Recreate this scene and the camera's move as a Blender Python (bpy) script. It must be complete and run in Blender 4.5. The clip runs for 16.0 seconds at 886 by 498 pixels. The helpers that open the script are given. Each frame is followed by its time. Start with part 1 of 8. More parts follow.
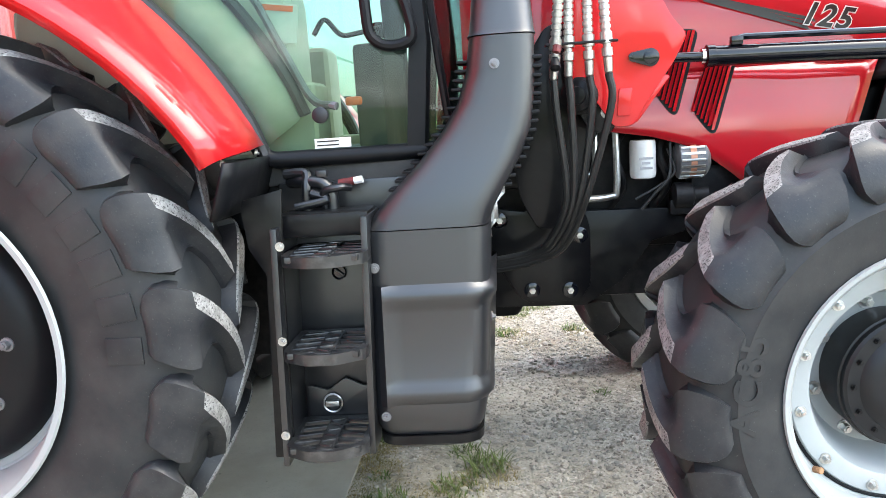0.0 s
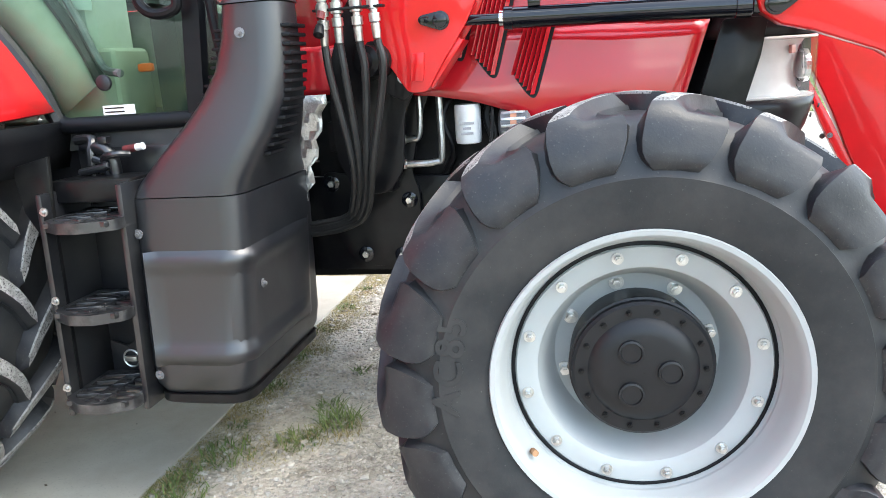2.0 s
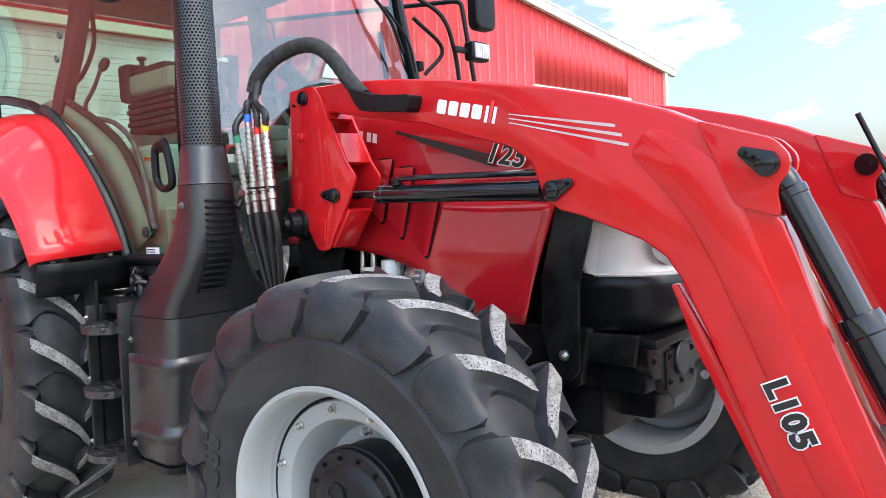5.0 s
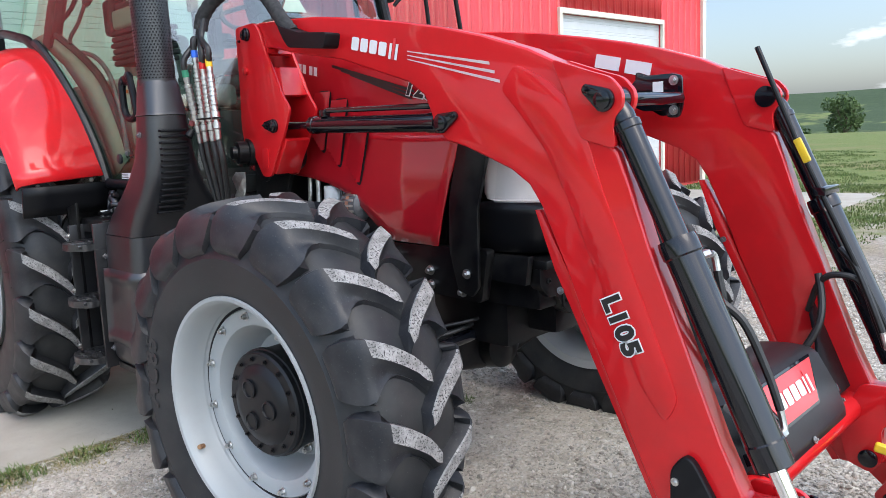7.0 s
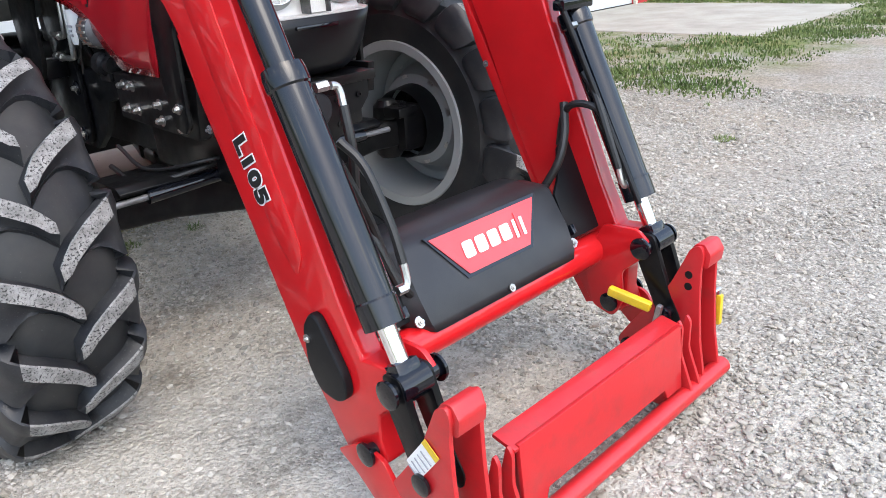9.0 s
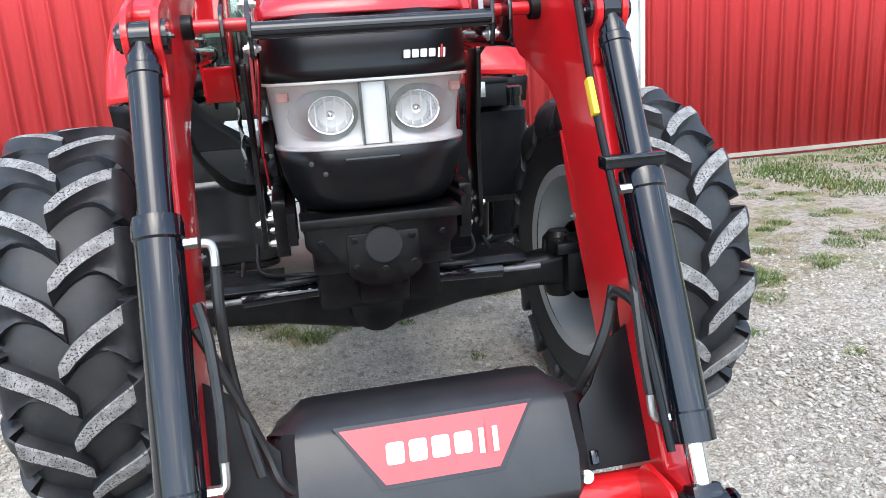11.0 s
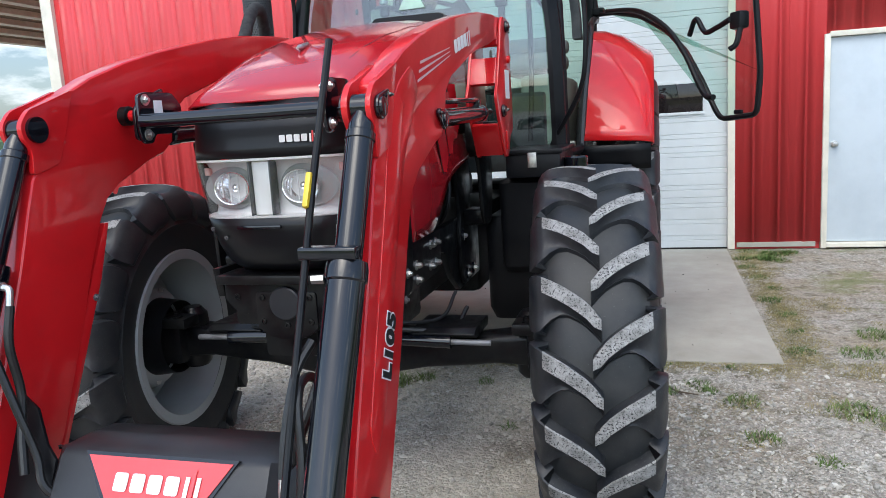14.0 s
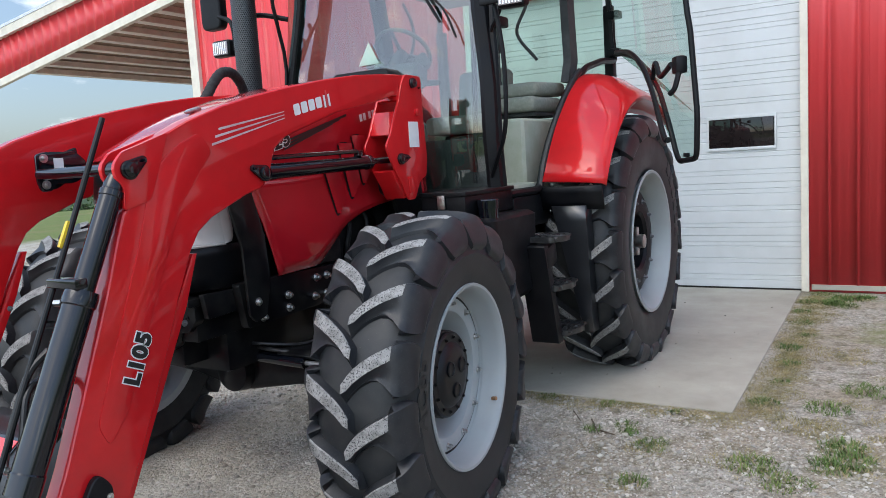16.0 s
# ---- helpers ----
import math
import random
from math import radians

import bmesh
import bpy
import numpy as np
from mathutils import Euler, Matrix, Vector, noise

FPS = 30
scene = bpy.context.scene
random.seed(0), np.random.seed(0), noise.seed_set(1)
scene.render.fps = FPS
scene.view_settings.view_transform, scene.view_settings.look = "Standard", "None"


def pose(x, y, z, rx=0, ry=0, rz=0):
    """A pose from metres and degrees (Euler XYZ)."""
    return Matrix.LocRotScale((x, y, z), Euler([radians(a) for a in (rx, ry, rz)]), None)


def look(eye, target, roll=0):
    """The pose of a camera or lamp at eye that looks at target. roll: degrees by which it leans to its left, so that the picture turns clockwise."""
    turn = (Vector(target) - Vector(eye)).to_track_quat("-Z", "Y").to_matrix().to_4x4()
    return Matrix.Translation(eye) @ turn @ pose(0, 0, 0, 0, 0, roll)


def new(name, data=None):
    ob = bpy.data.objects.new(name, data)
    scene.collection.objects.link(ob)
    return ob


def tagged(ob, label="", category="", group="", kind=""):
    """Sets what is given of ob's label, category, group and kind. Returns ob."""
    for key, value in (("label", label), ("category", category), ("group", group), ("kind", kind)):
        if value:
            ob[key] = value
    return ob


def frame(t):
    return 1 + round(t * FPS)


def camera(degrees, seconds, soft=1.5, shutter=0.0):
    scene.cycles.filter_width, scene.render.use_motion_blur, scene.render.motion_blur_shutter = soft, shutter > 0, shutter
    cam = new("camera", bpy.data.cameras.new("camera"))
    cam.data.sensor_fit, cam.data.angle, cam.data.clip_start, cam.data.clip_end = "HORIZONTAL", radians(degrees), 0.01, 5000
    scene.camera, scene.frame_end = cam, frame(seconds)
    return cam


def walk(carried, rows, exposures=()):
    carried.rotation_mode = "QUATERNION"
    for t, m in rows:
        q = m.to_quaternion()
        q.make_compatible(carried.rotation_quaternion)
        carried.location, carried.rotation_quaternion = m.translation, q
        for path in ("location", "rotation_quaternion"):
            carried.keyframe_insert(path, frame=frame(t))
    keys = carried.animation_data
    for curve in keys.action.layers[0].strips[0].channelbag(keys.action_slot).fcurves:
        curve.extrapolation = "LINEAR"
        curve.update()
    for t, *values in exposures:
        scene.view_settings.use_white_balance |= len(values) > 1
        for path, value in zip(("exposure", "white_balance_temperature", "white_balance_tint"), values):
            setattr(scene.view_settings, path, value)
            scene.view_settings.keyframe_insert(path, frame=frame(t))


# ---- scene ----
cam = camera(60.8, 16.0, soft=0.5)
PATH = [
    (0, (1.517, -3.195, 1.432), (1.368, -1.229, 1.099), -3.8),
    (0.5, (1.726, -3.052, 1.431), (1.455, -1.104, 1.065), -3.6),
    (1, (2.02, -3.097, 1.443), (1.651, -1.168, 1.065), -3.9),
    (1.5, (2.278, -3.125, 1.468), (1.9, -1.211, 1.031), -3.9),
    (2, (2.523, -3.055, 1.456), (2.116, -1.154, 0.984), -4.0),
    (2.5, (2.809, -3.021, 1.47), (2.323, -1.143, 0.982), -4.4),
    (3, (3.16, -3.026, 1.483), (2.537, -1.185, 1.011), -4.4),
    (3.5, (3.446, -2.891, 1.487), (2.648, -1.104, 1.077), -4.5),
    (4, (3.737, -2.75, 1.507), (2.748, -1.038, 1.203), -4.2),
    (4.4, (4.03, -2.687, 1.543), (2.875, -1.068, 1.33), -4.2),
    (4.5, (4.091, -2.672, 1.542), (2.902, -1.074, 1.363), -4.0),
    (4.7, (4.186, -2.635, 1.55), (2.93, -1.083, 1.426), -3.6),
    (6.8, (4.835, -2.472, 1.57), (3.419, -1.081, 1.326), -2.6),
    (7, (4.859, -2.433, 1.556), (3.461, -1.039, 1.236), -2.9),
    (7.5, (4.912, -2.252, 1.502), (3.562, -0.866, 0.997), -3.4),
    (7.7, (4.925, -2.177, 1.472), (3.6, -0.784, 0.92), -3.5),
    (8, (5.027, -2.034, 1.491), (3.723, -0.664, 0.841), -3.6),
    (8.3, (5.129, -1.88, 1.455), (3.826, -0.529, 0.764), -4.3),
    (8.5, (5.258, -1.808, 1.472), (3.944, -0.484, 0.75), -4.2),
    (8.7, (5.331, -1.706, 1.476), (4.015, -0.398, 0.729), -4.2),
    (10.8, (5.573, -0.357, 1.506), (3.699, 0.095, 0.975), -4.3),
    (11, (5.556, -0.257, 1.524), (3.653, 0.104, 1.028), -3.9),
    (11.5, (5.576, -0.005, 1.53), (3.619, 0.142, 1.145), -3.5),
    (12, (5.676, 0.271, 1.571), (3.694, 0.23, 1.307), -3.2),
    (12.5, (5.648, 0.453, 1.583), (3.663, 0.273, 1.425), -2.6),
    (13, (5.634, 0.639, 1.604), (3.667, 0.33, 1.419), -2.7),
    (13.3, (5.663, 0.813, 1.594), (3.712, 0.432, 1.372), -2.6),
    (13.5, (5.675, 0.96, 1.582), (3.737, 0.536, 1.327), -3.0),
    (14, (5.587, 1.304, 1.553), (3.692, 0.754, 1.225), -3.5),
    (14.5, (5.485, 1.639, 1.553), (3.653, 0.925, 1.189), -4.3),
    (15, (5.495, 2.087, 1.554), (3.722, 1.224, 1.221), -4.4),
    (15.5, (5.414, 2.458, 1.543), (3.677, 1.506, 1.269), -3.9),
    (16, (5.349, 2.804, 1.573), (3.643, 1.785, 1.34), -3.6),
]
walk(cam, [(t, look(*r)) for t, *r in PATH],
     [(0, 1.52, 6550, 4), (1.5, 1.52, 6550, 4), (2.5, 1.38, 6520, 5), (3.5, 1.16, 6500, 7), (4.7, 0.80, 6450, 9), (7, 0.40, 6250, 9), (8.5, 0.48, 6350, 9), (11, 0.70, 6150, 6), (12.5, 0.46, 6150, 5), (14.5, 0.10, 6100, 6), (16, 0.02, 6150, 7)])

# ---- world and light ----
SUN_ELEV, SUN_AZ = 55.0, 352.0          # degrees; azimuth of the way towards the sun, counted from +X to +Y
world = bpy.data.worlds.new("sky")
scene.world = world
world.use_nodes = True
wn, wl = world.node_tree.nodes, world.node_tree.links
wn.clear()
w_out, w_bg = wn.new("ShaderNodeOutputWorld"), wn.new("ShaderNodeBackground")
w_sky, w_tc = wn.new("ShaderNodeTexSky"), wn.new("ShaderNodeTexCoord")
w_sky.sky_type, w_sky.sun_disc = "NISHITA", False
w_sky.sun_elevation, w_sky.sun_rotation = radians(SUN_ELEV), radians(90 - SUN_AZ)
w_sky.dust_density, w_sky.ozone_density = 2.5, 1.0
w_sep = wn.new("ShaderNodeSeparateXYZ")
wl.new(w_tc.outputs["Generated"], w_sep.inputs[0])
w_map = wn.new("ShaderNodeMapping")
w_map.inputs["Scale"].default_value = (2.3, 2.3, 6.5)
w_map.inputs["Location"].default_value = (0.4, 1.3, 0.2)
wl.new(w_tc.outputs["Generated"], w_map.inputs["Vector"])
w_noise = wn.new("ShaderNodeTexNoise")
w_noise.inputs["Scale"].default_value, w_noise.inputs["Detail"].default_value, w_noise.inputs["Roughness"].default_value = 1.7, 9.0, 0.56
wl.new(w_map.outputs[0], w_noise.inputs["Vector"])
w_ramp = wn.new("ShaderNodeValToRGB")
w_ramp.color_ramp.elements[0].position, w_ramp.color_ramp.elements[1].position = 0.55, 0.65
wl.new(w_noise.outputs["Fac"], w_ramp.inputs[0])
w_mix = wn.new("ShaderNodeMix")
w_mix.data_type = "RGBA"
w_mix.inputs["B"].default_value = (8.6, 8.7, 8.9, 1)
wl.new(w_ramp.outputs["Color"], w_mix.inputs["Factor"])
w_haze = wn.new("ShaderNodeMix")
w_haze.data_type = "RGBA"
w_haze.inputs["Factor"].default_value = 0.10
w_haze.inputs["B"].default_value = (6.5, 7.4, 8.4, 1)
wl.new(w_sky.outputs[0], w_haze.inputs["A"])
wl.new(w_haze.outputs["Result"], w_mix.inputs["A"])
w_up = wn.new("ShaderNodeMapRange")            # the hazy horizon is a little brighter than the sky overhead
w_up.interpolation_type = "SMOOTHSTEP"
w_up.inputs["From Min"].default_value, w_up.inputs["From Max"].default_value = 0.05, 0.60
w_up.inputs["To Min"].default_value, w_up.inputs["To Max"].default_value = 1.08, 0.92
wl.new(w_sep.outputs["Z"], w_up.inputs["Value"])
w_mul = wn.new("ShaderNodeVectorMath")
w_mul.operation = "SCALE"
wl.new(w_mix.outputs["Result"], w_mul.inputs[0])
_a, _e = radians(SUN_AZ), radians(SUN_ELEV)
w_dot = wn.new("ShaderNodeVectorMath")         # and brighter on the sun's side than away from it
w_dot.operation = "DOT_PRODUCT"
w_dot.inputs[1].default_value = (math.cos(_e) * math.cos(_a), math.cos(_e) * math.sin(_a), math.sin(_e))
wl.new(w_tc.outputs["Generated"], w_dot.inputs[0])
w_side = wn.new("ShaderNodeMapRange")
w_side.interpolation_type = "SMOOTHSTEP"
w_side.inputs["From Min"].default_value, w_side.inputs["From Max"].default_value = -0.25, 0.65
w_side.inputs["To Min"].default_value, w_side.inputs["To Max"].default_value = 0.58, 1.40
wl.new(w_dot.outputs["Value"], w_side.inputs["Value"])
w_both = wn.new("ShaderNodeMath")
w_both.operation = "MULTIPLY"
wl.new(w_up.outputs["Result"], w_both.inputs[0])
wl.new(w_side.outputs["Result"], w_both.inputs[1])
wl.new(w_both.outputs[0], w_mul.inputs["Scale"])
wl.new(w_mul.outputs[0], w_bg.inputs["Color"])
w_bg.inputs["Strength"].default_value = 0.245
wl.new(w_bg.outputs[0], w_out.inputs["Surface"])

sun = new("sun", bpy.data.lights.new("sun", "SUN"))
sun.data.energy, sun.data.angle, sun.data.color = 0.75, radians(40), (1.0, 0.965, 0.91)
_a, _e = radians(SUN_AZ), radians(SUN_ELEV)
sun.matrix_world = look((math.cos(_e) * math.cos(_a) * 40, math.cos(_e) * math.sin(_a) * 40, math.sin(_e) * 40), (0, 0, 0))


# ---- materials ----
def mat(name, color, rough=0.5, metal=0.0, color2=None, scale=6.0, mixpos=(0.42, 0.62), bump=0.0, bscale=60.0, coat=0.0,
        rough2=None, island=0.0, spec=0.5, detail=6.0, fine=None, crough=0.06):
    """A surface with two scales of variation: patches of color2 (noise at scale) and grain (bump and roughness at bscale)."""
    m = bpy.data.materials.new(name)
    m.use_nodes = True
    n, l = m.node_tree.nodes, m.node_tree.links
    b = n["Principled BSDF"]
    b.inputs["Roughness"].default_value, b.inputs["Metallic"].default_value = rough, metal
    b.inputs["Specular IOR Level"].default_value, b.inputs["Coat Weight"].default_value = spec, coat
    b.inputs["Coat Roughness"].default_value = crough
    tc = n.new("ShaderNodeTexCoord")
    big = n.new("ShaderNodeTexNoise")
    big.inputs["Scale"].default_value, big.inputs["Detail"].default_value = scale, detail
    big.inputs["Roughness"].default_value = 0.62
    l.new(tc.outputs["Object"], big.inputs["Vector"])
    ramp = n.new("ShaderNodeValToRGB")
    ramp.color_ramp.elements[0].position, ramp.color_ramp.elements[1].position = mixpos
    l.new(big.outputs["Fac"], ramp.inputs[0])
    mix = n.new("ShaderNodeMix")
    mix.data_type = "RGBA"
    c2 = color2 or tuple(min(1, c * 1.18) for c in color)
    mix.inputs["A"].default_value, mix.inputs["B"].default_value = (*color, 1), (*c2, 1)
    l.new(ramp.outputs["Color"], mix.inputs["Factor"])
    out = mix.outputs["Result"]
    small = n.new("ShaderNodeTexNoise")
    small.inputs["Scale"].default_value, small.inputs["Detail"].default_value = bscale, 4.0
    l.new(tc.outputs["Object"], small.inputs["Vector"])
    if fine:
        fr = n.new("ShaderNodeValToRGB")
        fr.color_ramp.elements[0].position, fr.color_ramp.elements[1].position = fine[1], fine[2]
        l.new(small.outputs["Fac"], fr.inputs[0])
        mx = n.new("ShaderNodeMix")
        mx.data_type = "RGBA"
        mx.inputs["B"].default_value = (*fine[0], 1)
        l.new(fr.outputs["Color"], mx.inputs["Factor"])
        l.new(out, mx.inputs["A"])
        out = mx.outputs["Result"]
    if island:
        geo = n.new("ShaderNodeNewGeometry")
        hsv = n.new("ShaderNodeHueSaturation")
        mr = n.new("ShaderNodeMapRange")
        mr.inputs["To Min"].default_value, mr.inputs["To Max"].default_value = 1 - island, 1 + island
        l.new(geo.outputs["Random Per Island"], mr.inputs["Value"])
        l.new(mr.outputs["Result"], hsv.inputs["Value"])
        l.new(out, hsv.inputs["Color"])
        out = hsv.outputs["Color"]
    l.new(out, b.inputs["Base Color"])
    if rough2 is not None:
        rr = n.new("ShaderNodeMapRange")
        rr.inputs["To Min"].default_value, rr.inputs["To Max"].default_value = rough, rough2
        l.new(ramp.outputs["Color"], rr.inputs["Value"])
        l.new(rr.outputs["Result"], b.inputs["Roughness"])
    if bump:
        bp = n.new("ShaderNodeBump")
        bp.inputs["Strength"].default_value, bp.inputs["Distance"].default_value = bump, 0.004
        l.new(small.outputs["Fac"], bp.inputs["Height"])
        l.new(bp.outputs[0], b.inputs["Normal"])
    return m


def glass(name, tint, gloss=0.06):
    m = bpy.data.materials.new(name)
    m.use_nodes = True
    n, l = m.node_tree.nodes, m.node_tree.links
    n.remove(n["Principled BSDF"])
    tr, gl, mx, lw, pw, ad = (n.new("ShaderNode" + k) for k in ("BsdfTransparent", "BsdfGlossy", "MixShader", "LayerWeight", "Math", "Math"))
    tr.inputs["Color"].default_value = (*tint, 1)
    gl.inputs["Roughness"].default_value = 0.01
    lw.inputs["Blend"].default_value = 0.5
    pw.operation, ad.operation = "POWER", "MULTIPLY_ADD"
    pw.inputs[1].default_value = 3.2
    ad.inputs[1].default_value, ad.inputs[2].default_value = 0.46, gloss
    l.new(lw.outputs["Facing"], pw.inputs[0])
    l.new(pw.outputs[0], ad.inputs[0])
    l.new(ad.outputs[0], mx.inputs[0])
    l.new(tr.outputs[0], mx.inputs[1])
    l.new(gl.outputs[0], mx.inputs[2])
    l.new(mx.outputs[0], n["Material Output"].inputs["Surface"])
    return m


RED = mat("red_enamel", (0.57, 0.010, 0.014), 0.30, spec=0.14, coat=0.8, color2=(0.49, 0.010, 0.013), scale=3.0, bump=0.02, bscale=220, rough2=0.38)
RED_HOOD = mat("red_hood_enamel", (0.42, 0.009, 0.017), 0.25, spec=0.14, coat=1.0, color2=(0.37, 0.010, 0.016), scale=2.0)
RED_WORN = mat("worn_red_paint", (0.48, 0.012, 0.016), 0.42, coat=0.3, color2=(0.36, 0.02, 0.02), scale=14, mixpos=(0.5, 0.75), bump=0.06, bscale=120)
BLACK = mat("black_moulded_plastic", (0.0046, 0.0050, 0.0064), 0.36, spec=0.20, color2=(0.008, 0.008, 0.009), scale=5, bump=0.08, bscale=420, rough2=0.50)
BLACK_SHEEN = mat("sheeny_black_plastic", (0.0072, 0.0084, 0.0112), 0.34, spec=0.95, color2=(0.0095, 0.010, 0.0125), scale=4, bump=0.012, bscale=380, rough2=0.44)
BLACK_SCUFF = mat("scuffed_black_plastic", (0.0060, 0.0062, 0.0075), 0.36, spec=0.24, coat=0.12, crough=0.12, color2=(0.012, 0.012, 0.012), scale=9, mixpos=(0.55, 0.8), bump=0.08, bscale=300, rough2=0.5, fine=((0.05, 0.05, 0.05), 0.70, 0.80))
SURROUND = mat("grey_lamp_surround", (0.27, 0.26, 0.26), 0.3, color2=(0.22, 0.21, 0.21), scale=14)
LAMP_GREY = mat("dark_lamp_bezel", (0.055, 0.056, 0.060), 0.25, color2=(0.08, 0.08, 0.085), scale=12)
RED_SEAM = mat("dark_red_seam", (0.09, 0.006, 0.008), 0.6, color2=(0.06, 0.006, 0.007), scale=20)
DARK_RED = mat("dull_red_cap", (0.16, 0.02, 0.02), 0.6, color2=(0.10, 0.02, 0.02), scale=30)
ROOF_LINING = mat("grey_roof_lining_cloth", (0.17, 0.18, 0.19), 0.9, color2=(0.14, 0.15, 0.16), scale=12, bump=0.1, bscale=300)
BLACK_DUSTY = mat("dusty_black_plastic", (0.0085, 0.0088, 0.0105), 0.31, spec=0.80, color2=(0.028, 0.028, 0.028), scale=7, mixpos=(0.45, 0.8), bump=0.06, bscale=300)
STEP_BLACK = mat("worn_step_black", (0.012, 0.0122, 0.0135), 0.30, spec=0.85, color2=(0.07, 0.07, 0.068), scale=22, mixpos=(0.50, 0.78), bump=0.15, bscale=160)
HUB_BLACK = mat("black_hub_paint", (0.0058, 0.0064, 0.0080), 0.40, spec=0.35, color2=(0.011, 0.011, 0.012), scale=16, mixpos=(0.5, 0.8), rough2=0.52, bump=0.03, bscale=160)
BLACK_GLOSS = mat("black_gloss_paint", (0.0026, 0.0036, 0.0066), 0.25, spec=0.05, coat=1.0, crough=0.045, color2=(0.006, 0.006, 0.008), scale=9, rough2=0.24)
BLACK_STEEL = mat("black_painted_steel", (0.0036, 0.0036, 0.0046), 0.30, spec=0.16, coat=0.16, crough=0.10, color2=(0.010, 0.010, 0.0095), scale=10, bump=0.05, bscale=90, rough2=0.5)
ENGINE = mat("dark_engine_iron", (0.006, 0.006, 0.007), 0.45, spec=0.2, color2=(0.018, 0.017, 0.017), scale=16, bump=0.2, bscale=70)
HOSE = mat("black_rubber_hose", (0.008, 0.008, 0.008), 0.45, color2=(0.014, 0.014, 0.014), scale=20)
SLEEVE = mat("woven_black_sleeve", (0.012, 0.012, 0.013), 0.85, color2=(0.03, 0.03, 0.03), scale=40, bump=0.6, bscale=260)
RUBBER = mat("tyre_rubber", (0.0152, 0.0172, 0.0195), 0.42, spec=0.33, color2=(0.048, 0.047, 0.045), scale=6, mixpos=(0.40, 0.85), bump=0.07, bscale=140, rough2=0.66, fine=((0.085, 0.085, 0.082), 0.68, 0.82))
LUG_SIDE = mat("scuffed_lug_rubber", (0.0145, 0.016, 0.0195), 0.37, spec=0.34, color2=(0.042, 0.042, 0.042), scale=9, mixpos=(0.40, 0.80), bump=0.10, bscale=140, rough2=0.62, fine=((0.085, 0.085, 0.082), 0.62, 0.90))
LUG_TOP = mat("gravel_dusted_tread", (0.30, 0.298, 0.29), 0.92, color2=(0.165, 0.163, 0.158), scale=34, mixpos=(0.36, 0.62), bump=0.7, bscale=170,
              fine=((0.035, 0.035, 0.035), 0.54, 0.64))
SILVER = mat("silver_wheel_paint", (0.33, 0.352, 0.352), 0.40, color2=(0.315, 0.32, 0.315), scale=6, mixpos=(0.5, 0.8), metal=0.0, bump=0.03, bscale=150)
SILVER_DARK = mat("shaded_cast_steel", (0.20, 0.20, 0.21), 0.5, metal=0.5, color2=(0.12, 0.12, 0.12), scale=12, bump=0.1, bscale=80)
STEEL = mat("zinc_plated_steel", (0.62, 0.62, 0.60), 0.30, metal=1.0, color2=(0.45, 0.44, 0.42), scale=30, rough2=0.45)
CHROME = mat("chrome_rod", (0.80, 0.80, 0.81), 0.10, metal=1.0)
RUST = mat("rusted_valve", (0.20, 0.10, 0.05), 0.8, color2=(0.34, 0.2, 0.1), scale=60)
WHITE = mat("white_decal", (0.78, 0.78, 0.77), 0.4, color2=(0.72, 0.72, 0.71), scale=10)
FILTER_WHITE = mat("white_filter_can", (0.72, 0.72, 0.70), 0.35, color2=(0.62, 0.62, 0.60), scale=12)
# white arm stripes, with a pinkish reflection mixed into the colour
STRIPE = mat("red_tinted_stripe_film", (0.60, 0.50, 0.50), 0.4, color2=(0.52, 0.40, 0.40), scale=14)
GREY_DECAL = mat("grey_decal", (0.36, 0.36, 0.37), 0.35, color2=(0.28, 0.28, 0.29), scale=8)
DECAL_BLACK = mat("black_decal", (0.012, 0.012, 0.012), 0.35)
DECAL_RED = mat("red_badge", (0.62, 0.045, 0.05), 0.38, coat=0.4)
YELLOW = mat("yellow_plastic", (0.75, 0.50, 0.02), 0.4, color2=(0.62, 0.42, 0.03), scale=18)
ORANGE = mat("orange_marker", (0.72, 0.14, 0.03), 0.4)
BLUE = mat("blue_band", (0.03, 0.12, 0.55), 0.4)
FOIL = mat("crinkled_heat_foil", (0.70, 0.70, 0.68), 0.34, metal=0.9, color2=(0.5, 0.5, 0.48), scale=30, bump=0.9, bscale=90)
REFLECTOR = mat("headlight_reflector", (0.85, 0.85, 0.86), 0.16, metal=0.9, color2=(0.72, 0.72, 0.73), scale=12)
REFLECTION_PINK = mat("painted_arm_reflection", (0.62, 0.30, 0.27), 0.2, color2=(0.66, 0.36, 0.33), scale=20)
LAMP_GLASS = mat("hazed_lamp_glass", (0.40, 0.38, 0.39), 0.3, color2=(0.33, 0.31, 0.33), scale=30)
LENS_BODY = mat("headlight_housing", (0.68, 0.66, 0.65), 0.34, coat=0.3, color2=(0.60, 0.57, 0.56), scale=7)
CENTRE_PLATE = mat("pale_centre_plate", (0.78, 0.77, 0.75), 0.30, color2=(0.70, 0.68, 0.66), scale=9)
SEAT = mat("grey_seat_cloth", (0.25, 0.25, 0.21), 0.9, color2=(0.30, 0.30, 0.25), scale=40, bump=0.3, bscale=300)
CAB_TRIM = mat("olive_grey_cab_trim", (0.36, 0.37, 0.29), 0.7, color2=(0.41, 0.415, 0.34), scale=8, bump=0.1, bscale=260)
CONSOLE_PALE = mat("pale_console_plastic", (0.47, 0.50, 0.43), 0.55, color2=(0.43, 0.46, 0.40), scale=6)
GREEN_BAND = mat("dull_green_plastic", (0.03, 0.20, 0.11), 0.5)
LABEL_PALE = mat("pale_label_paper", (0.55, 0.60, 0.54), 0.6)
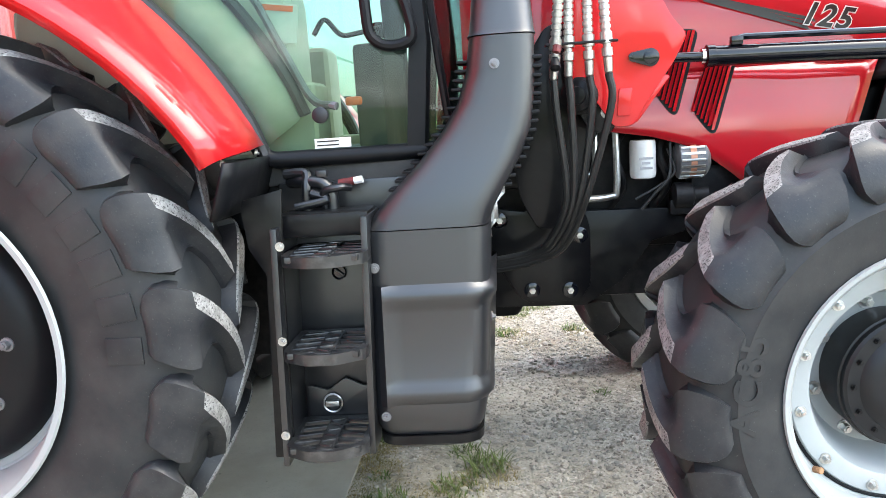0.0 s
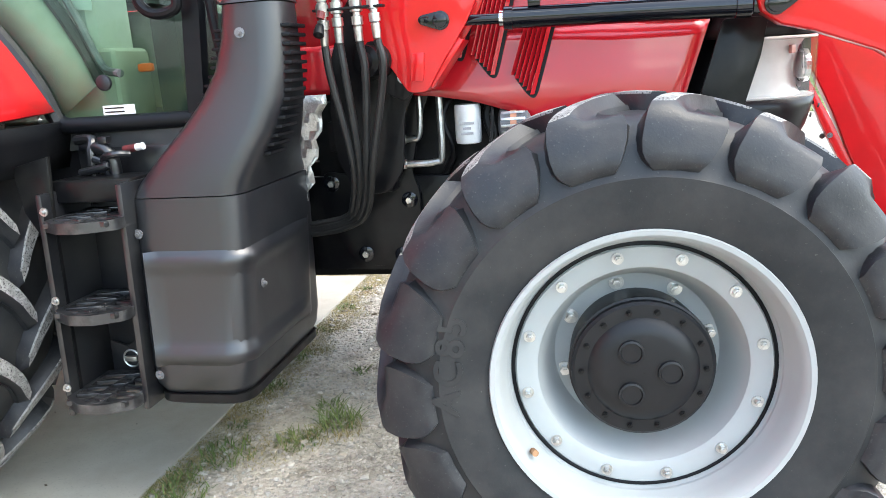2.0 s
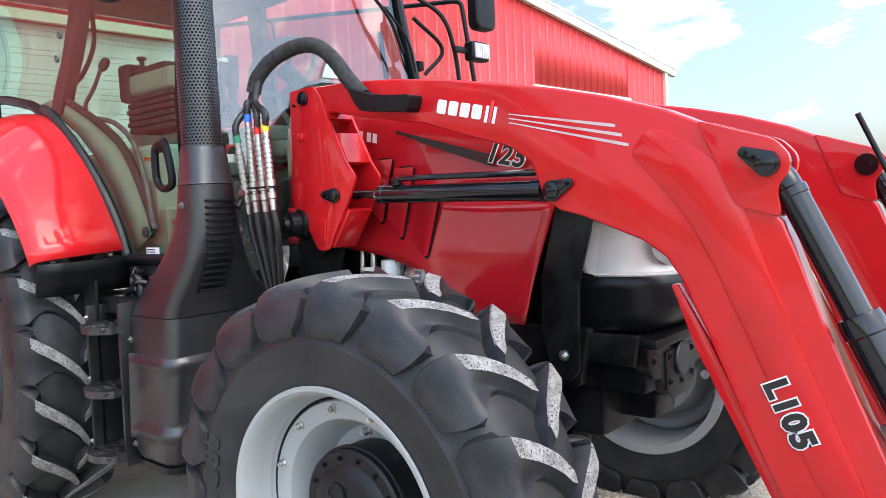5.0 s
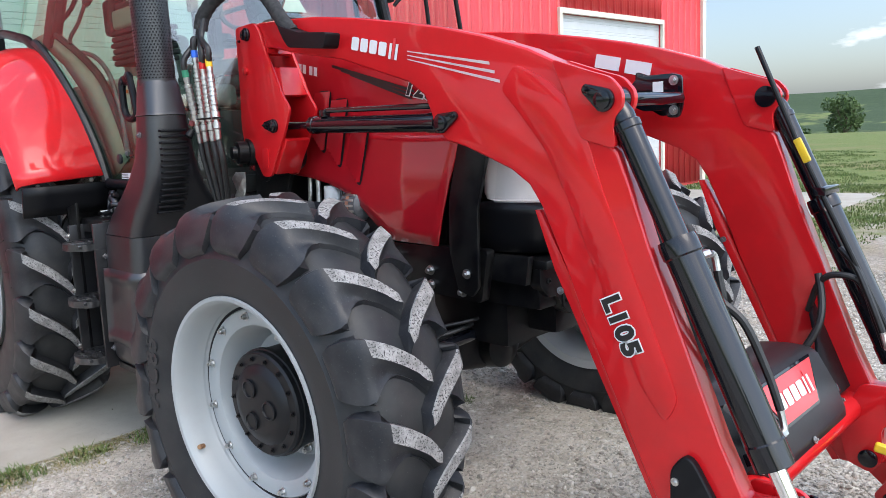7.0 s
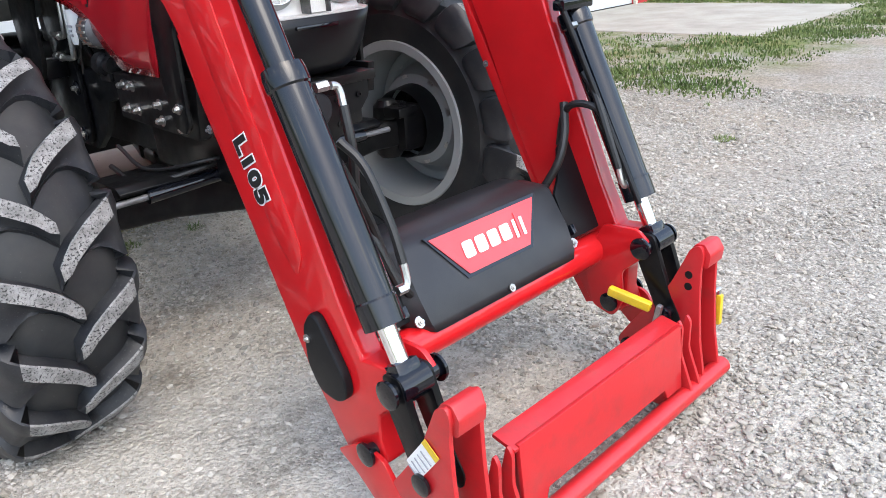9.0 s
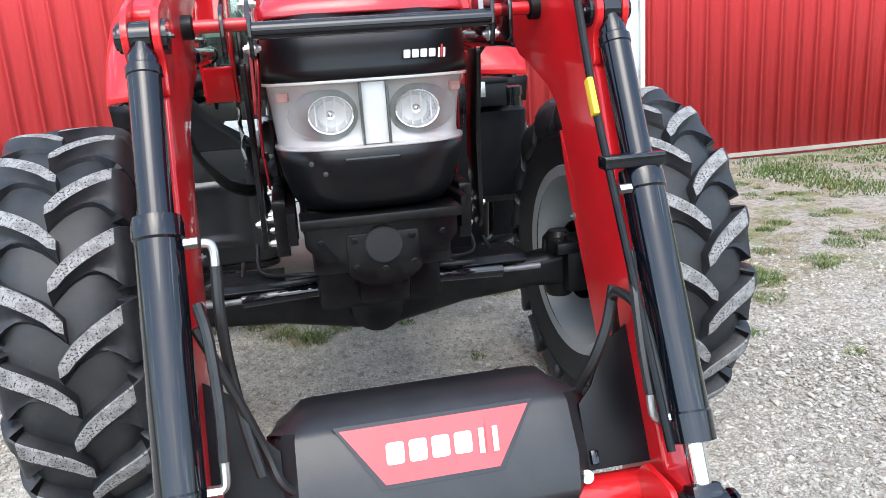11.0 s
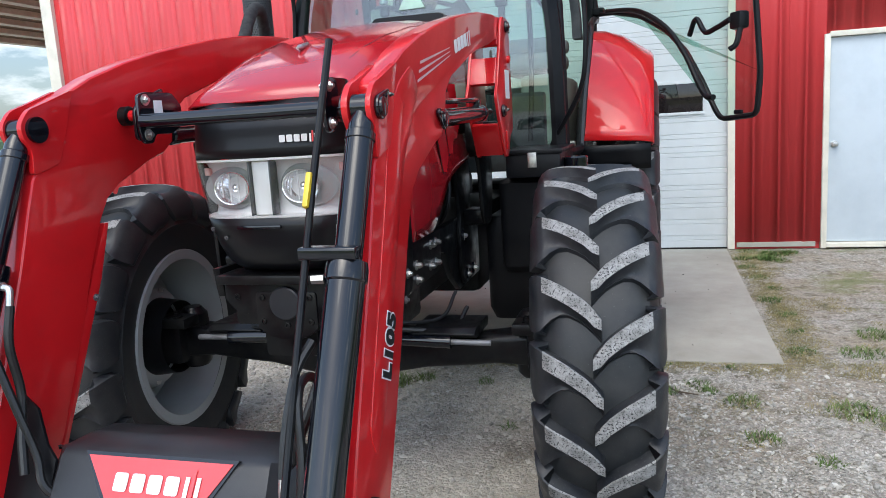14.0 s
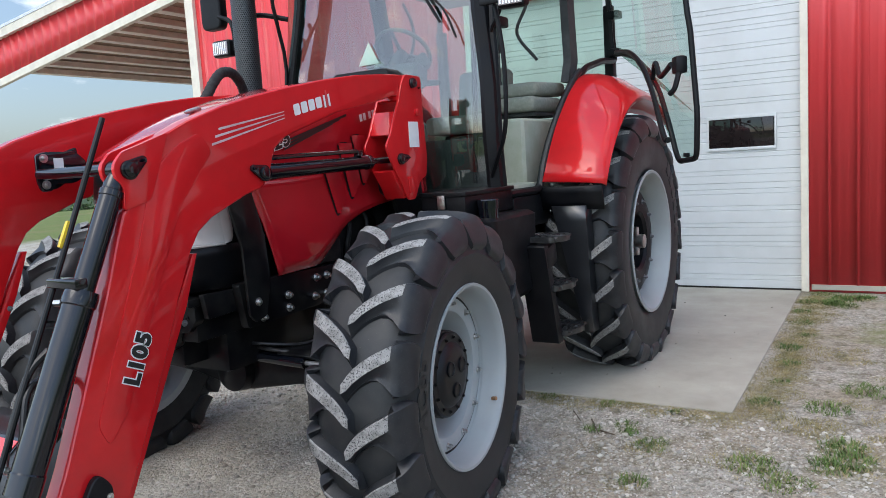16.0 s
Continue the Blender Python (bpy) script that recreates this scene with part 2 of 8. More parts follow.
WHEEL_GREY = mat("grey_wheel_rim", (0.13, 0.125, 0.115), 0.6, color2=(0.10, 0.10, 0.095), scale=14)
CAB_DARK = mat("dark_cab_trim", (0.035, 0.036, 0.036), 0.65, color2=(0.055, 0.055, 0.054), scale=8, bump=0.1, bscale=260)
SIDING = mat("red_steel_siding", (0.56, 0.036, 0.040), 0.36, spec=0.5, color2=(0.50, 0.034, 0.038), scale=1.4, mixpos=(0.3, 0.75), bump=0.02, bscale=40, rough2=0.5)
TRIM_BEIGE = mat("cream_steel_trim", (0.66, 0.62, 0.52), 0.45, color2=(0.58, 0.54, 0.45), scale=4)
DOOR_WHITE = mat("white_overhead_door_paint", (0.55, 0.575, 0.58), 0.5, color2=(0.50, 0.52, 0.52), scale=1.3, bump=0.05, bscale=200)
DOOR_GREY = mat("pale_grey_door_paint", (0.49, 0.54, 0.58), 0.5, color2=(0.44, 0.49, 0.53), scale=2.0)
# bay woods: shade is put into the brown, ground bounce into the pale
DECK_SHADED = mat("shade_brown_deck_wood", (0.34, 0.215, 0.135), 0.8, color2=(0.25, 0.15, 0.09), scale=7, bump=0.2, bscale=60)
WOOD_PALE = mat("bounce_pale_wood", (0.82, 0.75, 0.67), 0.7, color2=(0.72, 0.65, 0.56), scale=4)
ROOF_STEEL = mat("galvanised_roof_steel", (0.55, 0.56, 0.57), 0.4, metal=0.6)
CONCRETE = mat("weathered_concrete", (0.37, 0.35, 0.295), 0.85, color2=(0.27, 0.25, 0.205), scale=1.7, mixpos=(0.36, 0.68), bump=0.25, bscale=130,
               fine=((0.25, 0.235, 0.205), 0.60, 0.75))
STONE = mat("limestone_gravel", (0.41, 0.388, 0.342), 0.9, color2=(0.29, 0.26, 0.212), scale=14, island=0.34, bump=0.3, bscale=200)
GRASS = mat("grass_blades", (0.070, 0.120, 0.022), 0.7, color2=(0.130, 0.165, 0.045), scale=2.2, island=0.35)
DRY_GRASS = mat("dry_grass", (0.29, 0.235, 0.115), 0.85, color2=(0.18, 0.165, 0.062), scale=9, island=0.4)
LEAF = mat("tree_leaves", (0.055, 0.095, 0.028), 0.75, color2=(0.085, 0.13, 0.04), scale=0.6, island=0.3)
BARK = mat("tree_bark", (0.11, 0.085, 0.06), 0.9, color2=(0.07, 0.055, 0.04), scale=9, bump=0.5, bscale=50)
GLASS_CAB = glass("tinted_cab_glass", (0.52, 0.67, 0.57), 0.045)
GLASS_DOOR = glass("pale_door_glass", (0.68, 0.82, 0.76), 0.03)
GLASS_WIND = glass("tinted_windshield_glass", (0.50, 0.66, 0.62), 0.14)
GLASS_CLEAR = glass("clear_lens", (0.94, 0.95, 0.95))
FILM = mat("pale_green_film", (0.52, 0.74, 0.60), 0.6)
see_, film_mix = FILM.node_tree.nodes.new("ShaderNodeBsdfTransparent"), FILM.node_tree.nodes.new("ShaderNodeMixShader")
film_mix.inputs[0].default_value = 0.45
FILM.node_tree.links.new(see_.outputs[0], film_mix.inputs[2])
FILM.node_tree.links.new(FILM.node_tree.nodes["Principled BSDF"].outputs[0], film_mix.inputs[1])
FILM.node_tree.links.new(film_mix.outputs[0], FILM.node_tree.nodes["Material Output"].inputs["Surface"])


# ---- mesh tools ----
def part(name, bm, material, parent=None, label="", sharp=35):
    """One mesh object from a bmesh in world coordinates, under a thing or a part."""
    mesh = bpy.data.meshes.new(name)
    bmesh.ops.recalc_face_normals(bm, faces=bm.faces[:])
    for f in bm.faces:
        f.smooth = sharp > 5
    bm.to_mesh(mesh)
    bm.free()
    mesh.set_sharp_from_angle(angle=radians(sharp))
    for m in material if isinstance(material, (list, tuple)) else [material]:
        mesh.materials.append(m)
    ob = new(name, mesh)
    if parent is not None:
        ob.parent = parent
        if parent.type == "EMPTY":
            ob.matrix_parent_inverse = Matrix.Translation(parent.location).inverted()
    if label:
        tagged(ob, label)
    return ob


def thing(name, base, label, category, group="", kind=""):
    ob = new(name)
    ob.location, ob.empty_display_size = base, 0.2
    return tagged(ob, label, category, group, kind)


def B():
    return bmesh.new()


def bevel_new(bm, faces, width, seg=2):
    edges = {e for f in faces for e in f.edges if len(e.link_faces) == 2 and e.calc_face_angle(0) > 0.5}
    if edges and width > 0:
        bmesh.ops.bevel(bm, geom=list(edges), offset=width, segments=seg, affect="EDGES", profile=0.6, clamp_overlap=True)


def box(bm, c, s, bev=0.006, rot=None, seg=2):
    """Box with centre c and full size s; rot: a 3x3 or Euler degrees."""
    m = Matrix.Translation(c) @ (Euler([radians(a) for a in rot]).to_matrix().to_4x4() if rot else Matrix())
    r = bmesh.ops.create_cube(bm, size=1, matrix=m @ Matrix.Diagonal((*s, 1)))
    bevel_new(bm, {f for v in r["verts"] for f in v.link_faces}, bev, seg)
    return bm


def frame_of(d):
    d = Vector(d).normalized()
    u = d.cross(Vector((0, 0, 1)))
    if u.length < 1e-3:
        u = d.cross(Vector((1, 0, 0)))
    u.normalize()
    return d, u, d.cross(u).normalized()


def ring(bm, c, u, w, r, n, turn=0.0, ry=None):
    return [bm.verts.new(c + u * (r * math.cos(2 * math.pi * i / n + turn)) + w * ((ry or r) * math.sin(2 * math.pi * i / n + turn))) for i in range(n)]


def bridge(bm, a, b, mi=0):
    n = len(a)
    for i in range(n):
        f = bm.faces.new((a[i], a[(i + 1) % n], b[(i + 1) % n], b[i]))
        f.material_index = mi


def cyl(bm, p0, p1, r0, r1=None, n=20, cap=True, mi=0):
    p0, p1 = Vector(p0), Vector(p1)
    d, u, w = frame_of(p1 - p0)
    a, b = ring(bm, p0, u, w, r0, n), ring(bm, p1, u, w, r0 if r1 is None else r1, n)
    bridge(bm, a, b, mi)
    if cap:
        bm.faces.new(a[::-1]).material_index = mi
        bm.faces.new(b).material_index = mi
    return bm


def turned(bm, p0, d, profile, n=28, cap=True, mi=0):
    """A turned body: rings of (distance along d, radius)."""
    d, u, w = frame_of(d)
    rings = [ring(bm, Vector(p0) + d * t, u, w, max(r, 1e-4), n) for t, r in profile]
    for a, b in zip(rings, rings[1:]):
        bridge(bm, a, b, mi)
    if cap:
        bm.faces.new(rings[0][::-1]).material_index = mi
        bm.faces.new(rings[-1]).material_index = mi
    return bm


def spline(pts, k=6):
    """Catmull-Rom points through pts."""
    p = [Vector(q) for q in pts]
    p = [p[0] * 2 - p[1]] + p + [p[-1] * 2 - p[-2]]
    out = []
    for i in range(1, len(p) - 2):
        for j in range(k):
            t = j / k
            out.append(0.5 * (2 * p[i] + (p[i + 1] - p[i - 1]) * t + (2 * p[i - 1] - 5 * p[i] + 4 * p[i + 1] - p[i + 2]) * t * t
                              + (3 * p[i] - p[i - 1] - 3 * p[i + 1] + p[i + 2]) * t ** 3))
    return out + [p[-2]]


def tube(bm, pts, r, n=10, k=6, smooth=True, wobble=0.0):
    """A round tube through pts."""
    p = spline(pts, k) if smooth and len(pts) > 2 else [Vector(q) for q in pts]
    last, u = None, None
    for i, q in enumerate(p):
        d = (p[min(i + 1, len(p) - 1)] - p[max(i - 1, 0)]).normalized()
        if u is None:
            _, u, w = frame_of(d)
        u = (u - d * u.dot(d)).normalized()
        w = d.cross(u)
        now = ring(bm, q, u, w, r * (1 + wobble * (0.5 if i % 2 else -0.5)), n)
        if last:
            bridge(bm, last, now)
        else:
            bm.faces.new(now[::-1])
        last = now
    bm.faces.new(last)
    return bm


def prism(bm, poly, y0, y1, bev=0.006, axis="y", seg=2, mi=0):
    """A polygon (two coordinates) pushed along an axis: y takes (x, z), x takes (y, z), z takes (x, y)."""
    def at(p, v):
        return {"y": (p[0], v, p[1]), "x": (v, p[0], p[1]), "z": (p[0], p[1], v)}[axis]
    a, b = [bm.verts.new(at(p, y0)) for p in poly], [bm.verts.new(at(p, y1)) for p in poly]
    fs = [bm.faces.new(a), bm.faces.new(b[::-1])]
    n = len(poly)
    fs += [bm.faces.new((a[i], b[i], b[(i + 1) % n], a[(i + 1) % n])) for i in range(n)]
    for f in fs:
        f.material_index = mi
    bmesh.ops.recalc_face_normals(bm, faces=fs)
    bevel_new(bm, fs, bev, seg)
    return bm


def rounded(poly, r, k=4):
    """A polygon with its corners rounded."""
    out, n = [], len(poly)
    for i in range(n):
        p, a, b = Vector(poly[i]), Vector(poly[i - 1]), Vector(poly[(i + 1) % n])
        ra = min(r, (a - p).length * 0.45)
        rb = min(r, (b - p).length * 0.45)
        s, e = p + (a - p).normalized() * ra, p + (b - p).normalized() * rb
        for j in range(k + 1):
            t = j / k
            out.append(tuple(s * (1 - t) ** 2 + p * 2 * t * (1 - t) + e * t * t))
    return out


def hexbolt(bm, p, d, r=0.016, h=0.014, washer=True):
    d = Vector(d).normalized()
    p = Vector(p)
    if washer:
        cyl(bm, p, p + d * 0.004, r * 1.5, n=14)
    cyl(bm, p + d * 0.003, p + d * h, r, r * 0.94, n=6)
    cyl(bm, p + d * h, p + d * (h + 0.006), r * 0.55, n=10)
    return bm


def loft(bm, sections, closed=False, cap=False, mi=0):
    """Skin through rows of points."""
    rows = [[bm.verts.new(p) for p in s] for s in sections]
    for a, b in zip(rows, rows[1:]):
        n = len(a)
        for i in range(n if closed else n - 1):
            bm.faces.new((a[i], a[(i + 1) % n], b[(i + 1) % n], b[i])).material_index = mi
    if cap:
        bm.faces.new(rows[0][::-1]).material_index = mi
        bm.faces.new(rows[-1]).material_index = mi
    return bm


def solid(ob, thick, offset=0.0):
    md = ob.modifiers.new("thickness", "SOLIDIFY")
    md.thickness, md.offset = thick, offset
    return ob


def text_mesh(body, size, depth, skew=0.0, bold=0.0):
    cu = bpy.data.curves.new("lettering", "FONT")
    cu.body, cu.size, cu.extrude, cu.shear, cu.offset = body, size, depth, skew, bold
    cu.align_x, cu.align_y, cu.resolution_u, cu.space_character = "CENTER", "CENTER", 3, 1.14
    ob = bpy.data.objects.new("lettering", cu)
    scene.collection.objects.link(ob)
    me = bpy.data.meshes.new_from_object(ob.evaluated_get(bpy.context.evaluated_depsgraph_get()))
    bpy.data.objects.remove(ob)
    return me


def lettering(name, body, size, m, material, parent, label="", depth=0.0012, skew=0.0, bold=0.0):
    """Raised characters; m places them, x along the line, z out of the surface."""
    me = text_mesh(body, size, depth, skew, bold)
    me.transform(m)
    me.materials.append(material)
    ob = new(name, me)
    ob.parent = parent
    if parent.type == "EMPTY":
        ob.matrix_parent_inverse = Matrix.Translation(parent.location).inverted()
    if label:
        tagged(ob, label)
    return ob


def axes(o, xd, yd):
    """The pose with its x along xd, its y near yd, at o."""
    x = Vector(xd).normalized()
    z = x.cross(Vector(yd)).normalized()
    y = z.cross(x)
    return Matrix(((x.x, y.x, z.x, o[0]), (x.y, y.y, z.y, o[1]), (x.z, y.z, z.z, o[2]), (0, 0, 0, 1)))


# ---- ground ----
def smooth(a, b, v):
    t = min(1.0, max(0.0, (v - a) / (b - a)))
    return t * t * (3 - 2 * t)


def land(x, y):
    """Height of the land: level round the barn, falling away past forty metres, wooded hills beyond."""
    d = math.hypot(x - 2, y - 2)
    h = -13.0 * smooth(42, 190, d)
    if d > 150:
        n = noise.fractal(Vector((x / 260, y / 260, 3.1)), 1.0, 2.0, 4)
        h += smooth(190, 620, d) * (23 + 17 * n) * (1 - 0.5 * smooth(700, 1600, d))
    if d < 60:
        h += 0.012 * noise.noise(Vector((x * 0.9, y * 0.9, 0))) * smooth(0.0, 1.5, max(x - 1.2, abs(y) - 3.2))
    return h


def ground_material():
    m = bpy.data.materials.new("gravel_and_turf")
    m.use_nodes = True
    n, l = m.node_tree.nodes, m.node_tree.links
    b = n["Principled BSDF"]
    b.inputs["Roughness"].default_value, b.inputs["Specular IOR Level"].default_value = 0.93, 0.25
    tc = n.new("ShaderNodeTexCoord")

    def node(kind, **inputs):
        k = n.new("ShaderNode" + kind)
        for key, v in inputs.items():
            k.inputs[key.replace("_", " ")].default_value = v
        return k

    def noise_of(scale, detail=5.0, rough=0.6):
        k = node("TexNoise", Scale=scale, Detail=detail, Roughness=rough)
        l.new(tc.outputs["Object"], k.inputs["Vector"])
        return k.outputs["Fac"]

    def mix(f, a, c):
        k = n.new("ShaderNodeMix")
        k.data_type = "RGBA"
        for key, v in (("Factor", f), ("A", a), ("B", c)):
            if isinstance(v, (tuple, float)):
                k.inputs[key].default_value = v if isinstance(v, float) else (*v, 1)
            else:
                l.new(v, k.inputs[key])
        return k.outputs["Result"]

    def math_(op, a, c):
        k = n.new("ShaderNodeMath")
        k.operation = op
        for i, v in enumerate((a, c)):
            if isinstance(v, (int, float)):
                k.inputs[i].default_value = v
            else:
                l.new(v, k.inputs[i])
        return k.outputs[0]

    def step(v, lo, hi):
        k = n.new("ShaderNodeMapRange")
        k.interpolation_type = "SMOOTHSTEP"
        k.inputs["From Min"].default_value, k.inputs["From Max"].default_value = lo, hi
        l.new(v, k.inputs["Value"])
        return k.outputs["Result"]

    sep = n.new("ShaderNodeSeparateXYZ")
    l.new(tc.outputs["Object"], sep.inputs[0])
    rag = math_("MULTIPLY", math_("SUBTRACT", noise_of(0.75, 7.0, 0.68), 0.5), 3.4)
    X, Y = math_("ADD", sep.outputs["X"], rag), math_("ADD", sep.outputs["Y"], rag)
    # turf: the field past the yard, the strip beside the barn, all that lies far off
    field = step(Y, 13.6, 14.8)
    strip = math_("MULTIPLY", math_("MULTIPLY", step(X, 2.6, 1.7), step(Y, 5.0, 7.5)), step(noise_of(0.7, 6.0, 0.7), 0.40, 0.58))
    back = math_("MAXIMUM", step(Y, -17.0, -19.0), step(X, 12.0, 14.0))
    turf = math_("MAXIMUM", math_("MAXIMUM", field, strip), back)
    # weedy patches between the doors and the drive
    patch = math_("MULTIPLY", math_("MULTIPLY", step(X, 2.3, 0.6), step(Y, 2.2, 3.0)), step(noise_of(0.9, 6.0, 0.7), 0.50, 0.60))
    turf = math_("MAXIMUM", turf, math_("MULTIPLY", patch, 0.65))
    # stones at three sizes
    stone, hs = (0.42, 0.40, 0.36), []
    for sc, dark, light, w in ((48.0, (0.25, 0.222, 0.175), (0.60, 0.565, 0.495), 0.80), (105.0, (0.17, 0.152, 0.118), (0.64, 0.605, 0.535), 0.52)):
        v = node("TexVoronoi", Scale=sc, Randomness=1.0)
        l.new(tc.outputs["Object"], v.inputs["Vector"])
        g = n.new("ShaderNodeSeparateColor")
        l.new(v.outputs["Color"], g.inputs[0])
        stone = mix(w, stone, mix(g.outputs[0], dark, light))
        hs.append(math_("MULTIPLY", v.outputs["Distance"], -48.0 / sc))
    fine = noise_of(240.0, 3.0)
    dirt = mix(noise_of(9.0), (0.44, 0.375, 0.280), (0.27, 0.215, 0.145))
    worn = math_("MULTIPLY", step(noise_of(1.1, 7.0, 0.70), 0.40, 0.60), step(X, 4.2, 2.0))
    yard = mix(math_("MULTIPLY", worn, 0.72), stone, dirt)
    yard = mix(math_("MULTIPLY", step(noise_of(0.5, 5.0), 0.52, 0.70), 0.30), yard, (0.23, 0.205, 0.17))
    soil = math_("MULTIPLY", step(noise_of(7.0, 9.0, 0.78), 0.50, 0.60), step(X, 3.4, 1.2))
    yard = mix(math_("MULTIPLY", soil, 0.62), yard, mix(noise_of(3.0, 4.0), (0.135, 0.105, 0.065), (0.115, 0.115, 0.05)))
    clod = math_("MULTIPLY", step(noise_of(16.0, 8.0, 0.80), 0.53, 0.60), 0.45)
    yard = mix(clod, yard, (0.16, 0.138, 0.105))
    grit = math_("ADD", math_("MULTIPLY", step(noise_of(26.0, 10.0, 0.86), 0.34, 0.66), 0.60), 0.54)
    gk = n.new("ShaderNodeVectorMath")
    gk.operation = "SCALE"
    l.new(yard, gk.inputs[0])
    l.new(grit, gk.inputs["Scale"])
    yard = gk.outputs[0]
    # pale lime dust trodden into the drive, spread to paint light under the tractor
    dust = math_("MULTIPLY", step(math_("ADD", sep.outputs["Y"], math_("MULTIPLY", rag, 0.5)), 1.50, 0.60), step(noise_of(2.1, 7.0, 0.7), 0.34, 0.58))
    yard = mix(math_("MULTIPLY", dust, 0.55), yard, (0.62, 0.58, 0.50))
    green = mix(noise_of(3.2, 8.0, 0.7), (0.080, 0.120, 0.030), (0.20, 0.23, 0.075))
    green = mix(step(noise_of(0.35, 4.0), 0.48, 0.68), green, (0.19, 0.18, 0.075))
    # woods on the far hills
    woods = math_("MULTIPLY", step(noise_of(0.013, 8.0, 0.62), 0.40, 0.45), math_("MAXIMUM", step(sep.outputs["Y"], 120.0, 170.0), step(math_("ABSOLUTE", sep.outputs["X"], 0.0), 120.0, 170.0)))
    green = mix(woods, green, mix(noise_of(0.22, 5.0, 0.7), (0.022, 0.042, 0.018), (0.060, 0.090, 0.035)))
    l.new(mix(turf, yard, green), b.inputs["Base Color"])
    h = math_("ADD", math_("ADD", hs[0], hs[1]), math_("MULTIPLY", fine, 0.35))
    bp = n.new("ShaderNodeBump")
    bp.inputs["Strength"].default_value, bp.inputs["Distance"].default_value = 1.0, 0.010
    l.new(h, bp.inputs["Height"])
    l.new(bp.outputs[0], b.inputs["Normal"])
    return m


bm = B()
radii = [0.0] + [0.35 * i for i in range(1, 60)] + [21 * 1.09 ** i for i in range(0, 58)]
last = None
for r in radii:
    if r == 0.0:
        now = [bm.verts.new((2, 2, 0))] * 120
    else:
        now = []
        for i in range(120):
            a = 2 * math.pi * i / 120
            x, y = 2 + r * math.cos(a), 2 + r * math.sin(a)
            now.append(bm.verts.new((x, y, land(x, y))))
    if last:
        for i in range(120):
            j = (i + 1) % 120
            q = (last[i], now[i], now[j]) if last[i] is last[j] else (last[i], now[i], now[j], last[j])
            bm.faces.new(q)
    last = now
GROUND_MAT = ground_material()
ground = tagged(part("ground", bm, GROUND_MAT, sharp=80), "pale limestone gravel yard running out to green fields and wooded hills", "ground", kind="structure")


# concrete aprons in front of the two overhead doors
def apron(name, y0, y1, x1, label, skew=0.0):
    b2 = B()
    prism(b2, [(-3.1, y0), (x1, y0), (x1 + skew, y1), (-3.1, y1)], -0.12, 0.012, bev=0.012, axis="z")
    return tagged(part(name, b2, CONCRETE), label, "slab", kind="structure")


apron("pavement_1", -1.75, 2.02, 0.87, "weathered pale concrete apron with dusty stains before the barn door", -0.01)
apron("pavement_2", 8.45, 12.3, 1.05, "pale concrete apron before the second barn door", 0.0)

# ---- barn ----
WX = -3.10                         # plane of the front wall
Y0, Y1, PEAK_Y, PEAK_Z, SLOPE = -6.45, 13.9, 0.35, 5.90, 0.125


def eave(y):
    return PEAK_Z - SLOPE * abs(y - PEAK_Y)


barn_wall = B()
# solid wall behind the sheets, with its openings left free
openings = [(-1.62, 2.04, 0.0, 3.38), (2.97, 3.96, 0.0, 2.22), (8.64, 12.10, 0.0, 3.38)]
cuts = sorted({Y0, Y1, PEAK_Y, *[v for o in openings for v in o[:2]]})
for a, c in zip(cuts, cuts[1:]):
    z0 = next((o[3] for o in openings if o[0] <= a and c <= o[1]), 0.0)
    v = [barn_wall.verts.new(p) for x in (WX - 0.16, WX - 0.025) for p in ((x, a, z0), (x, c, z0), (x, c, eave(c)), (x, a, eave(a)))]
    for q in ((0, 1, 2, 3), (4, 5, 6, 7), (0, 1, 5, 4), (1, 2, 6, 5), (2, 3, 7, 6), (3, 0, 4, 7)):
        barn_wall.faces.new([v[i] for i in q])
wall_front = tagged(part("wall_front", barn_wall, SIDING), "red ribbed steel barn front with cream trim", "wall", kind="structure")

# ribbed sheets: one pitch of the rib profile is 0.252 m
RIB = 0.252
SHEET_Z = 0.07


def sheet(name, ya, yb, zlow, parent, top=eave):
    b2 = B()
    ys = []
    k = math.floor(ya / RIB)
    while k * RIB < yb:
        o = k * RIB
        for dy, dx in ((0.0, 0.0), (0.007, 0.021), (0.024, 0.021), (0.032, 0.0), (0.092, 0.0), (0.098, 0.0016), (0.110, 0.0016), (0.116, 0.0),
                       (0.166, 0.0), (0.172, 0.0016), (0.184, 0.0016), (0.190, 0.0)):
            if ya <= o + dy <= yb:
                ys.append((o + dy, dx))
        k += 1
    ys = [(ya, 0.0)] + ys + [(yb, 0.0)]
    lo = [b2.verts.new((WX + dx, y, zlow)) for y, dx in ys]
    hi = [b2.verts.new((WX + dx, y, top(y) if callable(top) else top)) for y, dx in ys]
    for i in range(len(ys) - 1):
        b2.faces.new((lo[i], lo[i + 1], hi[i + 1], hi[i]))
    ob = part(name, b2, SIDING, parent, sharp=4)
    return solid(ob, 0.004, 0.0)


y = Y0
while y < Y1 - 0.01:
    e = min(y + RIB * 3, Y1)
    spans = [(y, e, SHEET_Z)]
    for o in openings:
        nxt = []
        for a, c, z in spans:
            if c <= o[0] or a >= o[1]:
                nxt.append((a, c, z))
                continue
            if a < o[0]:
                nxt.append((a, o[0], z))
            nxt.append((max(a, o[0]), min(c, o[1]), o[3]))
            if c > o[1]:
                nxt.append((o[1], c, z))
        spans = nxt
    for a, c, z in spans:
        if c - a > 0.02:
            sheet("siding_sheet", a, c, z, wall_front)
    y = e

# gable sheets over the open bay, trim, roof
LEAN_Y = -13.6


def bay_edge(v):
    return 4.40 - 0.16 * (-6.45 - v)


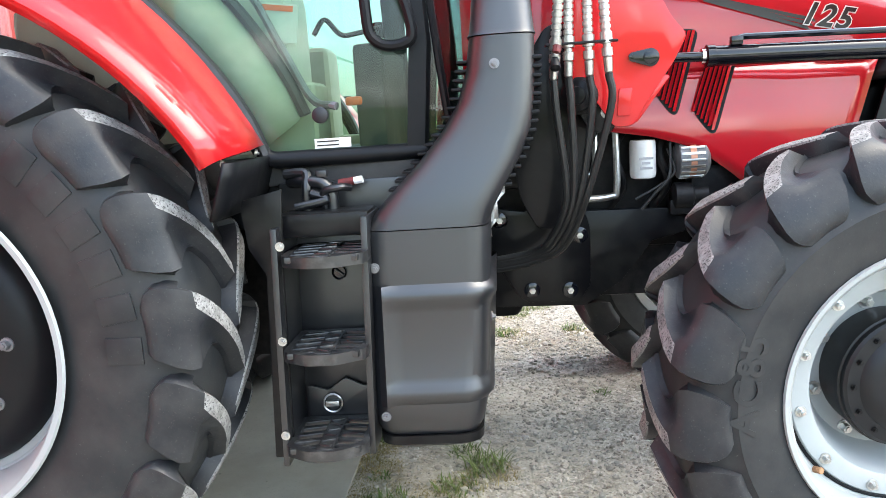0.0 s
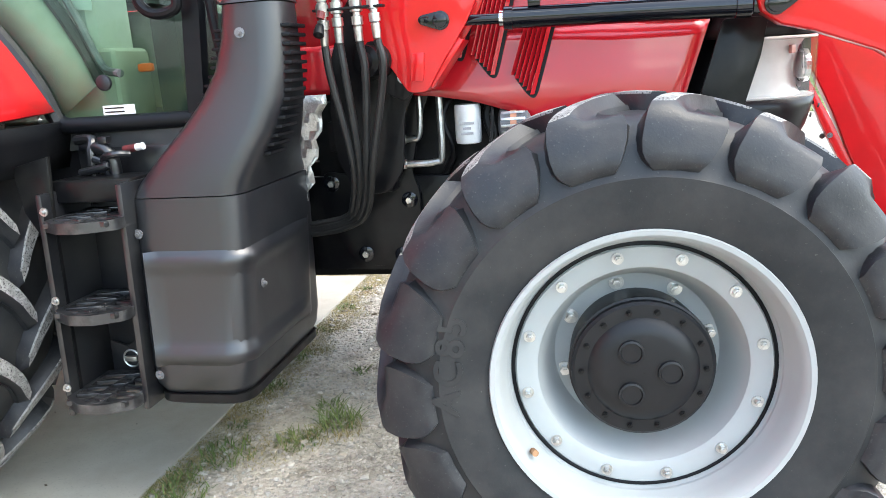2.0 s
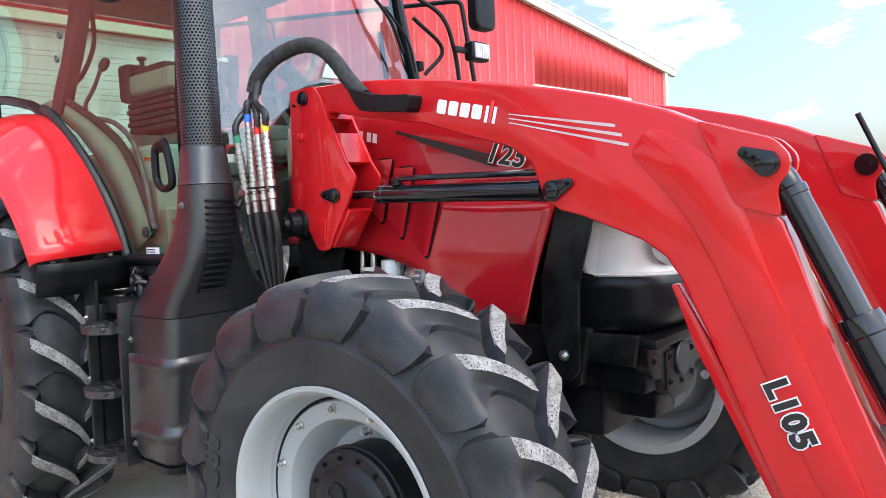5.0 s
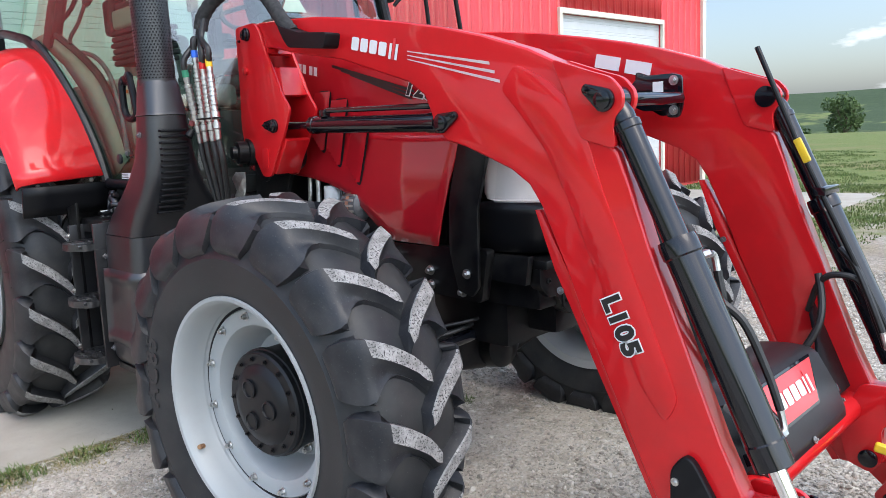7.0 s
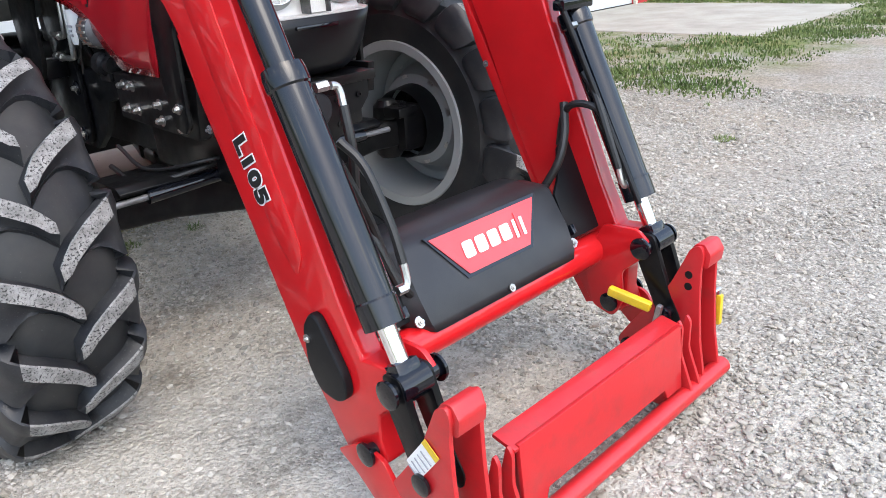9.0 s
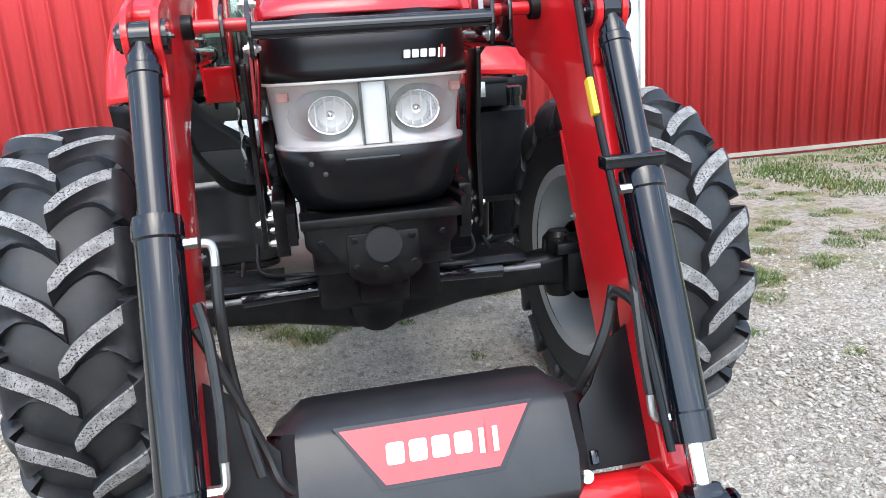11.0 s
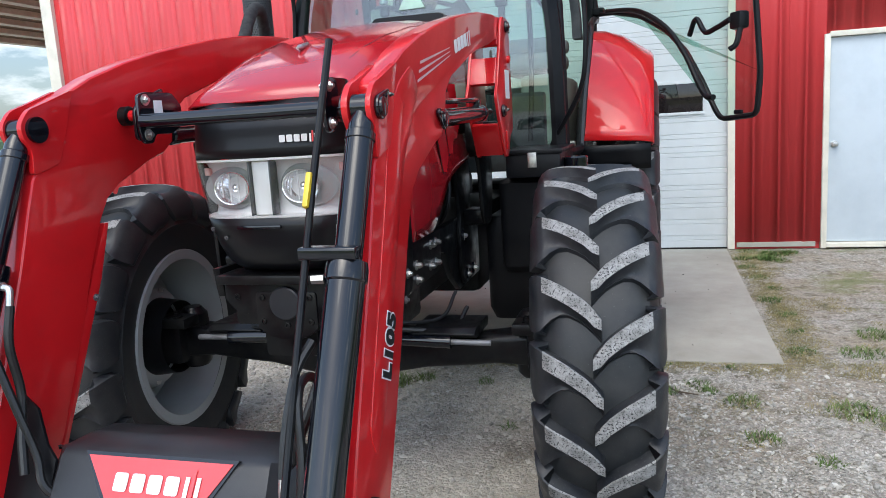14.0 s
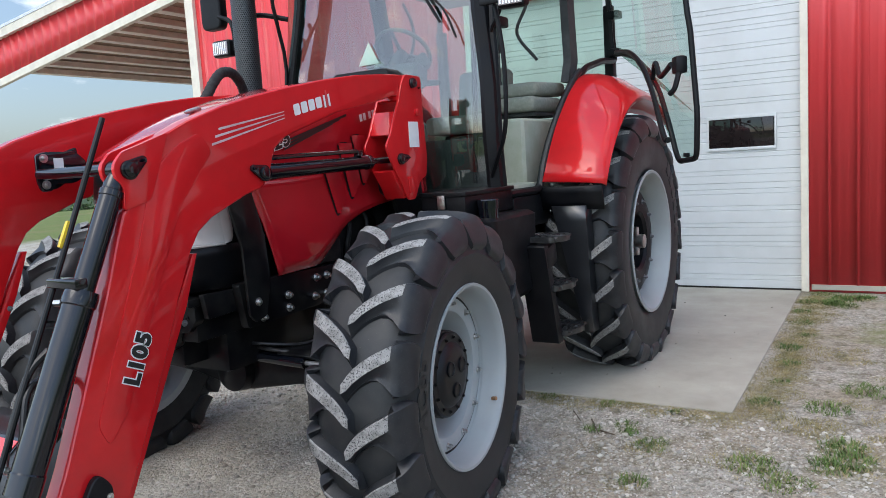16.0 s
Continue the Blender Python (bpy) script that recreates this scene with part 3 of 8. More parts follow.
b2 = B()
pts = []
k = math.floor(LEAN_Y / RIB)
while k * RIB < Y0:
    for dy, dx in ((0.0, 0.0), (0.014, 0.019), (0.036, 0.019), (0.050, 0.0)):
        if LEAN_Y <= k * RIB + dy <= Y0:
            pts.append((k * RIB + dy, dx))
    k += 1
lo = [b2.verts.new((WX + dx, v, bay_edge(v))) for v, dx in pts]
hi = [b2.verts.new((WX + dx, v, eave(v))) for v, dx in pts]
for i in range(len(pts) - 1):
    b2.faces.new((lo[i], lo[i + 1], hi[i + 1], hi[i]))
solid(part("gable_sheet", b2, SIDING, wall_front, sharp=20), 0.004, 0.0)


def beam(bm_, p, q, w, h):
    """A rectangular bar from p to q, w across and h high."""
    p, q = Vector(p), Vector(q)
    d = (q - p).normalized()
    s = d.cross(Vector((0, 0, 1)))
    s = s.normalized() if s.length > 1e-3 else Vector((0, 1, 0))
    u = s.cross(d).normalized()
    ra = [bm_.verts.new(p + s * a + u * b_) for a, b_ in ((-w / 2, -h / 2), (w / 2, -h / 2), (w / 2, h / 2), (-w / 2, h / 2))]
    rb = [bm_.verts.new(q + s * a + u * b_) for a, b_ in ((-w / 2, -h / 2), (w / 2, -h / 2), (w / 2, h / 2), (-w / 2, h / 2))]
    bridge(bm_, ra, rb)
    bm_.faces.new(ra[::-1])
    bm_.faces.new(rb)
    return bm_


def trim(name, p, q, w=0.12, h=0.10, material=None):
    label = "concrete footing strip under the siding" if material else "cream painted steel trim on the barn"
    return tagged(part(name, beam(B(), p, q, w, h), material or TRIM_BEIGE), label, "trim", kind="structure")


TX = WX + 0.02
trim("trim_corner", (TX, Y0 - 0.02, 0.0), (TX, Y0 - 0.02, eave(Y0) - 0.1), 0.17, 0.09)
trim("trim_corner_far", (TX, Y1 + 0.0, 0.0), (TX, Y1 + 0.0, eave(Y1)), 0.15, 0.09)
trim("trim_rake", (TX + 0.02, Y1 + 0.45, eave(Y1 + 0.45) + 0.03), (TX + 0.02, PEAK_Y, PEAK_Z + 0.03), 0.10, 0.17)
trim("trim_rake_bay", (TX + 0.02, LEAN_Y - 0.3, eave(LEAN_Y - 0.3) + 0.03), (TX + 0.02, PEAK_Y, PEAK_Z + 0.03), 0.10, 0.17)
trim("trim_bay", (TX + 0.01, LEAN_Y, bay_edge(LEAN_Y)), (TX + 0.01, Y0, bay_edge(Y0)), 0.09, 0.13)
trim("trim_base", (WX + 0.012, Y0, 0.055), (WX + 0.012, -1.75, 0.055), 0.03, 0.05, CONCRETE)
trim("trim_base", (WX + 0.012, 2.12, 0.055), (WX + 0.012, 2.9, 0.055), 0.03, 0.05, CONCRETE)
trim("trim_base", (WX + 0.012, 4.04, 0.055), (WX + 0.012, 8.5, 0.055), 0.03, 0.05, CONCRETE)
for o in (openings[0], openings[2]):
    trim("trim_jamb", (TX, o[0] - 0.045, 0.012), (TX, o[0] - 0.045, o[3] + 0.09), 0.09, 0.07)
    trim("trim_jamb", (TX, o[1] + 0.022, 0.012), (TX, o[1] + 0.022, o[3] + 0.09), 0.07, 0.055)
    trim("trim_head", (TX, o[0], o[3] + 0.045), (TX, o[1], o[3] + 0.045), 0.07, 0.09)

b2 = B()
for ya, yb in ((LEAN_Y - 0.3, PEAK_Y), (PEAK_Y, Y1 + 0.45)):
    za, zb = eave(ya) + 0.10, eave(yb) + 0.10
    v = [b2.verts.new((x, yy, zz + t)) for x in (WX + 0.10, WX - 24.0) for yy, zz in ((ya, za), (yb, zb)) for t in (0.0, 0.05)]
    for q in ((0, 2, 3, 1), (4, 5, 7, 6), (0, 4, 6, 2), (1, 3, 7, 5), (0, 1, 5, 4), (2, 6, 7, 3)):
        b2.faces.new([v[i] for i in q])
tagged(part("barn_roof", b2, ROOF_STEEL), "galvanised steel barn roof of low pitch", "roof", kind="structure")
for nm, p, q in (("wall_side", (WX - 0.1, Y1 - 0.06, 0), (WX - 24, Y1, eave(Y1))), ("wall_bay", (WX - 0.1, Y0, 0), (WX - 24, Y0 + 0.06, eave(Y0))),
                 ("wall_back", (WX - 23.9, Y0, 0), (WX - 24, Y1, eave(Y1)))):
    b2 = B()
    c = [(a + d) / 2 for a, d in zip(p, q)]
    box(b2, c, [abs(a - d) for a, d in zip(p, q)], bev=0)
    tagged(part(nm, b2, SIDING), "red steel barn wall", "wall", kind="structure")

# open bay: bounced light coloured into purlins, shade into boards; posts and lattice truss
b2 = B()
v = [b2.verts.new(p) for p in ((WX + 0.0, Y0, eave(Y0) - 0.02), (WX + 0.0, LEAN_Y, eave(LEAN_Y) - 0.02), (WX - 20, LEAN_Y, eave(LEAN_Y) - 0.02), (WX - 20, Y0, eave(Y0) - 0.02))]
b2.faces.new(v)
lining = solid(tagged(part("ceiling_bay", b2, DECK_SHADED), "deck boards under the open bay's roof, shade painted in as brown", "ceiling", kind="structure"), 0.01)
bay = thing("purlin_roof_frame", (WX, -10.0, 3.6), "sawn timber purlins under the open bay's roof, painted pale for bounced light", "roof frame")
for i in range(11):
    yy = Y0 - 0.35 - i * 0.66
    part("purlin", beam(B(), (WX - 0.05, yy, eave(yy) - 0.10), (WX - 19.9, yy, eave(yy) - 0.10), 0.24, 0.11), WOOD_PALE, bay)
post_bay = thing("lattice_truss", (WX - 4.2, -7.6, 0.0), "dark steel post with a lattice truss carrying the bay roof", "truss")
part("post", beam(B(), (WX - 4.2, -9.0, 0.0), (WX - 4.2, -9.0, eave(-9.0) - 0.30), 0.20, 0.20), BLACK_STEEL, post_bay)
for z in (0.0, -0.55):
    part("chord", beam(B(), (WX - 4.2, -9.0, eave(-9.0) - 0.36 + z), (WX - 4.2, Y0 - 0.05, eave(Y0) - 0.36 + z), 0.06, 0.06), BLACK_STEEL, post_bay)
for i in range(8):
    ya, yb = -9.0 + i * 0.315, -9.0 + (i + 1) * 0.315
    za, zb = eave(ya) - (0.36 if i % 2 else 0.91), eave(yb) - (0.91 if i % 2 else 0.36)
    part("web", beam(B(), (WX - 4.2, ya, za), (WX - 4.2, yb, zb), 0.035, 0.035), BLACK_STEEL, post_bay)


# ---- doors of the barn ----
def overhead_door(name, ya, yb, top, window, label):
    t = thing(name, (WX - 0.06, (ya + yb) / 2, 0.012), label, "garage door", "overhead doors of the barn")
    n, x = 6, WX - 0.055
    hgt = (top - 0.02) / n
    for i in range(n):
        z0 = 0.02 + i * hgt
        # one section: flat face with grooves and a step at its joint
        prof = [(0.0, -0.007), (0.006, 0.0)]
        for g in (0.075, 0.125, 0.255, 0.305, 0.435, 0.485):
            prof += [(g, 0.0), (g + 0.004, -0.0055), (g + 0.013, -0.0055), (g + 0.017, 0.0)]
        prof += [(hgt - 0.010, 0.0), (hgt - 0.002, -0.012)]
        b3 = B()
        a = [b3.verts.new((x + d, ya, z0 + h)) for h, d in prof]
        c = [b3.verts.new((x + d, yb, z0 + h)) for h, d in prof]
        for j in range(len(prof) - 1):
            b3.faces.new((a[j], a[j + 1], c[j + 1], c[j]))
        sec = solid(part("door_panel", b3, DOOR_WHITE, t, sharp=4), 0.012, 0.0)
        for f in sec.data.polygons:
            f.use_smooth = False
        if window and i == 2:
            wy0, wy1, wz0, wz1 = 1.13, 1.78, 1.50, 1.83
            b4 = B()
            for p, s in (((x + 0.010, (wy0 + wy1) / 2, wz0), (0.024, wy1 - wy0 + 0.034, 0.034)), ((x + 0.010, (wy0 + wy1) / 2, wz1), (0.024, wy1 - wy0 + 0.034, 0.034)),
                         ((x + 0.010, wy0, (wz0 + wz1) / 2), (0.022, 0.034, wz1 - wz0)), ((x + 0.010, wy1, (wz0 + wz1) / 2), (0.022, 0.034, wz1 - wz0))):
                box(b4, p, s, bev=0.006)
            wf = part("window_frame", b4, DOOR_WHITE, sec, "white plastic window frame")
            part("pane", box(B(), (x + 0.018, (wy0 + wy1) / 2, (wz0 + wz1) / 2), (0.006, wy1 - wy0, wz1 - wz0), bev=0.002), DARK_PANE, sec, "dark reflecting window pane")
    part("bottom_seal", box(B(), (x - 0.012, (ya + yb) / 2, 0.016), (0.03, yb - ya, 0.02), bev=0.004), HOSE, t)
    return t


DARK_PANE = mat("dark_window_pane", (0.012, 0.009, 0.009), 0.04, spec=0.4)
overhead_door("overhead_door", openings[0][0], openings[0][1], 3.38, True, "closed white ribbed overhead door with one dark window")
overhead_door("overhead_door", openings[2][0], openings[2][1], 3.38, False, "closed white ribbed overhead door")

door_1 = tagged(part("door_1", box(B(), (WX - 0.02, 3.465, 1.125), (0.045, 0.93, 2.10), bev=0.004), DOOR_GREY), "closed pale grey steel walk door in a cream frame", "door", kind="structure")
b2 = B()
for p, s in (((WX, 2.975, 1.11), (0.10, 0.055, 2.20)), ((WX, 3.955, 1.11), (0.10, 0.055, 2.20)), ((WX, 3.465, 2.205), (0.098, 0.93, 0.055)), ((WX, 3.465, 0.045), (0.12, 0.93, 0.05))):
    box(b2, p, s, bev=0.005)
part("door_frame", b2, TRIM_BEIGE, door_1, "cream steel door frame")
b2 = B()
turned(b2, (WX + 0.0, 3.06, 1.10), (1, 0, 0), [(0, 0.034), (0.010, 0.034), (0.012, 0.014), (0.040, 0.013), (0.045, 0.026), (0.065, 0.030), (0.078, 0.022), (0.082, 0.004)], 18)
part("knob", b2, STEEL, door_1, "round satin steel knob")
for z in (0.35, 1.15, 1.95):
    part("hinge", cyl(B(), (WX + 0.012, 3.925, z - 0.05), (WX + 0.012, 3.925, z + 0.05), 0.009, n=10), STEEL, door_1)


# ---- tractor ----
tractor = thing("tractor", (1.2, 0.0, 0.0), "red farm tractor with black fittings, one cab door standing open", "tractor")
lin = lambda a, c, n: [a + (c - a) * i / n for i in range(n + 1)]
FX, FZ, RX, RZ = 2.60, 0.637, -0.20, 0.885       # front and rear axle


def tyre_mesh(cx, cy, cz, side, R, w, rb, nlug, lug_h, lead, halfw, base, phase=0.0):
    """A farm tyre: a turned carcass and two staggered rows of bars that run from the middle over the shoulder."""
    b = B()
    Rt = R - lug_h
    half = [(0.0, Rt), (0.20 * w, Rt - 0.002), (0.30 * w, Rt - 0.008), (0.39 * w, Rt - 0.030), (0.445 * w, Rt - 0.066), (0.478 * w, Rt - 0.105), (0.496 * w, Rt - 0.140), (0.502 * w, (Rt + rb) / 2), (0.485 * w, rb + 0.075),
            (0.455 * w, rb + 0.030), (0.44 * w, rb + 0.012), (0.425 * w, rb - 0.004)]
    prof = [(-v, r) for v, r in half[::-1]] + half[1:]
    n = 96
    rings = []
    for v, r in prof:
        rings.append([b.verts.new((cx + r * math.cos(2 * math.pi * i / n), cy + side * v, cz + r * math.sin(2 * math.pi * i / n))) for i in range(n)])
    for a, c in zip(rings, rings[1:]):
        bridge(b, a, c)
    floor = 0.014 if cx < 1.0 else 0.002
    for v in b.verts:
        if v.co.z < floor:
            v.co.y = cy + (v.co.y - cy) * (1 + 0.6 * (floor - v.co.z))
            v.co.z = floor + (v.co.z - floor) * 0.02
    return b


def tread_bars(wheel, cx, cy, cz, side, R, w, rb, nlug, lug_h, lead, halfw, base, phase=0.0):
    """Two staggered rows of bars that run from the middle over the shoulder; alike bars share one mesh.
    Each station: (v / w, drop from R, share of lead, share of the flare, depth of the scoop, depth of the foot, normal)."""
    Rt, pitch = R - lug_h, 2 * math.pi * R / nlug
    cv, cr = [0.0, 0.20 * w, 0.30 * w, 0.39 * w, 0.445 * w, 0.478 * w, 0.496 * w, 0.52 * w], [Rt, Rt - 0.002, Rt - 0.008, Rt - 0.030, Rt - 0.066, Rt - 0.105, Rt - 0.140, Rt - 0.18]
    st = [(-0.035, 0.0, -0.20, 0.0, 0.8, 0.0, (0, 1)), (0.02, 0.0, 0.02, 0.02, 0.8, 0.0, (0, 1)), (0.08, 0.0, 0.22, 0.03, 0.8, 0.0, (0, 1)), (0.14, 0.0, 0.36, 0.04, 0.8, 0.0, (0, 1)), (0.21, 0.001, 0.51, 0.08, 0.8, 0.0, (0.02, 1)),
          (0.28, 0.003, 0.64, 0.20, 0.80, 0.0, (0.06, 1)), (0.35, 0.007, 0.76, 0.42, 0.76, 0.0, (0.14, 0.99)), (0.41, 0.014, 0.86, 0.66, 0.66, 0.0, (0.32, 0.95)), (0.455, 0.028, 0.94, 0.86, 0.62, 0.075, (0.62, 0.78)),
          (0.497, 0.056, 1.02, 0.97, 0.50, 0.062, (0.95, 0.30)), (0.520, 0.096, 1.09, 0.99, 0.30, 0.056, (1, 0.05)), (0.527, 0.126, 1.10, 0.91, 0.16, 0.046, (1, 0.0)), (0.530, 0.146, 1.04, 0.77, 0.02, 0.040, (1, 0.0)), (0.519, 0.160, 0.95, 0.60, 0.0, 0.034, (1, 0.0)), (0.488, 0.174, 0.86, 0.46, 0.0, 0.018, (1, -0.3))]
    flare_most, hc = pitch * 0.865 - 2.6 * halfw, halfw * 1.22
    floor = 0.014 if cx < 1.0 else 0.002
    for row in (-1, 1):
        shared = None
        for k in range(nlug):
            th0 = 2 * math.pi * (k + (0.5 if row > 0 else 0.0)) / nlug + phase
            low = math.sin(th0 + lead * 0.5 / R) < -0.80
            if low or shared is None:
                b = B()
                rows = []
                for i, (vw, drop, f, fl, scoop, footd, nn) in enumerate(st):
                    v, r, c, fl = vw * w, R - drop, f * lead, fl * flare_most + base
                    nl = math.hypot(*nn)
                    nv, nr = nn[0] / nl, nn[1] / nl
                    h = lug_h if i < 8 else 0.030
                    ground_ = float(np.interp(abs(v), cv, cr)) - 0.006
                    strip = hc * (0.62 if i == 0 else 1.0 if i < 8 else (0.85, 0.7, 0.5, 0.42, 0.36, 0.3, 0.3)[i - 8])
                    line = []
                    for s, d in ((c + hc + base, None), (c + hc, 0.006), (c + hc * 0.86, 0.0), (c + hc * 0.86 - strip * 1.7, 0.0), (c - hc - 0.26 * fl, scoop * h * 0.80 + 0.001), (c - hc - 0.70 * fl, scoop * h), (c - hc - fl * 0.96, scoop * h * 0.85 + 0.001), (c - hc - fl - 0.008, None)):
                        if d is None:
                            q = (v, ground_) if i < 8 else (v - nv * footd, r - nr * footd)
                        else:
                            q = (v - nv * d, r - nr * d)
                        th = (th0 if low else 0.0) + s / R
                        co = Vector((q[1] * math.cos(th), side * row * q[0], q[1] * math.sin(th)))
                        if low and co.z + cz < floor:
                            co.z = floor - cz + (co.z + cz - floor) * 0.02
                        line.append(b.verts.new(co))
                    rows.append(line)
                m_ = len(rows[0])
                for i in range(len(rows) - 1):
                    for j in range(m_ - 1):
                        f = b.faces.new((rows[i][j], rows[i][j + 1], rows[i + 1][j + 1], rows[i + 1][j]))
                        f.material_index = 1 if (j in (1, 2) and i < (7 if R < 0.8 else 8)) else 0
                b.faces.new(rows[0])
                b.faces.new(rows[-1][::-1])
                ob = part("tread_bar", b, [LUG_SIDE, LUG_TOP], wheel, "", 46)
                if not low:
                    shared = ob.data
            else:
                ob = new("tread_bar", shared)
                ob.parent = wheel
            ob.location = (cx, cy, cz)
            if not low:
                ob.rotation_euler = (0, -th0, 0)


def front_wheel(side):
    cy = side * (1.037 if side < 0 else 1.055)
    o = lambda v: cy + side * v
    e = lambda v: cy + side * (v - 0.038)           # disc and hub sit deep in the rim
    d = (0, side, 0)
    rim = B()
    turned(rim, (FX, o(0), FZ), d, [(-0.195, 0.365), (-0.20, 0.407), (-0.19, 0.412), (-0.18, 0.387), (-0.10, 0.357), (0.09, 0.357), (0.145, 0.373), (0.175, 0.383),
                                    (0.180, 0.393), (0.190, 0.405), (0.198, 0.402), (0.196, 0.390), (0.185, 0.379), (0.165, 0.374), (0.13, 0.362), (0.085, 0.357), (0.075, 0.349), (0.062, 0.30)], 72, cap=False)
    wheel = part("wheel", rim, SILVER, tractor, "silver painted front wheel with black hub")
    spec_ = (FX, cy, FZ, side, 0.721, 0.425, 0.390, 18, 0.046, 0.142, 0.0255, 0.010, 0.125 if side < 0 else 0.045)
    part("tyre", tyre_mesh(*spec_), RUBBER, wheel, "black farm tyre with gravel-dusted bars", 40)
    tread_bars(wheel, *spec_)
    disc = B()
    turned(disc, (FX, e(0), FZ), d, [(0.100, 0.30), (0.100, 0.338), (0.112, 0.340), (0.122, 0.334), (0.122, 0.292), (0.114, 0.278), (0.070, 0.258), (0.020, 0.243), (-0.008, 0.228), (-0.016, 0.208),
                                     (-0.016, 0.165)], 72, cap=False)
    part("wheel_disc", disc, SILVER, wheel, "silver dished wheel disc")
    part("rim_gap", turned(B(), (FX, e(0), FZ), d, [(0.1165, 0.3385), (0.1185, 0.3415), (0.1165, 0.3485)], 72, cap=False), BLACK, wheel, "dark gap between rim and disc")
    for i in range(12):
        a = 2 * math.pi * i / 12 + 0.20
        part("rim_bolt", hexbolt(B(), (FX + 0.312 * math.cos(a), e(0.122), FZ + 0.312 * math.sin(a)), d, 0.0105, 0.018), STEEL, wheel)
    for i in range(8):
        a = 2 * math.pi * i / 8 + 0.25
        part("wheel_nut", hexbolt(B(), (FX + 0.208 * math.cos(a), e(-0.015), FZ + 0.208 * math.sin(a)), d, 0.014, 0.024), STEEL, wheel)
    hub = B()
    turned(hub, (FX, e(0.035), FZ), d, [(-0.16, 0.17), (-0.03, 0.186), (0.045, 0.186), (0.052, 0.194), (0.068, 0.194), (0.070, 0.188), (0.088, 0.188), (0.095, 0.180), (0.096, 0.146), (0.112, 0.130), (0.118, 0.10), (0.119, 0.001)], 48, cap=False)
    for i in range(3):
        a = 2 * math.pi * i / 3 + (0.0 if side < 0 else 0.6)
        part("hub_boss", turned(B(), (FX + 0.068 * math.cos(a), e(0.147), FZ + 0.068 * math.sin(a)), d, [(0, 0.034), (0.014, 0.034), (0.016, 0.028), (0.011, 0.026), (0.011, 0.001)], 20, cap=False), HUB_BLACK, wheel)
    part("hub", hub, HUB_BLACK, wheel, "black painted planetary hub")
    for i in range(14):
        a = 2 * math.pi * i / 14
        part("hub_bolt", hexbolt(B(), (FX + 0.163 * math.cos(a), e(0.130), FZ + 0.163 * math.sin(a)), d, 0.009, 0.006, False), BLACK_STEEL, wheel)
    v = B()
    cyl(v, (FX - 0.30, o(0.155), FZ - 0.20), (FX - 0.292, o(0.178), FZ - 0.195), 0.009, n=10)
    part("valve", v, RUST, wheel, "rusty tyre valve")
    # raised sidewall characters, and plain bars for the maker's mark
    a = math.radians(172) if side < 0 else math.radians(8)
    rr = 0.505
    ctr = Vector((FX + rr * math.cos(a), o(0.212), FZ + rr * math.sin(a)))
    up = Vector((math.cos(a), 0, math.sin(a)))
    lettering("sidewall_mark", "AC85", 0.105, axes(ctr, Vector((0, side, 0)).cross(up) * -1, up), RUBBER, wheel, "raised rubber sidewall characters", 0.0012, 0.0, 0.002)
    # the wheels stand turned a little to the left about their kingpins
    kp = Vector((FX, side * 0.79, FZ))
    wheel.matrix_basis = Matrix.Translation(kp) @ pose(0, 0, 0, 0, 0, 5.0) @ Matrix.Translation(-kp)
    return wheel


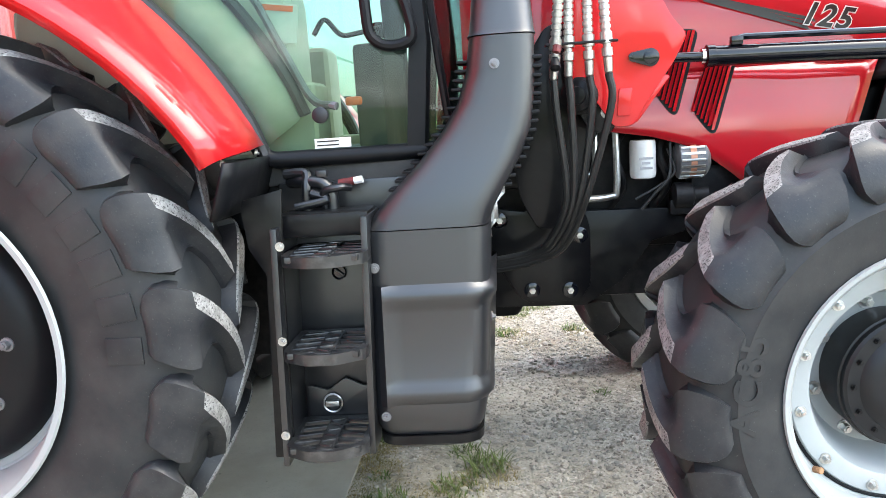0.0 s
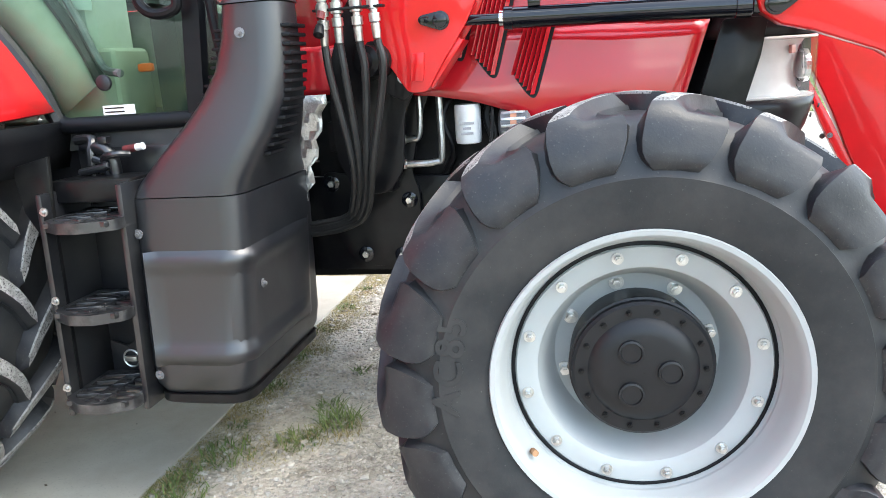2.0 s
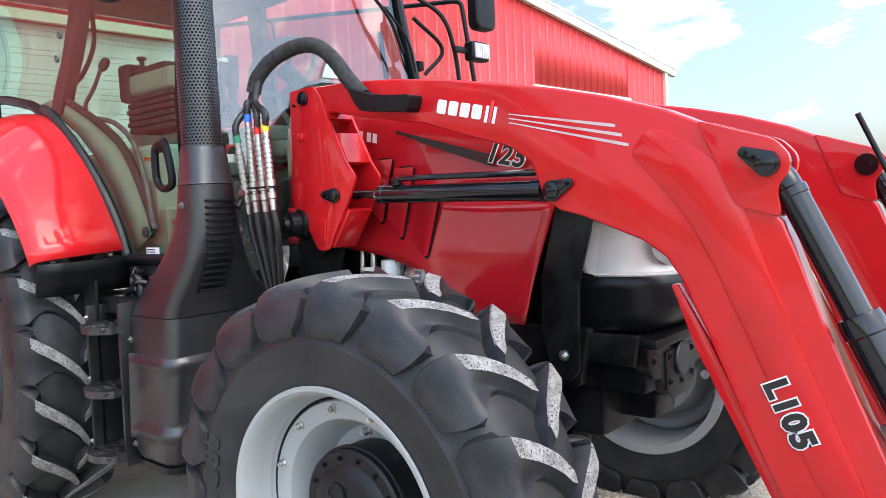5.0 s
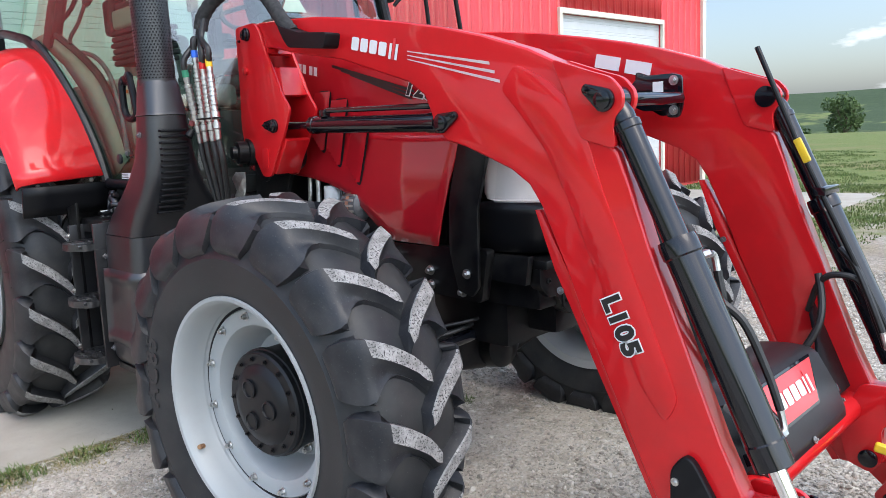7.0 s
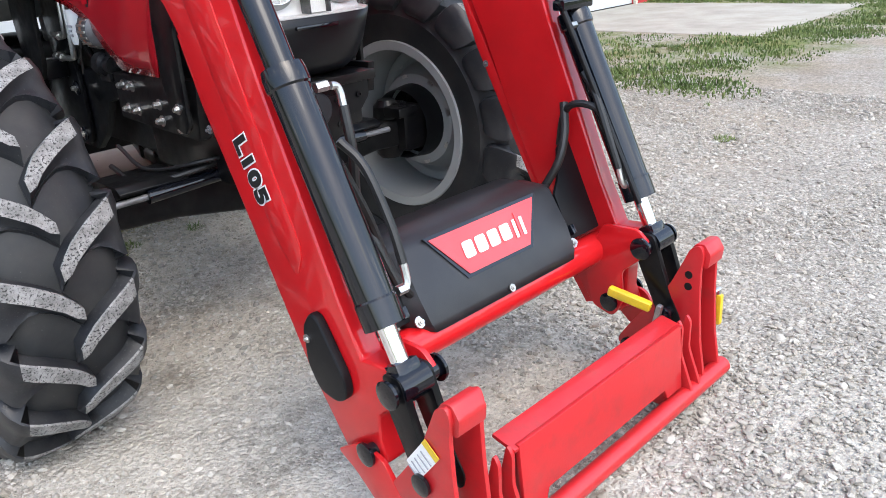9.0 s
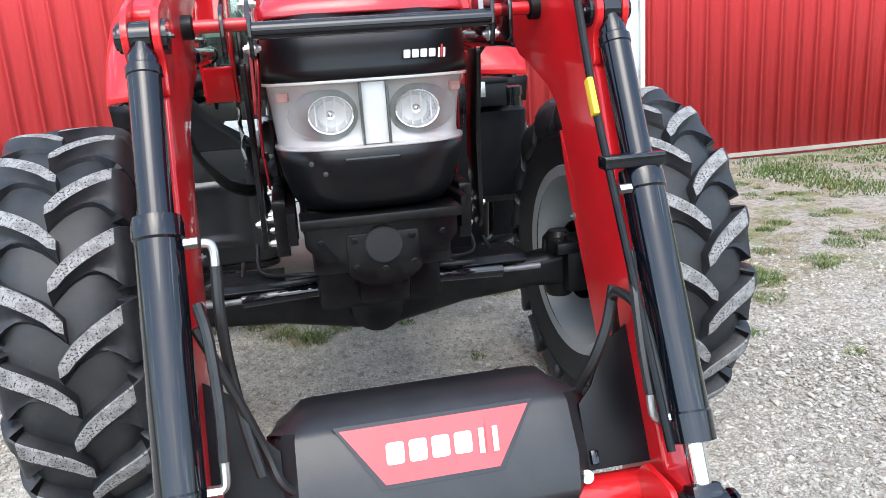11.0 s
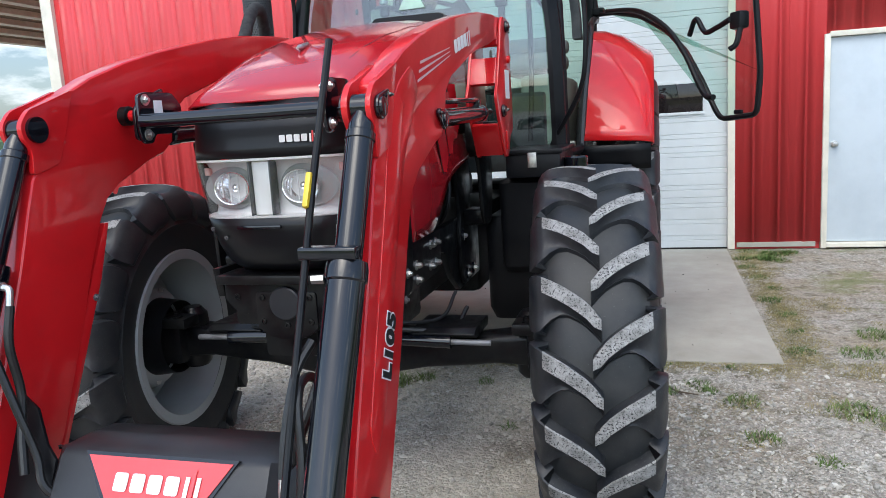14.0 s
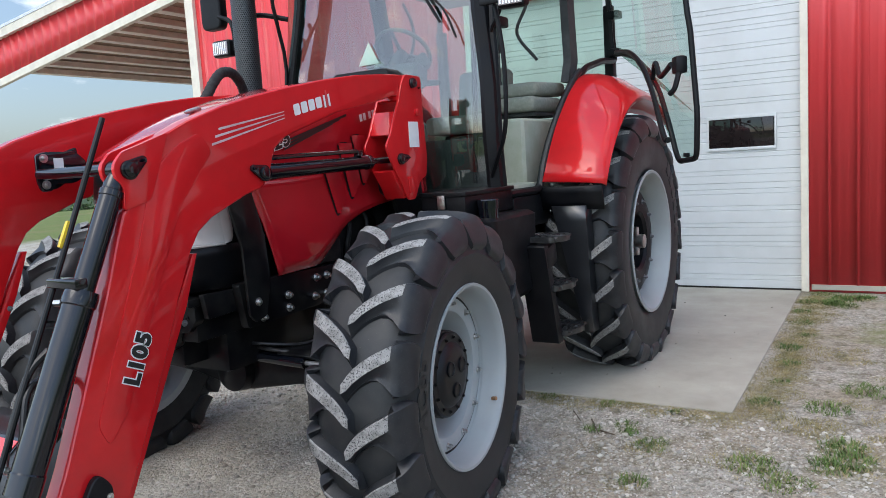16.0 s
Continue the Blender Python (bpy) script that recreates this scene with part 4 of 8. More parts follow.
def rear_wheel(side):
    cy = side * 1.045
    o = lambda v: cy + side * v
    d = (0, side, 0)
    rim = B()
    turned(rim, (RX, o(0), RZ), d, [(-0.245, 0.48), (-0.25, 0.52), (-0.23, 0.50), (-0.12, 0.465), (0.12, 0.465), (0.19, 0.485), (0.225, 0.497), (0.238, 0.515), (0.250, 0.525), (0.258, 0.520),
                                    (0.255, 0.503), (0.235, 0.492), (0.19, 0.475), (0.12, 0.455), (0.06, 0.45), (0.05, 0.42)], 80, cap=False)
    wheel = part("wheel", rim, SILVER, tractor, "silver painted rear wheel with a dark centre")
    spec_ = (RX, cy, RZ, side, 0.935, 0.515, 0.508, 20, 0.050, 0.235, 0.026, 0.011, 0.05)
    part("tyre", tyre_mesh(*spec_), RUBBER, wheel, "large black farm tyre with gravel-dusted bars", 40)
    tread_bars(wheel, *spec_)
    disc = B()
    turned(disc, (RX, o(0), RZ), d, [(0.050, 0.46), (0.060, 0.44), (0.055, 0.42), (0.04, 0.41)], 80, cap=False)
    part("wheel_disc", disc, SILVER, wheel, "silver dished wheel disc")
    ctr = B()
    turned(ctr, (RX, o(0), RZ), d, [(0.02, 0.425), (0.07, 0.415), (0.125, 0.385), (0.15, 0.34), (0.155, 0.27), (0.15, 0.225), (0.13, 0.205), (0.03, 0.19), (0.01, 0.11), (0.05, 0.10), (0.05, 0.001)], 48, cap=False)
    part("wheel_centre", ctr, BLACK, wheel, "black cast wheel centre")
    for i in range(10):
        a = 2 * math.pi * i / 10
        part("wheel_nut", hexbolt(B(), (RX + 0.30 * math.cos(a), o(0.152), RZ + 0.30 * math.sin(a)), d, 0.014, 0.022), SILVER_DARK, wheel)
    ax = B()
    turned(ax, (RX, o(-0.3), RZ), d, [(0, 0.05), (0.44, 0.05), (0.46, 0.052), (0.49, 0.052), (0.495, 0.03), (0.495, 0.001)], 24, cap=False)
    for s in (-1, 1):
        box(ax, (RX, o(0.12), RZ + s * 0.075), (0.05, 0.05, 0.06), 0.006)
    part("axle_end", ax, STEEL, wheel, "bare steel axle end with clamp")
    # plain raised bars in place of the maker's name
    for i in range(6):
        a = math.radians((28 if side < 0 else 152) - 9.5 * (i - 2.0) * (1 if side < 0 else -1))
        rr = 0.70
        p = Vector((RX + rr * math.cos(a), o(0.2570), RZ + rr * math.sin(a)))
        bb = box(B(), p, (0.10, 0.006, 0.075), 0.002, rot=(0, -math.degrees(a), 0))
        part("sidewall_bar", bb, RUBBER, wheel)
    return wheel


for s_ in (-1, 1):
    front_wheel(s_)
    rear_wheel(s_)

# ---- chassis, engine and axle ----
for s_ in (-1, 1):
    b = B()
    prism(b, [(1.38, 0.70), (1.84, 0.69), (1.98, 0.78), (2.10, 0.93), (2.32, 0.985), (3.14, 0.96), (3.16, 1.07), (2.30, 1.05), (1.38, 1.07)], s_ * 0.27, s_ * 0.30, 0.004)
    part("frame_rail", b, BLACK_STEEL, tractor, "black steel side rail")
part("engine_block", box(B(), (1.95, 0, 1.12), (1.05, 0.40, 0.46), 0.03), ENGINE, tractor, "dark grimy engine block")
part("oil_pan", box(B(), (1.75, 0, 0.82), (1.0, 0.36, 0.26), 0.03), ENGINE, tractor)
part("radiator", box(B(), (2.70, 0, 1.10), (0.55, 0.34, 0.30), 0.02), ENGINE, tractor)
part("cylinder_head", box(B(), (1.95, 0, 1.47), (1.0, 0.30, 0.30), 0.03), ENGINE, tractor)
part("transmission", box(B(), (0.25, 0, 0.78), (1.9, 0.50, 0.52), 0.05), ENGINE, tractor, "dark transmission housing")
part("axle_housing", box(B(), (RX, 0, RZ), (0.46, 1.0, 0.42), 0.08), ENGINE, tractor)
part("axle_tube", cyl(B(), (RX, -0.95, RZ), (RX, 0.95, RZ), 0.12, n=20), ENGINE, tractor)
rows = []
for yy, hx, z0, z1 in ((-0.84, 0.085, 0.555, 0.705), (-0.66, 0.075, 0.565, 0.685), (-0.56, 0.080, 0.555, 0.672), (-0.36, 0.095, 0.545, 0.675), (-0.16, 0.11, 0.512, 0.69), (-0.08, 0.12, 0.500, 0.70),
                       (0.08, 0.12, 0.500, 0.70), (0.16, 0.11, 0.512, 0.69), (0.36, 0.095, 0.545, 0.675), (0.56, 0.080, 0.555, 0.672), (0.66, 0.075, 0.565, 0.685), (0.86, 0.085, 0.555, 0.705)):
    q_ = rounded([(FX - hx, z0), (FX + hx, z0), (FX + hx, z1), (FX - hx, z1)], 0.03, 3)
    rows.append([Vector((x, yy, z)) for x, z in q_])
b = B()
loft(b, rows, closed=True, cap=True)
axle = part("front_axle", b, BLACK_STEEL, tractor, "black cast front axle beam")
b = B()
turned(b, (FX - 0.10, 0, 0.600), (1, 0, 0), [(0, 0.06), (0.04, 0.10), (0.20, 0.112), (0.27, 0.10), (0.29, 0.06), (0.295, 0.001)], 24, cap=False)
part("differential_cover", b, BLACK_STEEL, axle)
b = B()
for yy in (-1, 1):
    prism(b, [(FX + 0.09, 0.645), (FX + 0.11, 0.645), (FX + 0.11, 0.665), (FX + 0.09, 0.665)], yy * 0.14, yy * 0.60, 0.004) if yy > 0 else None
part("axle_rib", b, BLACK_STEEL, axle)
for s_ in (-1, 1):
    b = B()
    turned(b, (FX, s_ * 0.80, 0.50), (0, 0, 1), [(0, 0.05), (0.02, 0.065), (0.12, 0.075), (0.25, 0.065), (0.28, 0.04)], 20)
    box(b, (FX + 0.02, s_ * 0.87, 0.64), (0.22, 0.16, 0.22), 0.04)
    box(b, (FX + 0.10, s_ * 0.80, 0.735), (0.12, 0.12, 0.05), 0.015)
    hexbolt(b, (FX + 0.12, s_ * 0.80, 0.76), (0, 0, 1), 0.016, 0.02)
    part("steering_knuckle", b, BLACK_STEEL, tractor)
    b = B()
    cyl(b, (FX + 0.18, s_ * 0.20, 0.70), (FX + 0.18, s_ * 0.50, 0.69), 0.028, n=16)
    part("steering_cylinder", b, BLACK_GLOSS, tractor)
    b = B()
    cyl(b, (FX + 0.18, s_ * 0.50, 0.69), (FX + 0.17, s_ * 0.66, 0.685), 0.012, n=12)
    part("steering_rod", b, SILVER_DARK, tractor, "dull steel steering rod")
    for pts_, r_ in (([(FX + 0.15, s_ * 0.12, 0.745), (FX + 0.2, s_ * 0.3, 0.745), (FX + 0.1, s_ * 0.48, 0.72), (FX - 0.1, s_ * 0.5, 0.76)], 0.010), ([(FX + 0.17, s_ * 0.10, 0.76), (FX + 0.22, s_ * 0.26, 0.775), (FX + 0.05, s_ * 0.42, 0.75), (FX - 0.15, s_ * 0.44, 0.82)], 0.008)):
        part("axle_hose", tube(B(), pts_, r_, 8), HOSE, tractor)
    b = B()
    prism(b, rounded([(FX - 0.06, 0.70), (FX + 0.16, 0.70), (FX + 0.20, 0.725), (FX + 0.16, 0.745), (FX - 0.06, 0.74)], 0.01), s_ * 0.34, s_ * 0.60, 0.006)
    part("steering_arm", b, BLACK_STEEL, tractor)
b = box(B(), (FX + 0.075, 0.30, 0.615), (0.004, 0.062, 0.022), 0.001)
part("data_plate", b, STEEL, tractor, "small bright data plate on the axle")
COVER_CAP = mat("dull_dark_cap", (0.010, 0.011, 0.014), 0.42, color2=(0.014, 0.015, 0.018), scale=15)
# plate under the nose
b = B()
prism(b, rounded([(-0.25, 1.05), (-0.25, 0.955), (-0.20, 0.90), (-0.15, 0.90), (-0.10, 0.83), (-0.045, 0.805), (0.045, 0.805), (0.10, 0.83), (0.15, 0.90), (0.20, 0.90), (0.25, 0.955), (0.25, 1.05)], 0.012, 3), 3.12, 3.17, 0.005, "x")
box(b, (3.13, 0, 1.035), (0.16, 0.52, 0.035), 0.008)
prism(b, rounded([(-0.12, 0.985), (-0.12, 0.85), (-0.07, 0.815), (0.07, 0.815), (0.12, 0.85), (0.12, 0.985)], 0.012, 3), 3.165, 3.178, 0.004, "x")
support = part("front_support", b, BLACK_STEEL, tractor, "black cast front support plate with a round cap")
part("round_cap", turned(B(), (3.176, 0, 0.945), (1, 0, 0), [(0, 0.062), (0.012, 0.062), (0.016, 0.057), (0.016, 0.001)], 32, cap=False), COVER_CAP, support, "dull black round cap")
for yy, zz in ((-0.20, 0.965), (-0.095, 0.965), (0.095, 0.965), (0.20, 0.965), (-0.095, 0.875), (0.095, 0.875), (0.0, 0.862)):
    part("support_bolt", turned(B(), (3.168 if abs(yy) > 0.15 else 3.177, yy, zz), (1, 0, 0), [(0, 0.012), (0.007, 0.012), (0.008, 0.007), (0.003, 0.006), (0.003, 0.001)], 12, cap=False), BLACK_STEEL, support)
b = B()
box(b, (3.02, 0, 0.80), (0.20, 0.18, 0.16), 0.03)
box(b, (2.95, 0, 0.95), (0.40, 0.46, 0.20), 0.02)
part("front_casting", b, BLACK_STEEL, tractor)
part("axle_support", box(B(), (2.62, 0, 0.81), (0.72, 0.44, 0.28), 0.03), BLACK_STEEL, tractor)

# engine side fittings that show under the hood
b = B()
turned(b, (2.065, -0.33, 1.315), (0, 0, -1), [(0, 0.045), (0.01, 0.048), (0.125, 0.048), (0.138, 0.044), (0.142, 0.03), (0.142, 0.001)], 24, cap=False)
part("oil_filter", b, FILTER_WHITE, tractor, "white spin-on filter can")
b = B()
for z, w in ((1.25, 0.052), (1.232, 0.030), (1.214, 0.045)):
    box(b, (2.068, -0.3785, z), (w, 0.003, 0.009), 0.0)
part("filter_print", b, GREY_DECAL, tractor)
b = B()
turned(b, (2.18, -0.33, 1.235), (1, 0, 0), [(0, 0.05), (0.01, 0.068), (0.105, 0.068), (0.12, 0.05), (0.125, 0.001)], 28)
part("alternator", b, SILVER_DARK, tractor, "grey ribbed alternator")
for i in range(9):
    a = math.radians(100 + i * 20)
    part("cooling_fin", box(B(), (2.235, -0.33 + 0.069 * math.cos(a), 1.235 + 0.069 * math.sin(a)), (0.085, 0.006, 0.010), 0.002, rot=(math.degrees(a), 0, 0)), STEEL, tractor)
part("alternator_band", turned(B(), (2.225, -0.33, 1.235), (1, 0, 0), [(0, 0.071), (0.022, 0.071)], 28, cap=False), mat("copper_winding", (0.42, 0.20, 0.12), 0.45, metal=0.4), tractor, "copper brown winding band")
b = B()
turned(b, (2.17, -0.32, 1.10), (1, 0, 0), [(0, 0.03), (0.01, 0.05), (0.07, 0.05), (0.08, 0.035), (0.13, 0.035)], 20)
box(b, (2.21, -0.31, 1.06), (0.10, 0.06, 0.06), 0.012)
part("pump", b, ENGINE, tractor)
b = B()
part("oil_pipe", tube(B(), [(1.70, -0.33, 1.20), (1.84, -0.34, 1.20), (1.885, -0.34, 1.225), (1.89, -0.33, 1.42)], 0.012, 10), STEEL, tractor, "bright bent steel oil pipe")
tube(b, [(1.70, -0.34, 1.11), (1.84, -0.35, 1.11), (1.94, -0.35, 1.115), (1.965, -0.35, 1.15), (1.965, -0.34, 1.40)], 0.013, 10)
part("oil_pipe", b, STEEL, tractor, "bright bent steel oil pipe")
for p in ((1.80, -0.35, 1.11), (1.80, -0.34, 1.20), (1.72, -0.34, 1.11)):
    part("pipe_nut", cyl(B(), p, (p[0] + 0.03, p[1], p[2]), 0.019, n=6), STEEL, tractor)
b = B()
tube(b, [(2.16, -0.36, 1.30), (2.15, -0.38, 1.18), (2.10, -0.37, 1.12), (2.05, -0.36, 1.06)], 0.006, 6)
tube(b, [(2.15, -0.35, 1.28), (2.17, -0.38, 1.2), (2.12, -0.37, 1.15), (2.03, -0.36, 1.1)], 0.005, 6)
part("wiring", b, HOSE, tractor)
for s_ in (-1, 1):
    for i in range(5):
        x0 = 1.95 + i * 0.16
        part("engine_hose", tube(B(), [(x0, s_ * 0.24, 1.05), (x0 + 0.05, s_ * 0.30, 1.15), (x0 + 0.02, s_ * 0.30, 1.28), (x0 + 0.1, s_ * 0.25, 1.40)], 0.012 + 0.004 * (i % 3), 8), ENGINE, tractor)
    part("engine_cover", box(B(), (2.35, s_ * 0.28, 1.15), (0.22, 0.10, 0.12), 0.02), ENGINE, tractor)
    part("engine_cover", box(B(), (1.62, s_ * 0.27, 1.22), (0.20, 0.10, 0.12), 0.02), ENGINE, tractor)
b = B()
tube(b, [(2.52, 0.31, 1.38), (2.45, 0.33, 1.25), (2.40, 0.33, 1.12)], 0.012, 10)
part("bright_pipe", b, STEEL, tractor)
# bolts on the left and right rail where the loader frame meets the nose
for s_ in (-1, 1):
    for p in ((2.40, 1.035), (2.48, 1.035), (2.41, 0.945), (2.50, 0.945), (2.69, 0.985), (2.69, 0.925), (2.885, 1.005), (2.865, 0.915)):
        part("frame_bolt", hexbolt(B(), (p[0], s_ * 0.345, p[1]), (0, s_, 0), 0.014, 0.022), STEEL, tractor)
    b = B()
    prism(b, rounded([(2.32, 0.90), (2.96, 0.88), (3.0, 1.09), (2.32, 1.08)], 0.02), s_ * 0.30, s_ * 0.345, 0.004)
    part("bolt_plate", b, BLACK_STEEL, tractor)

# ---- hood and nose ----
HX = [1.42, 1.70, 2.00, 2.30, 2.60, 2.845, 3.00, 3.12, 3.195]
HT = [2.10, 2.085, 2.055, 2.01, 1.945, 1.870, 1.80, 1.73, 1.668]
HW = [0.345, 0.352, 0.358, 0.358, 0.352, 0.340, 0.330, 0.318, 0.305]


def hood_side(x, z):
    """Half width of the side panel."""
    return 0.355 + 0.018 * smooth(1.56, 1.30, z) - 0.02 * smooth(2.5, 2.9, x) - 0.01 * smooth(1.2, 1.1, z)


rows = []
for x, zt, w in zip(HX, HT, HW):
    zs = min(1.55 + 0.085 * smooth(2.86, 3.17, x), zt - 0.03)
    half = []
    for u in range(0, 19):
        a = math.pi / 2 * u / 18
        half.append((w * math.sin(a) ** 0.50 if u else 0.0, zs + 0.02 + (zt - zs - 0.02) * (math.cos(a) ** 0.46 if u < 18 else 0.0)))
    half.append((w + 0.003, zs))
    rows.append([Vector((x + 0.05 * (1 - (yy / w)) * smooth(2.9, 3.2, x), -yy, zz)) for yy, zz in half[::-1]] + [Vector((x + 0.05 * (1 - (yy / w)) * smooth(2.9, 3.2, x), yy, zz)) for yy, zz in half[1:]])
b = B()
loft(b, rows)
hood = part("hood", b, RED_HOOD, tractor, "glossy red hood with a raised middle", 40)
solid(hood, 0.008, -1)


def crown(x, y):
    """Height of the hood's skin over (x, y)."""
    zt, w = float(np.interp(x, HX, HT)), float(np.interp(x, HX, HW))
    zs = min(1.55 + 0.085 * smooth(2.86, 3.17, x), zt - 0.03)
    sn = min(1.0, abs(y) / w) ** 2.0
    return zs + 0.02 + (zt - zs - 0.02) * math.sqrt(max(0.0, 1 - sn * sn)) ** 0.46


# shut lines along the hood and across its front
for s_ in (-1, 1):
    b = B()
    tube(b, [(x + 0.006 * smooth(2.9, 3.2, x), s_ * (0.256 - 0.03 * smooth(2.4, 3.2, x)), crown(x, 0.256 - 0.03 * smooth(2.4, 3.2, x)) - 0.0005) for x in lin(1.6, 3.17, 22)], 0.0022, 6, smooth=False)
    part("shut_line", b, RED_SEAM, hood)
zz_ = lambda x: float(np.interp(x, HX, HT))
b = B()
turned(b, (2.80, 0, zz_(2.80) + 0.004), (0.97, 0, -0.22), [(0, 0.004), (0.01, 0.010), (0.08, 0.011), (0.10, 0.006)], 12)
part("hood_badge", b, STEEL, hood, "bright teardrop badge")
for s_ in (-1, 1):
    bottom = lambda x: float(np.interp(x, [1.42, 1.75, 1.95, 2.10, 2.25, 2.36, 2.47, 2.74], [1.385, 1.370, 1.352, 1.325, 1.275, 1.190, 1.098, 1.088]))
    rows = []
    for i in range(29):
        line = []
        for j in range(9):
            v = j / 8
            # the front edge leans forward towards its top
            xb, xt = 1.42 + (2.745 - 1.42) * i / 28, 1.42 + (2.895 - 1.42) * i / 28
            zb, zt = bottom(xb), 1.553
            x, z = xb + (xt - xb) * v, zb + (zt - zb) * v
            line.append(Vector((x, s_ * hood_side(x, z), z)))
        rows.append(line)
    b = B()
    loft(b, rows)
    side = solid(part("hood_side_panel", b, RED_HOOD, tractor, "red side panel with slanted louvre openings", 40), 0.008, 0)
    # slanted louvre groups: dark openings with red slats
    for xa, ztop, zbot in ((1.985, 1.74, 1.465), (2.10, 1.70, 1.40), (2.235, 1.60, 1.325)):
        yy = lambda x, z: s_ * (max(hood_side(x, z), 0.362) + 0.005)
        poly = rounded([(xa + 0.06, ztop), (xa + 0.165, ztop - 0.004), (xa + 0.085, zbot), (xa + 0.06, zbot), (xa, zbot + 0.085)], 0.034, 5)
        b = B()
        n2 = len(poly)
        ctr_ = b.verts.new((sum(q[0] for q in poly) / n2, yy(xa, 1.5) - s_ * 0.001, sum(q[1] for q in poly) / n2))
        vs = [b.verts.new((q[0], yy(*q), q[1])) for q in poly]
        for i in range(n2):
            b.faces.new((vs[i], vs[(i + 1) % n2], ctr_))
        part("vent", b, BLACK, side, "dark louvre opening")
        for k in range(6):
            f = (k + 0.4) / 6
            xt_, xb_ = xa + 0.066 + 0.094 * f, xa + 0.006 + 0.078 * f
            zb_ = zbot + 0.085 * (1 - f) + 0.004
            p, q = Vector((xt_, yy(xt_, ztop) + s_ * 0.003, ztop - 0.008)), Vector((xb_, yy(xb_, zb_) + s_ * 0.003, zb_))
            # pressed slat: flush along its front edge, raised at the rear where it opens
            slat, dx_ = B(), Vector((-0.0135, 0, 0))
            lift, thin = Vector((0, s_ * 0.010, 0)), Vector((0, s_ * 0.0022, 0))
            A_, C_ = [slat.verts.new(v) for v in (p - thin, q - thin, q + dx_ + lift, p + dx_ + lift)], [slat.verts.new(v) for v in (p, q, q + dx_ + lift + thin, p + dx_ + lift + thin)]
            slat.faces.new(A_)
            slat.faces.new(C_[::-1])
            bridge(slat, A_, C_)
            bmesh.ops.recalc_face_normals(slat, faces=slat.faces[:])
            part("louvre", slat, RED_HOOD, side)
    # pin-stripe decal and model number
    b = B()
    def up_(x, z):
        return s_ * (0.362 + 0.004)
    for k in range(3):
        x0, x1, dz = 2.16 + k * 0.06, 2.66 - k * 0.01, k * 0.022
        vs = [b.verts.new((x0, up_(x0, 0), 1.845 - dz)), b.verts.new((x1, up_(x1, 0) - s_ * 0.006, 1.705 - dz * 0.6)),
              b.verts.new((x1 + 0.01, up_(x1, 0) - s_ * 0.006, 1.690 - dz * 0.6)), b.verts.new((x0, up_(x0, 0), 1.832 - dz))]
        b.faces.new(vs)
    part("stripe_decal", b, DECAL_BLACK, hood, "black pin-stripe decal")
    b = B()
    for k in range(5):
        x0 = 1.66 + k * 0.082
        z0 = 1.862 - 0.22 * (x0 - 1.78)
        for dx, wd in ((0.0, 0.024), (0.034, 0.024)):
            b.faces.new([b.verts.new((x0 + dx + q_[0], up_(0, 0), z0 - 0.22 * dx + q_[1])) for q_ in ((0, 0), (wd, -0.22 * wd), (wd + 0.006, 0.038 - 0.22 * wd), (0.006, 0.038))])
    part("name_bar", b, WHITE, hood, "white name bars on the hood side")
    # the model number, dark with a pale edge
    m = axes((2.70, s_ * 0.3675, 1.705), (-s_, 0, s_ * 0.22), (0, 0, 1))
    lettering("model_number_edge", "125", 0.105, m @ Matrix.Translation((0, 0, -0.001)), WHITE, hood, "pale outline of the model number", 0.001, 0.25, 0.0065)
    lettering("model_number", "125", 0.105, m, DECAL_BLACK, hood, "black model number", 0.0016, 0.25, 0.0025)


def nose(z):
    """Half outline of the nose at height z: (back x, front x, half width)."""
    back = 2.73 + (z - 1.135) * 0.42
    front = float(np.interp(z, [1.06, 1.10, 1.16, 1.28, 1.47, 1.60, 1.67], [3.16, 3.22, 3.255, 3.285, 3.285, 3.265, 3.225]))
    half = float(np.interp(z, [1.06, 1.10, 1.16, 1.28, 1.47, 1.60, 1.67], [0.252, 0.275, 0.294, 0.315, 0.332, 0.322, 0.305]))
    return back, front, half


def nose_row(z, x_from=None, grow=0.0, n=40):
    back, front, half = nose(z)
    pts = []
    for i in range(n + 1):
        a = math.pi * (i / n - 0.5)
        sx, sy = math.cos(a), math.sin(a)
        x = back + (front - back) * abs(sx) ** 0.42
        y = half * math.copysign(abs(sy) ** 0.62, sy)
        pts.append(Vector((x, y * (1 + grow / half), z)) + Vector((grow * abs(sx), 0, 0)))
    if x_from is not None:
        pts = [p for p in pts if p.x >= x_from]
    return pts


def nose_band(name, zs, material, label, x_from=None, grow=0.0, thick=0.01):
    b_ = B()
    loft(b_, [nose_row(z, x_from, grow) for z in zs])
    return solid(part(name, b_, material, tractor, label, 40), thick, -1)


nose_band("grille_upper", lin(1.478, 1.668, 6), BLACK_SCUFF, "black nose panel over the headlights")
nose_band("grille_lower", [1.062, 1.075, 1.10, 1.13, 1.17, 1.22, 1.268], BLACK_SCUFF, "scuffed black lower nose panel with a slot")
nose_band("headlight_surround", lin(1.266, 1.480, 6), BLACK, "black headlight surround", grow=-0.105)
HL = ((1.268, -0.004), (1.274, -0.006), (1.278, -0.055), (1.30, -0.072), (1.34, -0.078), (1.37, -0.079), (1.40, -0.078), (1.44, -0.070), (1.462, -0.052), (1.466, -0.006), (1.474, -0.004))


